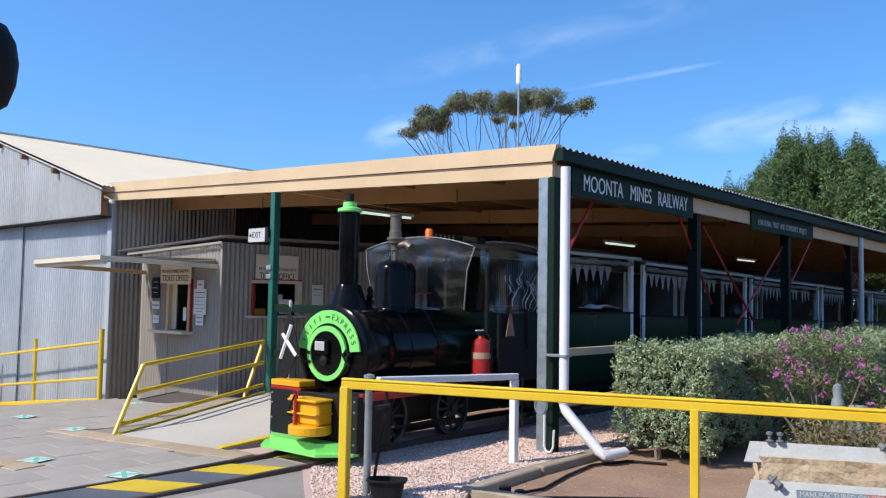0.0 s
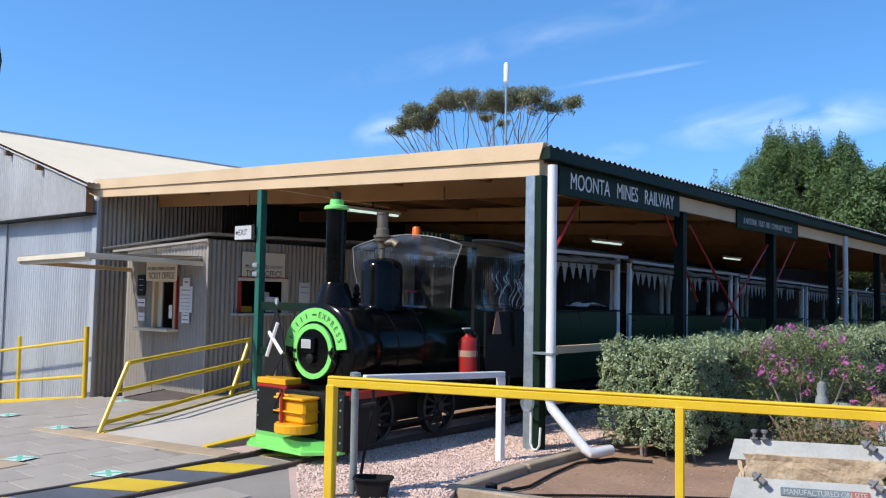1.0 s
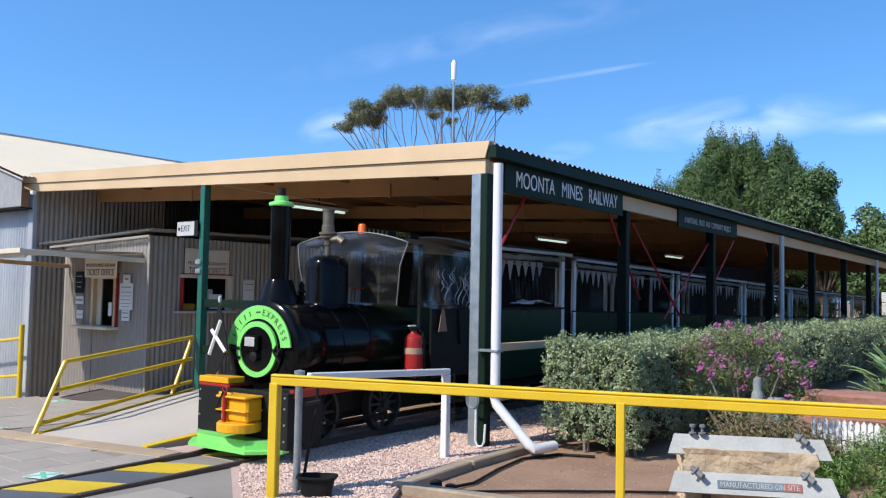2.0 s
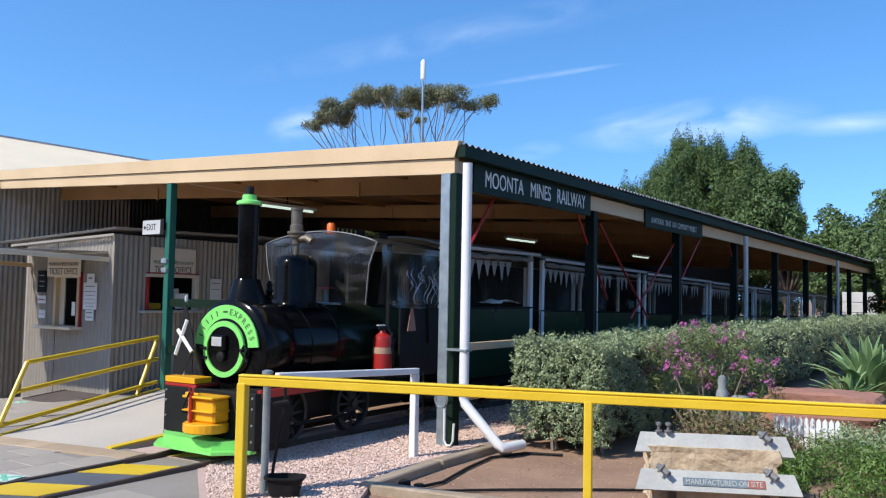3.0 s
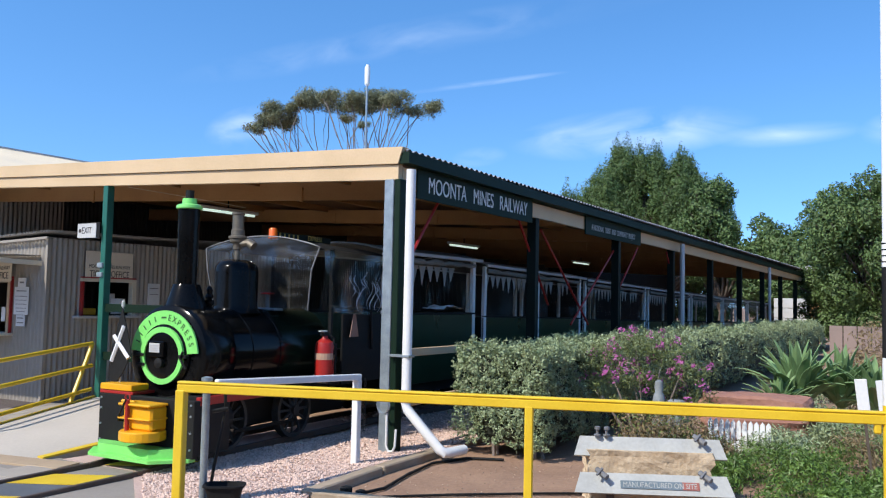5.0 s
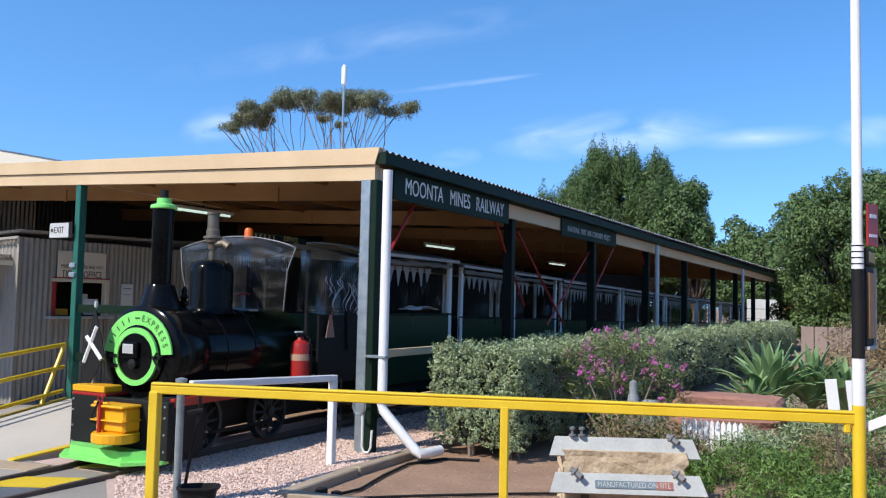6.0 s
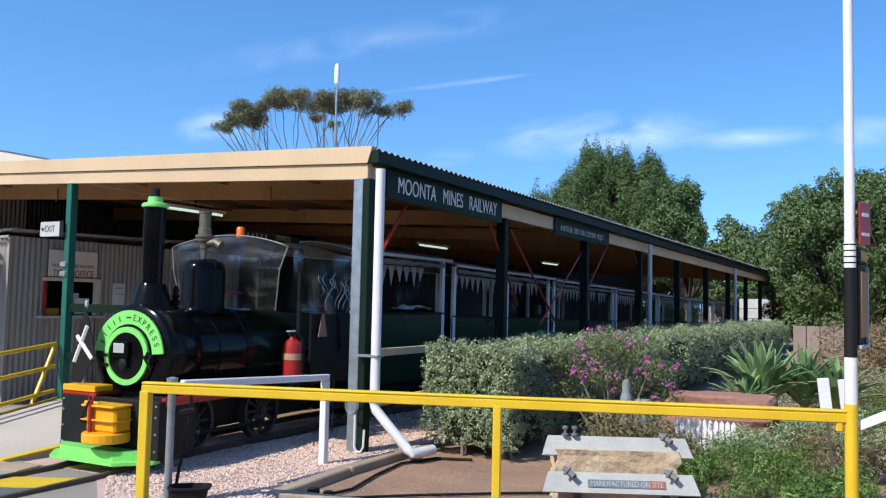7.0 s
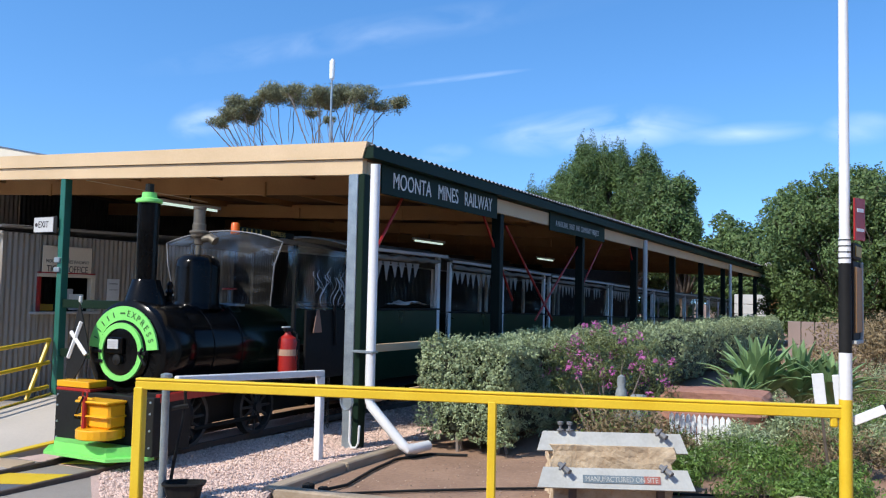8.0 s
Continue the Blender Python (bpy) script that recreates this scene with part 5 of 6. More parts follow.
stones("gravel_stones", [(-6.3, 5.2), (-4.15, 3.5), (-3.95, 4.4), (-4.52, 5.45), (-4.64, 7.6), (-4.75, 9.0), (-6.1, 9.0)], 15000, 0.017, GRAVEL, "loose pink gravel beside the train", 3, 0.0)
stones("gravel_shade", [(-6.1, 9.0), (-4.75, 9.0), (-4.8, 12.0), (-7.2, 12.0), (-7.3, 8.5)], 2500, 0.02, GRAVEL, "loose pink gravel beside the carriages", 4, 0.0)
stones("garden_litter", [(-4.4, 5.5), (-1.0, 5.2), (0.5, 8.0), (-2.5, 8.3), (-4.4, 7.7)], 700, 0.009, mat("pale_pebble", (0.45, 0.34, 0.25), (0.3, 0.2, 0.14), 0.9, bump=0, island=0.5), "pebbles and bark scraps on the garden soil", 5, -0.045)
for a, b in (((-4.47, 5.36), (-4.58, 6.5)), ((-4.58, 6.53), (-4.62, 7.68)), ((-4.42, 5.40), (-3.2, 5.62)), ((-3.17, 5.62), (-1.9, 5.9)), ((0.05, 7.1), (0.75, 8.6)), ((0.77, 8.63), (1.6, 10.2))):
    ed = thing("garden_edging", 0, 0, 0, "weathered timber sleeper edging the garden bed", "edging", "garden edging")
    bm = bmesh.new()
    beam(bm, (*a, -0.035), (*b, -0.035), 0.13, 0.13, 0.012)
    part("sleeper", bm, TIMBER, ed)
hose = thing("irrigation_hose", 0, 0, 0, "black irrigation hose lying on the soil", "hose")
part("hose", tube(bmesh.new(), [(-4.2, 5.55, -0.02), (-4.15, 6.0, -0.03), (-4.3, 6.6, -0.03), (-4.4, 7.2, -0.03), (-4.25, 7.65, -0.03), (-3.9, 7.8, -0.03)], 0.014, 6), BLACK_DULL, hose)
part("fitting", boxed((-4.25, 5.5, -0.05), (-4.17, 5.58, 0.06), 0.01), BLACK_DULL, hose)
part("fitting", boxed((-4.13, 5.55, -0.05), (-4.06, 5.62, 0.04), 0.01), BLACK_DULL, hose)
part("hose_run", tube(bmesh.new(), [(-4.1, 5.62, -0.03), (-3.6, 6.1, -0.03), (-3.0, 6.6, -0.03), (-2.6, 6.9, -0.03), (-1.6, 7.3, -0.03), (-1.0, 7.6, -0.03), (-0.4, 8.2, -0.03)], 0.012, 6), BLACK_DULL, hose)

# ---- hedge ----
rng = np.random.default_rng(11)
hedge = thing("hedge", -4.0, 7.8, 0, "clipped grey-green hedge along the canopy, bare at the foot", "hedge")
HX, HY, HH = 0.53, 23.5, 1.12
# near-black box behind the leaves paints the hedge's inner shade
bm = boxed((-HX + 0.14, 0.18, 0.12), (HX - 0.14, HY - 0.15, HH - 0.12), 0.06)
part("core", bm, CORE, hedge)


def hedge_sprigs(n, y0, y1, leaves, size, spread, seed, name):
    """Short sprigs standing out of the hedge's faces, each with a bunch of small leaves."""
    r = np.random.default_rng(seed)
    front_share = 0.24 if y0 < 0.1 else 0.0
    k = r.choice(4, size=n, p=[0.38 - front_share / 2, 0.52 - front_share / 2, 0.10, front_share])
    y = r.uniform(y0, y1, n)
    x = r.uniform(-HX, HX, n)
    z = HH * r.uniform(0.04, 1, n) ** 0.85
    dep = np.abs(r.normal(0, 0.035, n))
    nr = np.zeros((n, 3))
    top, right, left, front = k == 0, k == 1, k == 2, k == 3
    z[top], nr[top, 2] = HH - dep[top], 1
    x[right], nr[right, 0] = HX - dep[right], 1
    x[left], nr[left, 0] = -HX + dep[left], -1
    y[front], nr[front, 1] = dep[front] + 0.03, -1
    bulge = 0.07 * np.sin(y * 2.3 + x * 5) * np.cos(z * 4 + x * 4) + 0.06 * np.sin(y * 7 + z * 8 + x * 9) * np.sin(x * 8 + z * 6 + y * 4)
    # the upper edges are rounded, the foot is drawn in and thin
    edge = np.clip((z - (HH - 0.2)) / 0.2, 0, 1)
    foot = np.clip((0.35 - z) / 0.35, 0, 1)
    pull = (bulge - 0.10 * edge * (k != 0) - 0.16 * foot)[:, None]
    pos = np.stack([x, y, z], 1) + nr * pull
    pos[:, 2] -= 0.07 * top * np.clip((np.abs(x) - HX + 0.18) / 0.18, 0, 1)
    keep = ~((z < 0.38) & (r.uniform(size=n) < 0.45))
    pos, nr = pos[keep], nr[keep]
    tip = nr * 0.6 + r.normal(size=pos.shape) * 0.45 + (0, 0, 0.35)
    tip /= np.linalg.norm(tip, axis=1, keepdims=True)
    m = len(pos)
    along = r.uniform(-0.6, 1.0, (m, leaves, 1))
    p = pos[:, None, :] + tip[:, None, :] * along * spread + r.normal(0, spread * 0.27, (m, leaves, 3))
    q = tip[:, None, :] * 0.5 + nr[:, None, :] * 0.4 + r.normal(size=(m, leaves, 3)) * 0.8
    return quads(name, p.reshape(-1, 3), q.reshape(-1, 3), size, 0.95, LEAF_HEDGE, hedge, seed=seed)


hedge_sprigs(3600, 0.0, 3.2, 20, 0.0155, 0.055, 1, "near_growth")
hedge_sprigs(5200, 3.0, HY, 13, 0.023, 0.07, 2, "far_growth")
shoots = rng.uniform((-HX, 0, HH - 0.02), (HX, HY, HH + 0.07), size=(2600, 3))
quads("top_growth", shoots, rng.normal(size=(2600, 3)), 0.02, 0.6, LEAF_HEDGE, hedge, seed=3)
for i in range(5):
    r = random.Random(i)
    x, y = r.uniform(-0.3, 0.4), r.uniform(0.2, 0.4)
    part("stem", tube(bmesh.new(), [(x, y, -0.05), (x + r.uniform(-.1, .1), y, 0.3), (x + r.uniform(-.2, .2), y - 0.05, 0.6)], [0.018, 0.014, 0.008], 5), BARK, hedge)

# ---- flowering bush ----
bush = thing("flowering_bush", -2.92, 9.15, -0.14, "leggy green bush with clusters of pink-purple flowers", "bush")
balls = [(-0.75, 0.1, 1.02, 0.28, 0.2), (-0.4, 0, 1.12, 0.3, 0.22), (0.0, 0, 1.28, 0.3, 0.22), (0.3, 0.1, 1.2, 0.3, 0.22), (-0.5, -0.1, 0.78, 0.22, 0.16), (0.0, -0.1, 0.95, 0.3, 0.2), (0.55, 0.0, 1.0, 0.25, 0.2), (0.62, 0, 0.75, 0.18, 0.14), (0.2, 0.2, 0.85, 0.25, 0.2), (-0.2, 0.1, 0.6, 0.2, 0.16)]
p, nn = in_balls(balls, 10000, rng, 0.2)
p[:, 0] *= 1.12
quads("leaves", p, nn, 0.022, 0.45, LEAF_BUSH, bush, seed=5)
heads = in_balls(balls, 75, rng, 0.85)[0]
heads *= (1.15, 1, 1)
heads[:, 1] -= 0.12
pp = np.repeat(heads, 18, axis=0) + rng.normal(0, 0.024, (75 * 18, 3))
quads("blossom", pp, rng.normal(size=pp.shape) + (0, -0.6, 0.4), 0.018, 0.9, PINK, bush, "pink-purple flowers", seed=6)
for i in range(12):
    b = balls[i % len(balls)]
    part("stem", tube(bmesh.new(), [(0.05 * math.sin(i), 0.1, 0.0), (b[0] * 0.4 + 0.05, 0.0, b[2] * 0.45), (b[0] * 0.9, b[1] - 0.08, b[2])], [0.018, 0.013, 0.005], 5), BARK, bush)

# ---- agaves ----


def agave(x, y, z, n, length, rz, seed):
    r = random.Random(seed)
    ob = thing("agave", x, y, z, "broad-leaved green agave rosette in the garden bed", "agave", "agaves", rz)
    for i in range(n):
        az = i * 2.39996 + r.uniform(-.2, .2)
        el = radians(38 + 46 * (i / n) + r.uniform(-10, 10))
        L_ = length * r.uniform(0.75, 1.05)
        w = 0.045 * r.uniform(0.8, 1.15) * length / 0.6
        b2 = bmesh.new()
        prev = None
        for k in range(8):
            u = k / 7
            wid = w * (0.55 + 1.1 * u) * (1 - u ** 3) + 0.002
            bend = el - 0.32 * u * u * (1 - i / n)
            rad, hz = L_ * u * math.cos(bend), L_ * u * math.sin(bend) + 0.03
            c = Vector((rad * math.cos(az), rad * math.sin(az), hz))
            sd = Vector((-math.sin(az), math.cos(az), 0))
            upv = Vector((-math.sin(el) * math.cos(az), -math.sin(el) * math.sin(az), math.cos(el)))
            row = [b2.verts.new(c + sd * wid + upv * wid * 0.45), b2.verts.new(c), b2.verts.new(c - sd * wid + upv * wid * 0.45)]
            low = [b2.verts.new(q.co - upv * 0.008) for q in row]
            ring = row + low[::-1]
            if prev:
                for a in range(6):
                    b2.faces.new((prev[a], prev[(a + 1) % 6], ring[(a + 1) % 6], ring[a]))
            prev = ring
        part("leaf", b2, AGAVE, ob, smooth=True)
    return ob


agave(-1.78, 12.9, 0.12, 60, 1.0, 0, 1)
agave(-1.25, 13.2, 0.14, 54, 0.92, 40, 2)
agave(-0.82, 13.1, 0.15, 46, 0.8, 80, 3)
agave(-1.95, 12.4, 0.1, 34, 0.62, 10, 4)

# ---- boulder, picket edging, ornament ----


def boulder(name, x, y, z, sx, sy, sz, material, label, seed, rz=0, group="", rough=0.16):
    b2 = bmesh.new()
    bmesh.ops.create_cube(b2, size=2)
    bmesh.ops.subdivide_edges(b2, edges=b2.edges[:], cuts=7, use_grid_fill=True)
    for v in b2.verts:
        c = v.co.copy()
        e = c.normalized() * 1.25
        c = c.lerp(e, 0.4)
        k = 1 + rough * noise.noise(c * 1.3 + Vector((seed * 7.1, 0, 0))) + rough * 0.4 * noise.noise(c * 4 + Vector((0, seed * 3.3, 0)))
        v.co = Vector((c.x * sx * k, c.y * sy * k, c.z * sz * k))
    ob = tagged(part(name, b2, material, smooth=False), label, "rock", group)
    ob.matrix_basis = pose(x, y, z, 0, 0, rz)
    return ob


boulder("boulder", -1.98, 10.9, 0.24, 0.62, 0.34, 0.27, ROCK, "large flat-topped red boulder in the garden bed", 2, 12)
boulder("kerb_stone", -0.62, 7.05, 0.0, 0.22, 0.12, 0.1, SANDSTONE, "pale sandstone kerb lump beside the shrubs", 5, 30)
boulder("kerb_stone", -0.95, 6.55, -0.02, 0.16, 0.12, 0.08, SANDSTONE, "pale sandstone kerb lump beside the shrubs", 6, -10)
edging = thing("picket_edging", -2.22, 9.55, 0.03, "low white picket edging in front of the boulder", "fence", rz=-4)
for i in range(11):
    bm = bmesh.new()
    prism(bm, [(-0.024, 0), (0.024, 0), (0.024, 0.30), (0.0, 0.335), (-0.024, 0.30)], -0.008, 0.008, "y")
    bmesh.ops.transform(bm, matrix=pose(i * 0.062, 0, 0), verts=bm.verts)
    part("picket", bm, WHITE, edging)
part("rail", boxed((-0.03, 0.009, 0.2), (0.65, 0.02, 0.235), 0.003), WHITE, edging)
part("rail", boxed((-0.03, 0.009, 0.05), (0.65, 0.02, 0.085), 0.003), WHITE, edging)
STONE_GREY = mat("grey_cast_stone", (0.25, 0.27, 0.27), (0.16, 0.18, 0.18), 0.8, s1=8, s2=40, bump=0.3)
orn = thing("garden_ornament", -2.55, 8.7, -0.02, "weathered grey stone garden ornament on a block", "ornament")
b2 = bmesh.new()
lathe(b2, [(0.07, 0.0), (0.07, 0.42), (0.045, 0.46), (0.06, 0.52), (0.07, 0.6), (0.055, 0.68), (0.04, 0.71), (0.048, 0.77), (0.04, 0.82), (0.01, 0.84)], 14)
part("figure", b2, STONE_GREY, orn, smooth=True)
part("block", boxed((0.09, -0.05, 0.0), (0.25, 0.1, 0.64), 0.02), STONE_GREY, orn)

# ---- black lamp by the forecourt ----
lamp = thing("hanging_lamp", -5.22, 1.56, -0.155, "black domed lamp hanging from a post beside the forecourt", "lamp")
part("shade", lathe(bmesh.new(), [(0.05, 3.28), (0.12, 3.25), (0.17, 3.16), (0.19, 3.04), (0.18, 2.92), (0.14, 2.80), (0.06, 2.74), (0.01, 2.73)], 28, pose(0.16, 0.16, 0)), BLACK_DULL, lamp, smooth=True)
part("bracket", tube(bmesh.new(), [(-0.5, -0.35, 3.36), (0.0, 0.0, 3.38), (0.16, 0.16, 3.36), (0.16, 0.16, 3.26)], 0.025, 8), BLACK_DULL, lamp)
part("post", tube(bmesh.new(), [(-0.5, -0.35, -0.1), (-0.5, -0.35, 3.4)], 0.05, 10), BLACK_DULL, lamp)

# ---- low shrubs ----


def shrub(x, y, z, balls, n, size, material, label, seed, aspect=0.5, name="shrub"):
    r = np.random.default_rng(seed)
    ob = thing(name, x, y, z, label, "shrub")
    p_, n_ = in_balls(balls, n, r, 0.15)
    keep = p_[:, 2] > 0.0
    quads("leaves", p_[keep], n_[keep], size, aspect, material, ob, seed=seed)
    for i_ in range(5):
        b_ = balls[i_ % len(balls)]
        part("stem", tube(bmesh.new(), [(b_[0] * 0.2, b_[1] * 0.2, -0.05), (b_[0] * 0.7, b_[1] * 0.7, b_[2] * 0.6), (b_[0], b_[1], b_[2])], [0.012, 0.008, 0.003], 5), BARK_DARK, ob)
    return ob


random.seed(5)
for i, (x, y, w, h, m) in enumerate([(-1.15, 8.6, 0.5, 0.32, 0), (-0.7, 8.2, 0.45, 0.30, 0), (-1.55, 8.2, 0.4, 0.26, 0), (-0.95, 7.6, 0.4, 0.2, 0), (-0.45, 7.7, 0.35, 0.24, 0), (-1.45, 9.2, 0.45, 0.34, 2), (-0.6, 9.2, 0.55, 0.42, 1), (-1.75, 7.5, 0.3, 0.16, 0), (-2.5, 8.1, 0.45, 0.58, 1), (-2.15, 8.2, 0.42, 0.55, 1), (-1.9, 8.7, 0.38, 0.34, 1), (-0.35, 10.2, 0.6, 0.45, 2), (-1.0, 10.6, 0.5, 0.4, 2), (0.4, 10.6, 0.7, 0.45, 2), (0.1, 9.0, 0.5, 0.34, 1), (-1.7, 11.9, 0.6, 0.36, 2), (0.9, 12.2, 0.8, 0.5, 2), (-0.2, 12.0, 0.6, 0.45, 0), (0.5, 13.8, 0.7, 0.6, 2), (1.2, 14.6, 0.8, 0.7, 0), (0.1, 15.6, 0.8, 0.75, 2), (2.2, 14.2, 0.8, 0.6, 0), (1.4, 11.0, 0.6, 0.4, 0), (-0.1, 14.6, 0.6, 0.55, 1), (-1.0, 11.4, 0.5, 0.45, 2), (-0.5, 11.2, 0.5, 0.42, 0), (-1.35, 12.0, 0.45, 0.42, 2), (0.2, 11.5, 0.5, 0.4, 1), (-0.75, 10.9, 0.5, 0.42, 2), (-1.25, 11.3, 0.45, 0.36, 0), (-0.35, 11.6, 0.5, 0.46, 2), (-1.55, 10.2, 0.35, 0.26, 2), (-1.35, 14.9, 0.6, 0.6, 2), (-2.0, 14.4, 0.5, 0.5, 2), (-0.75, 14.3, 0.6, 0.55, 0), (-1.6, 16.2, 0.7, 0.7, 2)]):
    balls = [(random.uniform(-w, w) * 0.7, random.uniform(-w, w) * 0.6, h * random.uniform(0.35, 0.75), w * 0.5, h * 0.5) for _ in range(7)]
    label, mt = (("low fresh green spreading shrub in the garden bed", LEAF_FRESH), ("dry reddish-brown low shrub in the garden bed", LEAF_DRY), ("low dull green shrub in the garden bed", LEAF_HEDGE))[m]
    shrub(x, y, -0.05, balls, 2600, 0.026, mt, label, 30 + i)
    if m == 1:
        p, nn = in_balls(balls, 900, rng, 0.5)
        tagged(quads("green_tips", p + (x, y, -0.03), nn, 0.02, 0.5, LEAF_FRESH, seed=80 + i), "green leaf tips among the dry shrubs", "shrub", kind="stuff")
for i, (x, y, w, h, m) in enumerate([(-0.6, 19.5, 1.5, 1.55, LEAF_DRY), (1.6, 20.5, 1.7, 1.6, LEAF_DRY), (3.6, 20.0, 1.6, 1.5, LEAF_FRESH), (0.9, 16.4, 0.9, 0.95, LEAF_FRESH), (2.2, 16.8, 0.8, 0.9, LEAF_FRESH)]):
    balls = [(random.uniform(-w, w) * 0.6, random.uniform(-w, w) * 0.5, h * random.uniform(0.25, 0.8), w * 0.42, h * 0.28) for _ in range(12)]
    shrub(x, y, -0.05, balls, 7000, 0.05, m, "tall olive-brown bush behind the garden" if m is LEAF_DRY else "bright green leafy bush behind the garden", 60 + i, name="bush")

# ---- display of planks on a stone block ----
disp = thing("plank_display", -2.11, 6.85, -0.01, "two pale grey painted planks fixed to a rough sandstone block", "display", rz=27)
b2 = bmesh.new()
bmesh.ops.create_cube(b2, size=2)
bmesh.ops.subdivide_edges(b2, edges=b2.edges[:], cuts=9, use_grid_fill=True)
for v in b2.verts:
    c = v.co
    k = 1 + 0.10 * noise.noise(c * 2.2) + 0.05 * noise.noise(c * 6)
    v.co = Vector((c.x * 0.49 * k, c.y * 0.2 * k, 0.21 + c.z * 0.22 * (1 + 0.3 * (k - 1))))
part("stone_block", b2, SANDSTONE, disp)
for z, y, w0, w1, nm in ((0.455, -0.14, 0.56, 0.61, "top_plank"), (0.20, -0.33, 0.57, 0.62, "lower_plank")):
    b2 = bmesh.new()
    pts = [(-w0, 0.075), (w0, 0.075), (w1, -0.085), (-w1, -0.085)] if z < 0.3 else [(-w0, 0.075), (w0, 0.075), (w1, -0.085), (0.22, -0.085), (0.20, -0.055), (-0.22, -0.055), (-0.24, -0.085), (-w1, -0.085)]
    prism(b2, pts, -0.018, 0.018, "y")
    bmesh.ops.transform(b2, matrix=pose(0, y, z, -24, 0, 0), verts=b2.verts)
    plank = part(nm, b2, GREY_PAINT, disp, "pale grey painted plank")
    for s in (-1, 1):
        b2 = bmesh.new()
        if z > 0.3 and s < 0:
            for dx in (0, 0.075):
                lathe(b2, [(0.03, 0), (0.03, 0.01), (0.012, 0.015), (0.012, 0.045), (0.024, 0.05), (0.024, 0.07), (0.012, 0.075)], 10, pose(-0.42 + dx, y - 0.01, z + 0.085))
        else:
            tube(b2, [(s * 0.40 - 0.04, y + 0.02, z + 0.10), (s * 0.40 + 0.03, y - 0.07, z + 0.055)], 0.022, 8)
            tube(b2, [(s * 0.40 - 0.05, y - 0.06, z + 0.07), (s * 0.40 + 0.0, y - 0.02, z + 0.115)], 0.011, 6)
        part("rail_spike", b2, STEEL_DULL, plank)
    part("leg", boxed((-0.36, y + 0.03, 0.0), (-0.30, y + 0.08, z), 0.004), RUST, plank)
    part("leg", boxed((0.34, y + 0.03, 0.0), (0.40, y + 0.08, z), 0.004), RUST, plank)
strip = part("caption_strip", boxed((-0.28, -0.004, -0.03), (0.20, 0, 0.03), 0, pose(0.02, -0.355, 0.198, -24, 0, 0)), mat("blue_grey_strip", (0.17, 0.22, 0.25), (0.10, 0.14, 0.16), 0.5, bump=0), disp)
part("caption_end", boxed((0.20, -0.004, -0.03), (0.33, 0, 0.03), 0, pose(0.02, -0.355, 0.198, -24, 0, 0)), mat("brick_red_strip", (0.35, 0.12, 0.09), (0.28, 0.09, 0.07), 0.5, bump=0), strip)
words("lettering", "MANUFACTURED ON SITE", 0.058, pose(0.045, -0.3615, 0.198, -24, 0, 0), GREY_PAINT, strip, 0.83, 0.001)

# ---- mast with notice case and boom ----
mast = thing("mast", -0.288, 6.12, 0, "tall white mast with black and yellow bands", "mast")
for z0, z1, r0, r1, m, nm in ((-0.05, 0.985, 0.042, 0.042, YELLOW, "yellow_band"), (0.985, 1.29, 0.041, 0.041, WHITE, "white_band"), (1.29, 1.88, 0.040, 0.039, BLACK_DULL, "black_band"), (1.88, 2.05, 0.038, 0.038, WHITE, "white_band"), (2.05, 7.5, 0.034, 0.024, WHITE, "pole")):
    part(nm, tube(bmesh.new(), [(0, 0, z0), (0, 0, z1)], [r0, r1], 16), m, mast, smooth=True)
for i in range(4):
    part("clamp_band", tube(bmesh.new(), [(0, 0, 1.91 + i * 0.04), (0, 0, 1.918 + i * 0.04)], 0.040, 14), BLACK_DULL, mast)
case = thing("notice_case", -0.288, 6.12, 0, "black framed notice case fixed to the mast", "notice case", rz=84)
part("back_box", boxed((0.03, -0.045, 1.37), (0.34, 0.015, 1.90), 0.006), BLACK_DULL, case)
part("panel", boxed((0.07, -0.06, 1.42), (0.31, -0.045, 1.86), 0.002), CREAM_DARK, case, "browned notice panel")
part("foot_rail", boxed((0.03, -0.065, 1.345), (0.34, 0.02, 1.37), 0.004), GREY_PAINT, case)
part("side_rail", boxed((0.315, -0.065, 1.37), (0.34, -0.045, 1.9), 0.003), GREY_PAINT, case)
part("top_box", boxed((0.03, -0.055, 1.91), (0.32, 0.015, 2.02), 0.006), BLACK_DULL, case)
part("top_strip", boxed((0.06, -0.061, 1.93), (0.30, -0.055, 2.0), 0.001), GOLD, case)
rs = notice("warning_sign", pose(-0.288 + 0.03, 6.12 - 0.02, 2.17, 0, 0, 66) @ pose(0.06, -0.03, 0), 0.14, 0.28, RED, [(0.06, "", 0.05, 0.6), (-0.07, "", 0.04, 0.7)], "small red sign with white print on the mast", "sign", WHITE)
boom = thing("boom_gate", -0.288, 6.12, 0, "black and white boom arm resting beside the mast", "boom")
for i in range(5):
    bm = bmesh.new()
    beam(bm, (0.04 + 0.19 * i, 0.04 + 0.02 * i, 0.84 + 0.095 * i), (0.04 + 0.19 * (i + 1), 0.06 + 0.02 * i, 0.84 + 0.095 * (i + 1)), 0.03, 0.06, 0.004)
    part("arm_section", bm, WHITE if i % 2 == 0 else BLACK_DULL, boom)
for x, rz in ((-0.53, 12), (-0.36, 12)):
    nb = thing("marker_board", x, 8.4, 0, "small white marker board standing in the shrubs", "board", rz=rz)
    part("board", boxed((-0.05, -0.012, 0.60), (0.05, 0.012, 0.98), 0.004, pose(0, 0, 0, 0, -6, 0)), WHITE, nb)
    part("stake", boxed((-0.012, 0.013, -0.1), (0.012, 0.03, 0.7), 0.002, pose(0, 0, 0, 0, -6, 0)), BARK_DARK, nb)

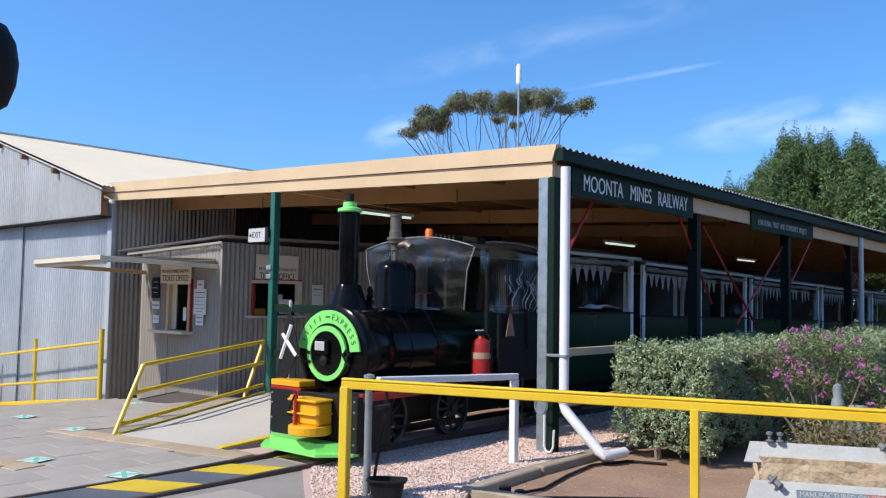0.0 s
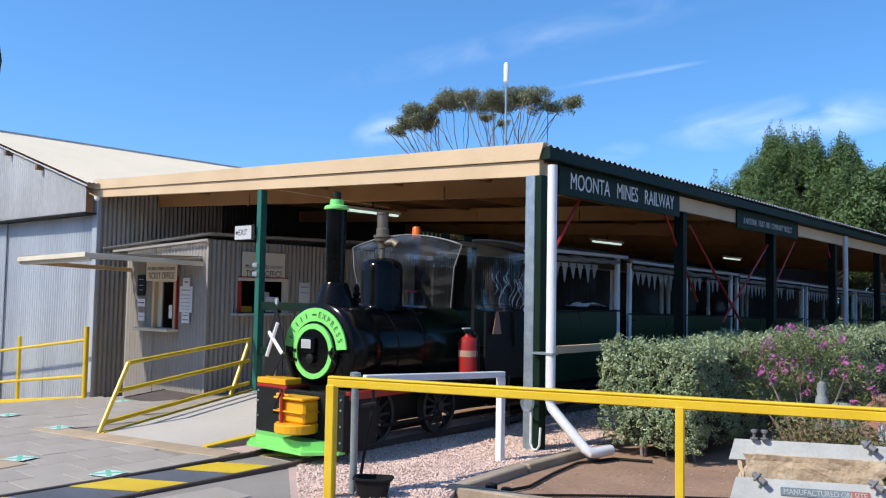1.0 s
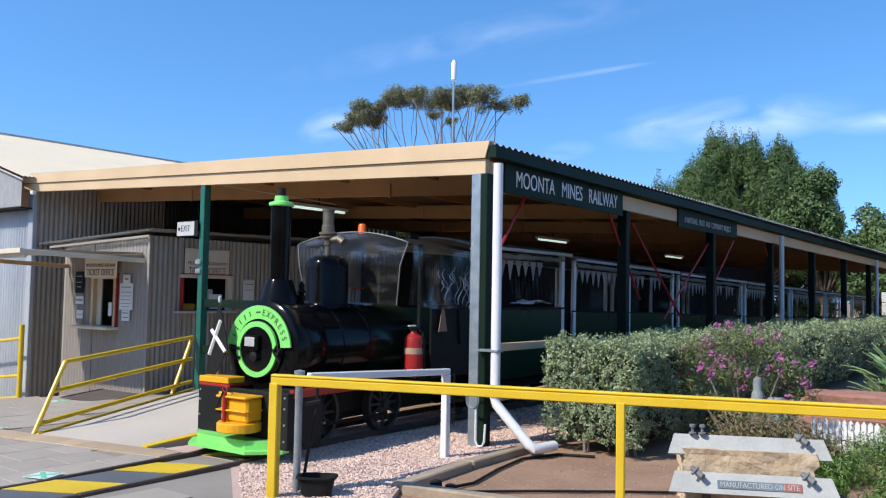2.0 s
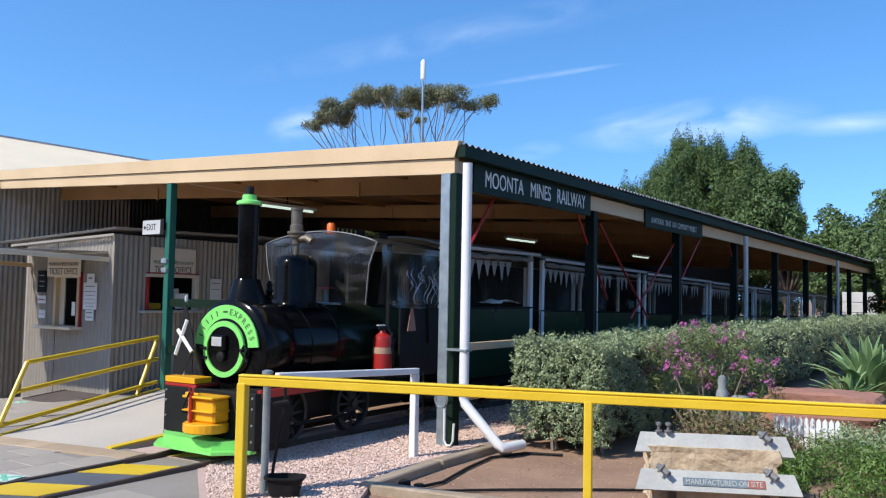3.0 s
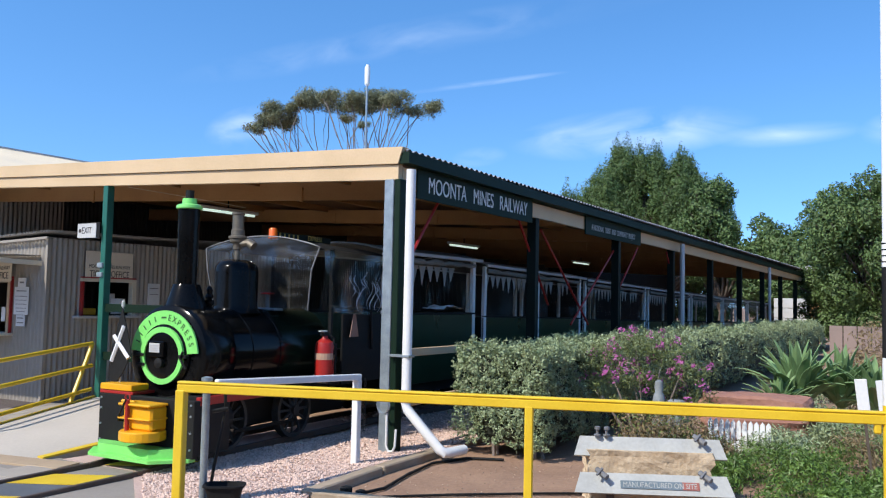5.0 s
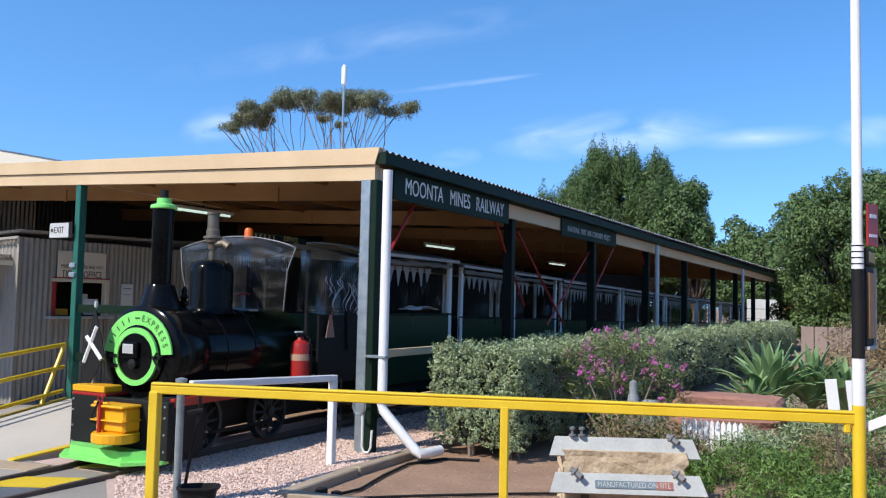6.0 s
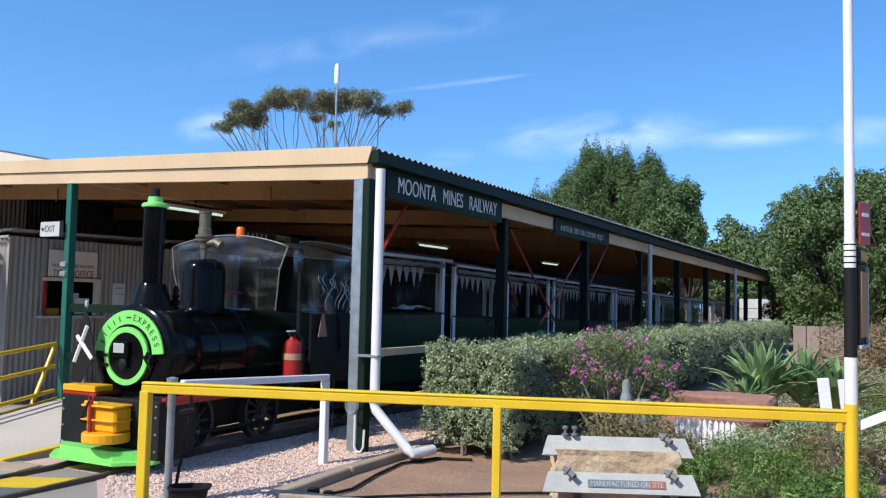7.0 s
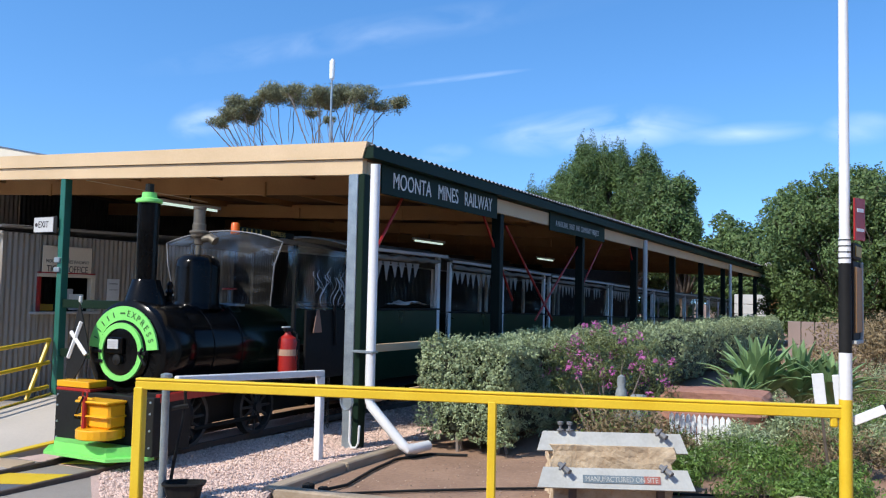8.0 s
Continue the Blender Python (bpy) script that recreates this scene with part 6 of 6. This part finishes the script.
# ---- far things ----
ant = thing("antenna", -10.38, 14.0, 3.3, "white stick antenna on a thin mast on the canopy roof", "antenna")
part("mast", tube(bmesh.new(), [(0, 0, -0.1), (0, 0, 2.85)], 0.022, 8), GALV, ant)
part("stick", lathe(bmesh.new(), [(0.02, 2.8), (0.055, 2.84), (0.06, 3.2), (0.03, 3.26)], 12), WHITE, ant, smooth=True)
fw = thing("white_wall", -6.6, 46, -0.5, "pale painted masonry wall beyond the platform", "wall")
for i in range(5):
    part("block_course", boxed((-0.9, 0, i * 0.52), (0.75, 0.3, i * 0.52 + 0.5), 0.02), WHITE_DULL, fw)
part("dark_gate", boxed((0.75, 0.05, 0), (1.3, 0.2, 2.6), 0.02), CREAM_DARK, fw)
bf = thing("brown_fence", -2.75, 26, 0, "brown steel sheet fence panel behind the hedge", "fence")
for i in range(5):
    part("panel", boxed((i * 0.36, 0, -0.1), (i * 0.36 + 0.34, 0.04, 1.12), 0.01), mat("brown_sheet", (0.30, 0.22, 0.19), (0.24, 0.18, 0.15), 0.6, bump=0.02) if i == 0 else bpy.data.materials["brown_sheet"], bf)
lampp = thing("platform_lamp", -4.9, 38.6, 0, "green platform lamp post with a round white dial", "lamp post")
part("post", tube(bmesh.new(), [(0, 0, -0.1), (0, 0, 3.0)], 0.06, 8), GREEN_DARK, lampp)
part("dial", lathe(bmesh.new(), [(0.26, 0), (0.28, 0.02), (0.28, 0.1), (0.26, 0.12)], 20, pose(0, -0.15, 3.15, 90, 20, 0)), WHITE_DULL, lampp)
part("arm", boxed((-0.5, -0.04, 2.7), (0.5, 0.04, 2.78), 0.005), GREEN_DARK, lampp)


def limb(bm, a, b, r0, r1, bow=0.1, seed=0):
    r = random.Random(seed)
    a, b = Vector(a), Vector(b)
    L_ = (b - a).length
    o1 = Vector((r.uniform(-1, 1), r.uniform(-1, 1), 0)) * bow * L_
    pts = [a.lerp(b, k / 7) + o1 * math.sin(math.pi * k / 7) + Vector((r.uniform(-1, 1), r.uniform(-1, 1), 0)) * 0.02 * L_ for k in range(8)]
    tube(bm, pts, [r0 + (r1 - r0) * k / 7 for k in range(8)], 6)


def tree(name, x, y, balls, n, size, leaf, bark, label, seed, fork=0.35, trunk=0.4, shell=0.2, aspect=0.5, every=1, sub=3, bow=0.07):
    """Trunk to a fork, a limb to each clump, and leaves in the clumps; clumps are given in world metres."""
    ob = thing(name, x, y, g(x, y) - 0.1, label, "tree")
    rel = [(bx - x, by - y, bz - g(x, y) + 0.1, rx, rz_) for bx, by, bz, rx, rz_ in balls]
    zl = min(b_[2] for b_ in rel) * fork
    bm_ = bmesh.new()
    limb(bm_, (0, 0, 0), (0, 0, zl), trunk, trunk * 0.7, 0.03, seed)
    part("trunk", bm_, bark, ob)
    bm_ = bmesh.new()
    for i_, (bx, by, bz, rx, rz_) in enumerate(rel):
        if i_ % every:
            continue
        limb(bm_, (0, 0, zl - 0.3), (bx, by, bz), trunk * 0.35, 0.03, bow, seed + i_)
        for k_ in range(sub):
            r_ = random.Random(seed * 9 + i_ * 3 + k_)
            limb(bm_, (bx * 0.6, by * 0.6, zl + (bz - zl) * 0.6), (bx + r_.uniform(-1, 1) * rx, by + r_.uniform(-1, 1) * rx, bz + r_.uniform(-.2, .5) * rz_), trunk * 0.14, 0.02, 0.08, seed + k_)
    part("branchwork", bm_, bark, ob)
    r = np.random.default_rng(seed)
    p_, n_ = in_balls(rel, n, r, shell)
    quads("crown", p_, n_, size, aspect, leaf, ob, seed=seed)
    return ob


GUM = [(-48.4, 50.0, 15.5, 0.83, 0.71), (-47.4, 51.6, 17.4, 1.40, 1.19), (-47.8, 53.2, 16.8, 1.34, 1.14), (-44.0, 50.8, 17.5, 1.27, 1.08), (-43.6, 52.4, 17.8, 1.47, 1.25), (-38.6, 50.0, 16.8, 1.20, 1.02), (-39.0, 51.6, 16.7, 1.23, 1.05), (-38.3, 53.2, 17.6, 1.34, 1.14), (-34.9, 50.8, 16.8, 1.06, 0.90), (-40.8, 52.4, 16.0, 0.68, 0.57), (-37.2, 50.0, 14.7, 0.47, 0.40), (-34.7, 51.6, 15.9, 0.85, 0.72), (-33.5, 53.2, 16.2, 1.12, 0.95), (-47.4, 50.8, 16.5, 1.02, 0.87), (-49.7, 52.4, 16.5, 0.77, 0.65), (-40.6, 50.0, 17.3, 0.87, 0.74), (-36.2, 51.6, 16.7, 0.86, 0.73)]
rg = random.Random(77)
GUM = [(x + rg.uniform(-.85, .85) * rx, y + rg.uniform(-.7, .7) * rx, z + rg.uniform(-.4, .3) * rz_, rx * rg.uniform(0.35, 0.72), rz_ * rg.uniform(0.42, 0.7)) for x, y, z, rx, rz_ in GUM for _ in range(8)]
GREY_BARK = mat("grey_gum_bark", (0.24, 0.20, 0.17), (0.13, 0.11, 0.095), 0.85, s1=2, s2=12, bump=0.2)
for i, (x0, x1, tx) in enumerate(((-60, -41.6, -43.0), (-41.6, -20, -38.0))):
    clumps = [b_ for b_ in GUM if x0 < b_[0] <= x1]
    tree("gum_tree", tx, 51.5, clumps, 26000, 0.10, LEAF_GUM, GREY_BARK, "tall gum tree with bare grey limbs and olive leaf clumps", 3 + 10 * i, 0.62, 0.14, 0.1, 0.5, 5, 1, 0.13)
r = random.Random(8)
# the crown's height along x, from its thin western boughs over the leader to the eastern shoulder
CROWN_X = [-24.0, -22.7, -21.6, -20.6, -19.6, -18.8, -17.9, -16.8, -15.6, -14.4, -13.4, -12.4, -11.6]
CROWN_Z = [8.4, 9.9, 9.4, 10.6, 11.6, 13.3, 12.1, 12.8, 11.6, 12.0, 10.4, 9.3, 8.0]
con = []
for i in range(380):
    x = r.uniform(CROWN_X[0], CROWN_X[-1])
    d_ = r.uniform(-1, 1) if i % 3 else r.uniform(-0.25, 0.1)
    y = 55 + d_ * 3.4
    top_z = float(np.interp(x, CROWN_X, CROWN_Z)) + r.uniform(-1.1, 0.35) - 2.2 * abs(d_) ** 2.2
    z = (4.5 + (top_z - 4.5) * r.uniform(0, 1) ** 0.6) if i % 3 else top_z - r.uniform(0.3, 0.8)
    f = r.uniform(0.75, 1.1)
    con.append((x, y, z - 1.1 * f, 0.66 * f, 0.9 * f))
    con += [(x + r.uniform(-.15, .15), y - 0.2, z - 0.3, 0.36 * f, 0.65 * f), (x + r.uniform(-.2, .2), y - 0.25, z + 0.3 * f, 0.17 * f, 0.5 * f)]
for i in range(110):
    # the spreading boughs at either side
    x = r.uniform(-24.2, -20.4) if i % 2 else r.uniform(-14.6, -11.4)
    z = float(np.interp(x, CROWN_X, CROWN_Z)) - r.uniform(0.1, 3.0)
    y, f = 55 + r.uniform(-1.6, 0.8), r.uniform(0.7, 1.0)
    con += [(x, y, z - 0.8 * f, 0.62 * f, 0.75 * f), (x + r.uniform(-.2, .2), y - 0.15, z - 0.1, 0.34 * f, 0.55 * f), (x + r.uniform(-.2, .2), y - 0.2, z + 0.35 * f, 0.15 * f, 0.4 * f)]
conifer = tree("conifer", -18.3, 55, con, 220000, 0.105, LEAF_PINE, BARK_DARK, "large dense green conifer with upswept tips", 5, 0.3, 0.45, 0.45, 0.38, 9, 1)
inner = [(bx + 18.3, by - 55, bz - g(-18.3, 55) + 0.1, rx, rz_) for bx, by, bz, rx, rz_ in con if rx > 0.5]
p, nn = in_balls(inner, 26000, np.random.default_rng(50), 0.0)
p = p * (0.93, 0.8, 1) - (0, 0, 0.35)
quads("inner_crown", p, nn, 0.26, 0.6, LEAF_PINE, conifer, seed=51)


def broad(name, x, y, w, d, z0, z1, count, n, size, leaf, label, seed, ball=0.28):
    r_ = random.Random(seed)
    bl = []
    for i_ in range(count):
        u, v_ = r_.uniform(-1, 1), r_.uniform(-1, 1)
        t_ = r_.uniform(0, 1)
        cap = math.sqrt(max(0.05, 1 - (2 * t_ - 0.9) ** 2 * 0.8))
        bl.append((x + u * w * cap * 0.8, y + v_ * d * cap * 0.8, z0 + (z1 - z0) * (0.06 + 0.82 * t_), w * ball * r_.uniform(0.7, 1.2), (z1 - z0) * 0.13 * r_.uniform(0.8, 1.3)))
    return tree(name, x, y, bl, n, size, leaf, BARK_DARK, label, seed, 0.5, 0.3, 0.4, 0.85)


broad("pepper_tree", -11.2, 51, 2.9, 2.0, 3.0, 9.3, 30, 16000, 0.12, LEAF_PINE, "loose dark tree with drooping sparse foliage", 11, 0.30)
broad("tree", -7.3, 50, 3.2, 2.5, 0.5, 6.5, 46, 44000, 0.10, LEAF_FIG, "round green tree beyond the platform end", 12)
broad("fig_tree", -1.9, 38, 4.0, 3.0, 0.4, 7.4, 80, 120000, 0.08, LEAF_FIG, "large dense dark green fig tree", 13, 0.24)
broad("tree", 3.6, 40, 3.6, 3.0, 0.4, 7.4, 60, 70000, 0.09, LEAF_FIG, "dense dark green tree beside the fig", 14, 0.24)
broad("tree", 10.5, 42, 4.5, 3.0, 0.4, 7.5, 40, 24000, 0.16, LEAF_FIG, "dense dark green tree at the garden's end", 15, 0.24)
broad("tree", -17.0, 62, 6.0, 3.0, 0.4, 5.0, 40, 22000, 0.18, LEAF_FIG, "low green trees beyond the carriages", 16, 0.24)
broad("tree", -30.0, 66, 9.0, 3.0, 0.4, 5.0, 40, 16000, 0.2, LEAF_FIG, "low green trees beyond the shed", 17, 0.24)

# ---- clouds ----
for i, (cx, cz, w, h, seed, k) in enumerate([(-680, 429, 663, 136, 1.0, 2.2), (-2005, 566, 396, 156, 2.5, 1.5), (-1121, 621, 540, 20, 4.0, 1.2), (-311, 409, 335, 59, 5.5, 1.3), (-73, 406, 166, 86, 7.0, 1.6), (-1546, 816, 1876, -124, 9.0, 0.5), (-1175, 430, 182, 60, 3.0, 0.9)]):
    b2 = bmesh.new()
    q = [b2.verts.new((sx * w / 2, 0, sz * h / 2)) for sx, sz in ((-1, -1), (1, -1), (1, 1), (-1, 1))]
    b2.faces.new(q)
    m = bpy.data.materials.new("thin_cloud")
    m.use_nodes = True
    n, l = m.node_tree.nodes, m.node_tree.links
    tc = n.new("ShaderNodeTexCoord")
    mp = n.new("ShaderNodeMapping")
    mp.inputs["Location"].default_value, mp.inputs["Scale"].default_value = (-1, 0, -1), (2, 0, 2)
    gr = n.new("ShaderNodeTexGradient")
    gr.gradient_type = "SPHERICAL"
    ns = n.new("ShaderNodeTexNoise")
    ns.inputs["Scale"].default_value, ns.inputs["Detail"].default_value, ns.inputs["Distortion"].default_value = 1.0, 8, 0.6
    mp2 = n.new("ShaderNodeMapping")
    mp2.inputs["Location"].default_value, mp2.inputs["Rotation"].default_value, mp2.inputs["Scale"].default_value = (seed, 0, seed), (0, radians(12), 0), (0.004, 0.004, 0.013)
    l.new(tc.outputs["Generated"], mp.inputs[0])
    l.new(mp.outputs[0], gr.inputs[0])
    l.new(tc.outputs["Object"], mp2.inputs[0])
    l.new(mp2.outputs[0], ns.inputs["Vector"])
    rp = n.new("ShaderNodeMapRange")
    rp.inputs["From Min"].default_value, rp.inputs["From Max"].default_value = 0.36, 0.85
    l.new(ns.outputs["Fac"], rp.inputs["Value"])
    mu = n.new("ShaderNodeMath")
    mu.operation = "MULTIPLY"
    l.new(rp.outputs[0], mu.inputs[0])
    l.new(gr.outputs["Fac"], mu.inputs[1])
    mk = n.new("ShaderNodeMath")
    mk.operation, mk.use_clamp = "MULTIPLY", True
    mk.inputs[1].default_value = k * 0.38
    l.new(mu.outputs[0], mk.inputs[0])
    em, trn, mx = n.new("ShaderNodeEmission"), n.new("ShaderNodeBsdfTransparent"), n.new("ShaderNodeMixShader")
    em.inputs[0].default_value, em.inputs[1].default_value = (0.84, 0.92, 1.0, 1), 0.9
    l.new(mk.outputs[0], mx.inputs[0])
    l.new(trn.outputs[0], mx.inputs[1])
    l.new(em.outputs[0], mx.inputs[2])
    l.new(mx.outputs[0], n["Material Output"].inputs[0])
    cl = tagged(part("cloud", b2, m), "thin white wispy cloud in the blue sky", "cloud", kind="structure")
    cl.matrix_basis = Matrix.Translation((cx, 2000 + 25 * i, cz)) @ Matrix.Diagonal((1 + 0.0125 * i, 1, 1 + 0.0125 * i, 1))

# ---- doormat ----
doormat = thing("doormat", 0, 0, 0, "dark brown rubber doormat before the ticket window", "doormat")
doormat.matrix_basis = pose(-11.32, 6.80, g(-11.32, 6.8) + 0.02, 0, 4, 0) @ pose(0, 0, 0, 0, 0, 22)
part("mat_sheet", boxed((-0.36, -0.45, 0.0), (0.36, 0.45, 0.014), 0.004), mat("brown_rubber_mat", (0.13, 0.10, 0.085), (0.09, 0.07, 0.06), 0.9, s1=4, s2=60, bump=0.4), doormat)
for x in (-0.34, 0.34):
    part("mat_edge", boxed((x - 0.015, -0.45, 0.0145), (x + 0.015, 0.45, 0.02), 0.002), BLACK_DULL, doormat)

# ---- pavers ----


def inside(x, y, poly):
    hit_, j = False, len(poly) - 1
    for i_ in range(len(poly)):
        (xi, yi), (xj, yj) = poly[i_], poly[j]
        if (yi > y) != (yj > y) and x < (xj - xi) * (y - yi) / (yj - yi) + xi:
            hit_ = not hit_
        j = i_
    return hit_


def paver_mesh(name, w, d_, material):
    me = bpy.data.meshes.new(name)
    b2 = boxed((-w / 2, -d_ / 2, -0.03), (w / 2, d_ / 2, 0.0), 0.004)
    b2.to_mesh(me)
    b2.free()
    me.materials.append(material)
    return me


P = 0.45
pm, pt = paver_mesh("paver", P - 0.006, P - 0.006, PAVER), paver_mesh("tan_paver", 0.29, 0.29, PAVER_TAN)
zone = [(-15.0, 2.0), (-3.4, 1.4), (-4.35, 3.45), (-6.1, 4.85), (-7.3, 4.85), (-9.02, 4.4), (-9.6, 6.0), (-10.1, 7.55), (-15.0, 7.2)]
made = 0
for i in reversed(range(32)):
    for j in range(14):
        x, y = -17.6 + P * (i + 0.5), 1.6 + P * (j + (0.5 if i % 2 else 0.0))
        if made < 300 and inside(x, y, zone) and not (-6.98 < x < -5.86) and inside(x + 0.15, y + 0.15, zone):
            made += 1
            ob = new("paver", pm)
            ob.parent = pavement
            ob.matrix_basis = pose(x, y, g(x, y) + random.uniform(-0.003, 0.002), 0, 6.3 if x < -11.4 else 0, 0)
ax, ay = Vector((-9.75, 4.33, 0)), Vector((-6.95, 4.93, 0))
for row in range(1):
    for i in range(10):
        p = ax.lerp(ay, (i + 0.5) / 10)
        ob = new("tan_paver", pt)
        ob.parent = pavement
        ob.matrix_basis = pose(p.x, p.y - 0.02, 0.006, 0, 0, 12.1)
for p in ((-7.95, 3.20), (-8.10, 2.93), (-8.25, 3.22)):
    ob = new("tan_paver", pt)
    ob.parent = pavement
    ob.matrix_basis = pose(*p, 0.006, 0, 0, 12)
MINT = mat("mint_green_paint", (0.18, 0.52, 0.34), (0.14, 0.45, 0.28), 0.7, bump=0.05)
MINT_PALE = mat("pale_sticker", (0.62, 0.70, 0.64), (0.52, 0.60, 0.54), 0.6, bump=0.03)
for x, y in ((-6.93, 3.66), (-10.95, 4.43), (-9.6, 4.45), (-8.1, 3.40), (-11.4, 6.2)):
    dec = thing("floor_decal", x, y, g(x, y) + 0.010, "pale floor sticker with a green diagonal cross mark", "decal", "floor decals", 20)
    part("sticker", boxed((-0.115, -0.115, 0), (0.115, 0.115, 0.002), 0), MINT_PALE, dec)
    for a in (45, -45):
        part("stripe", boxed((-0.135, -0.022, 0.0021), (0.135, 0.022, 0.003 + 0.0005 * (a > 0)), 0, pose(0, 0, 0, 0, 0, a)), MINT, dec)
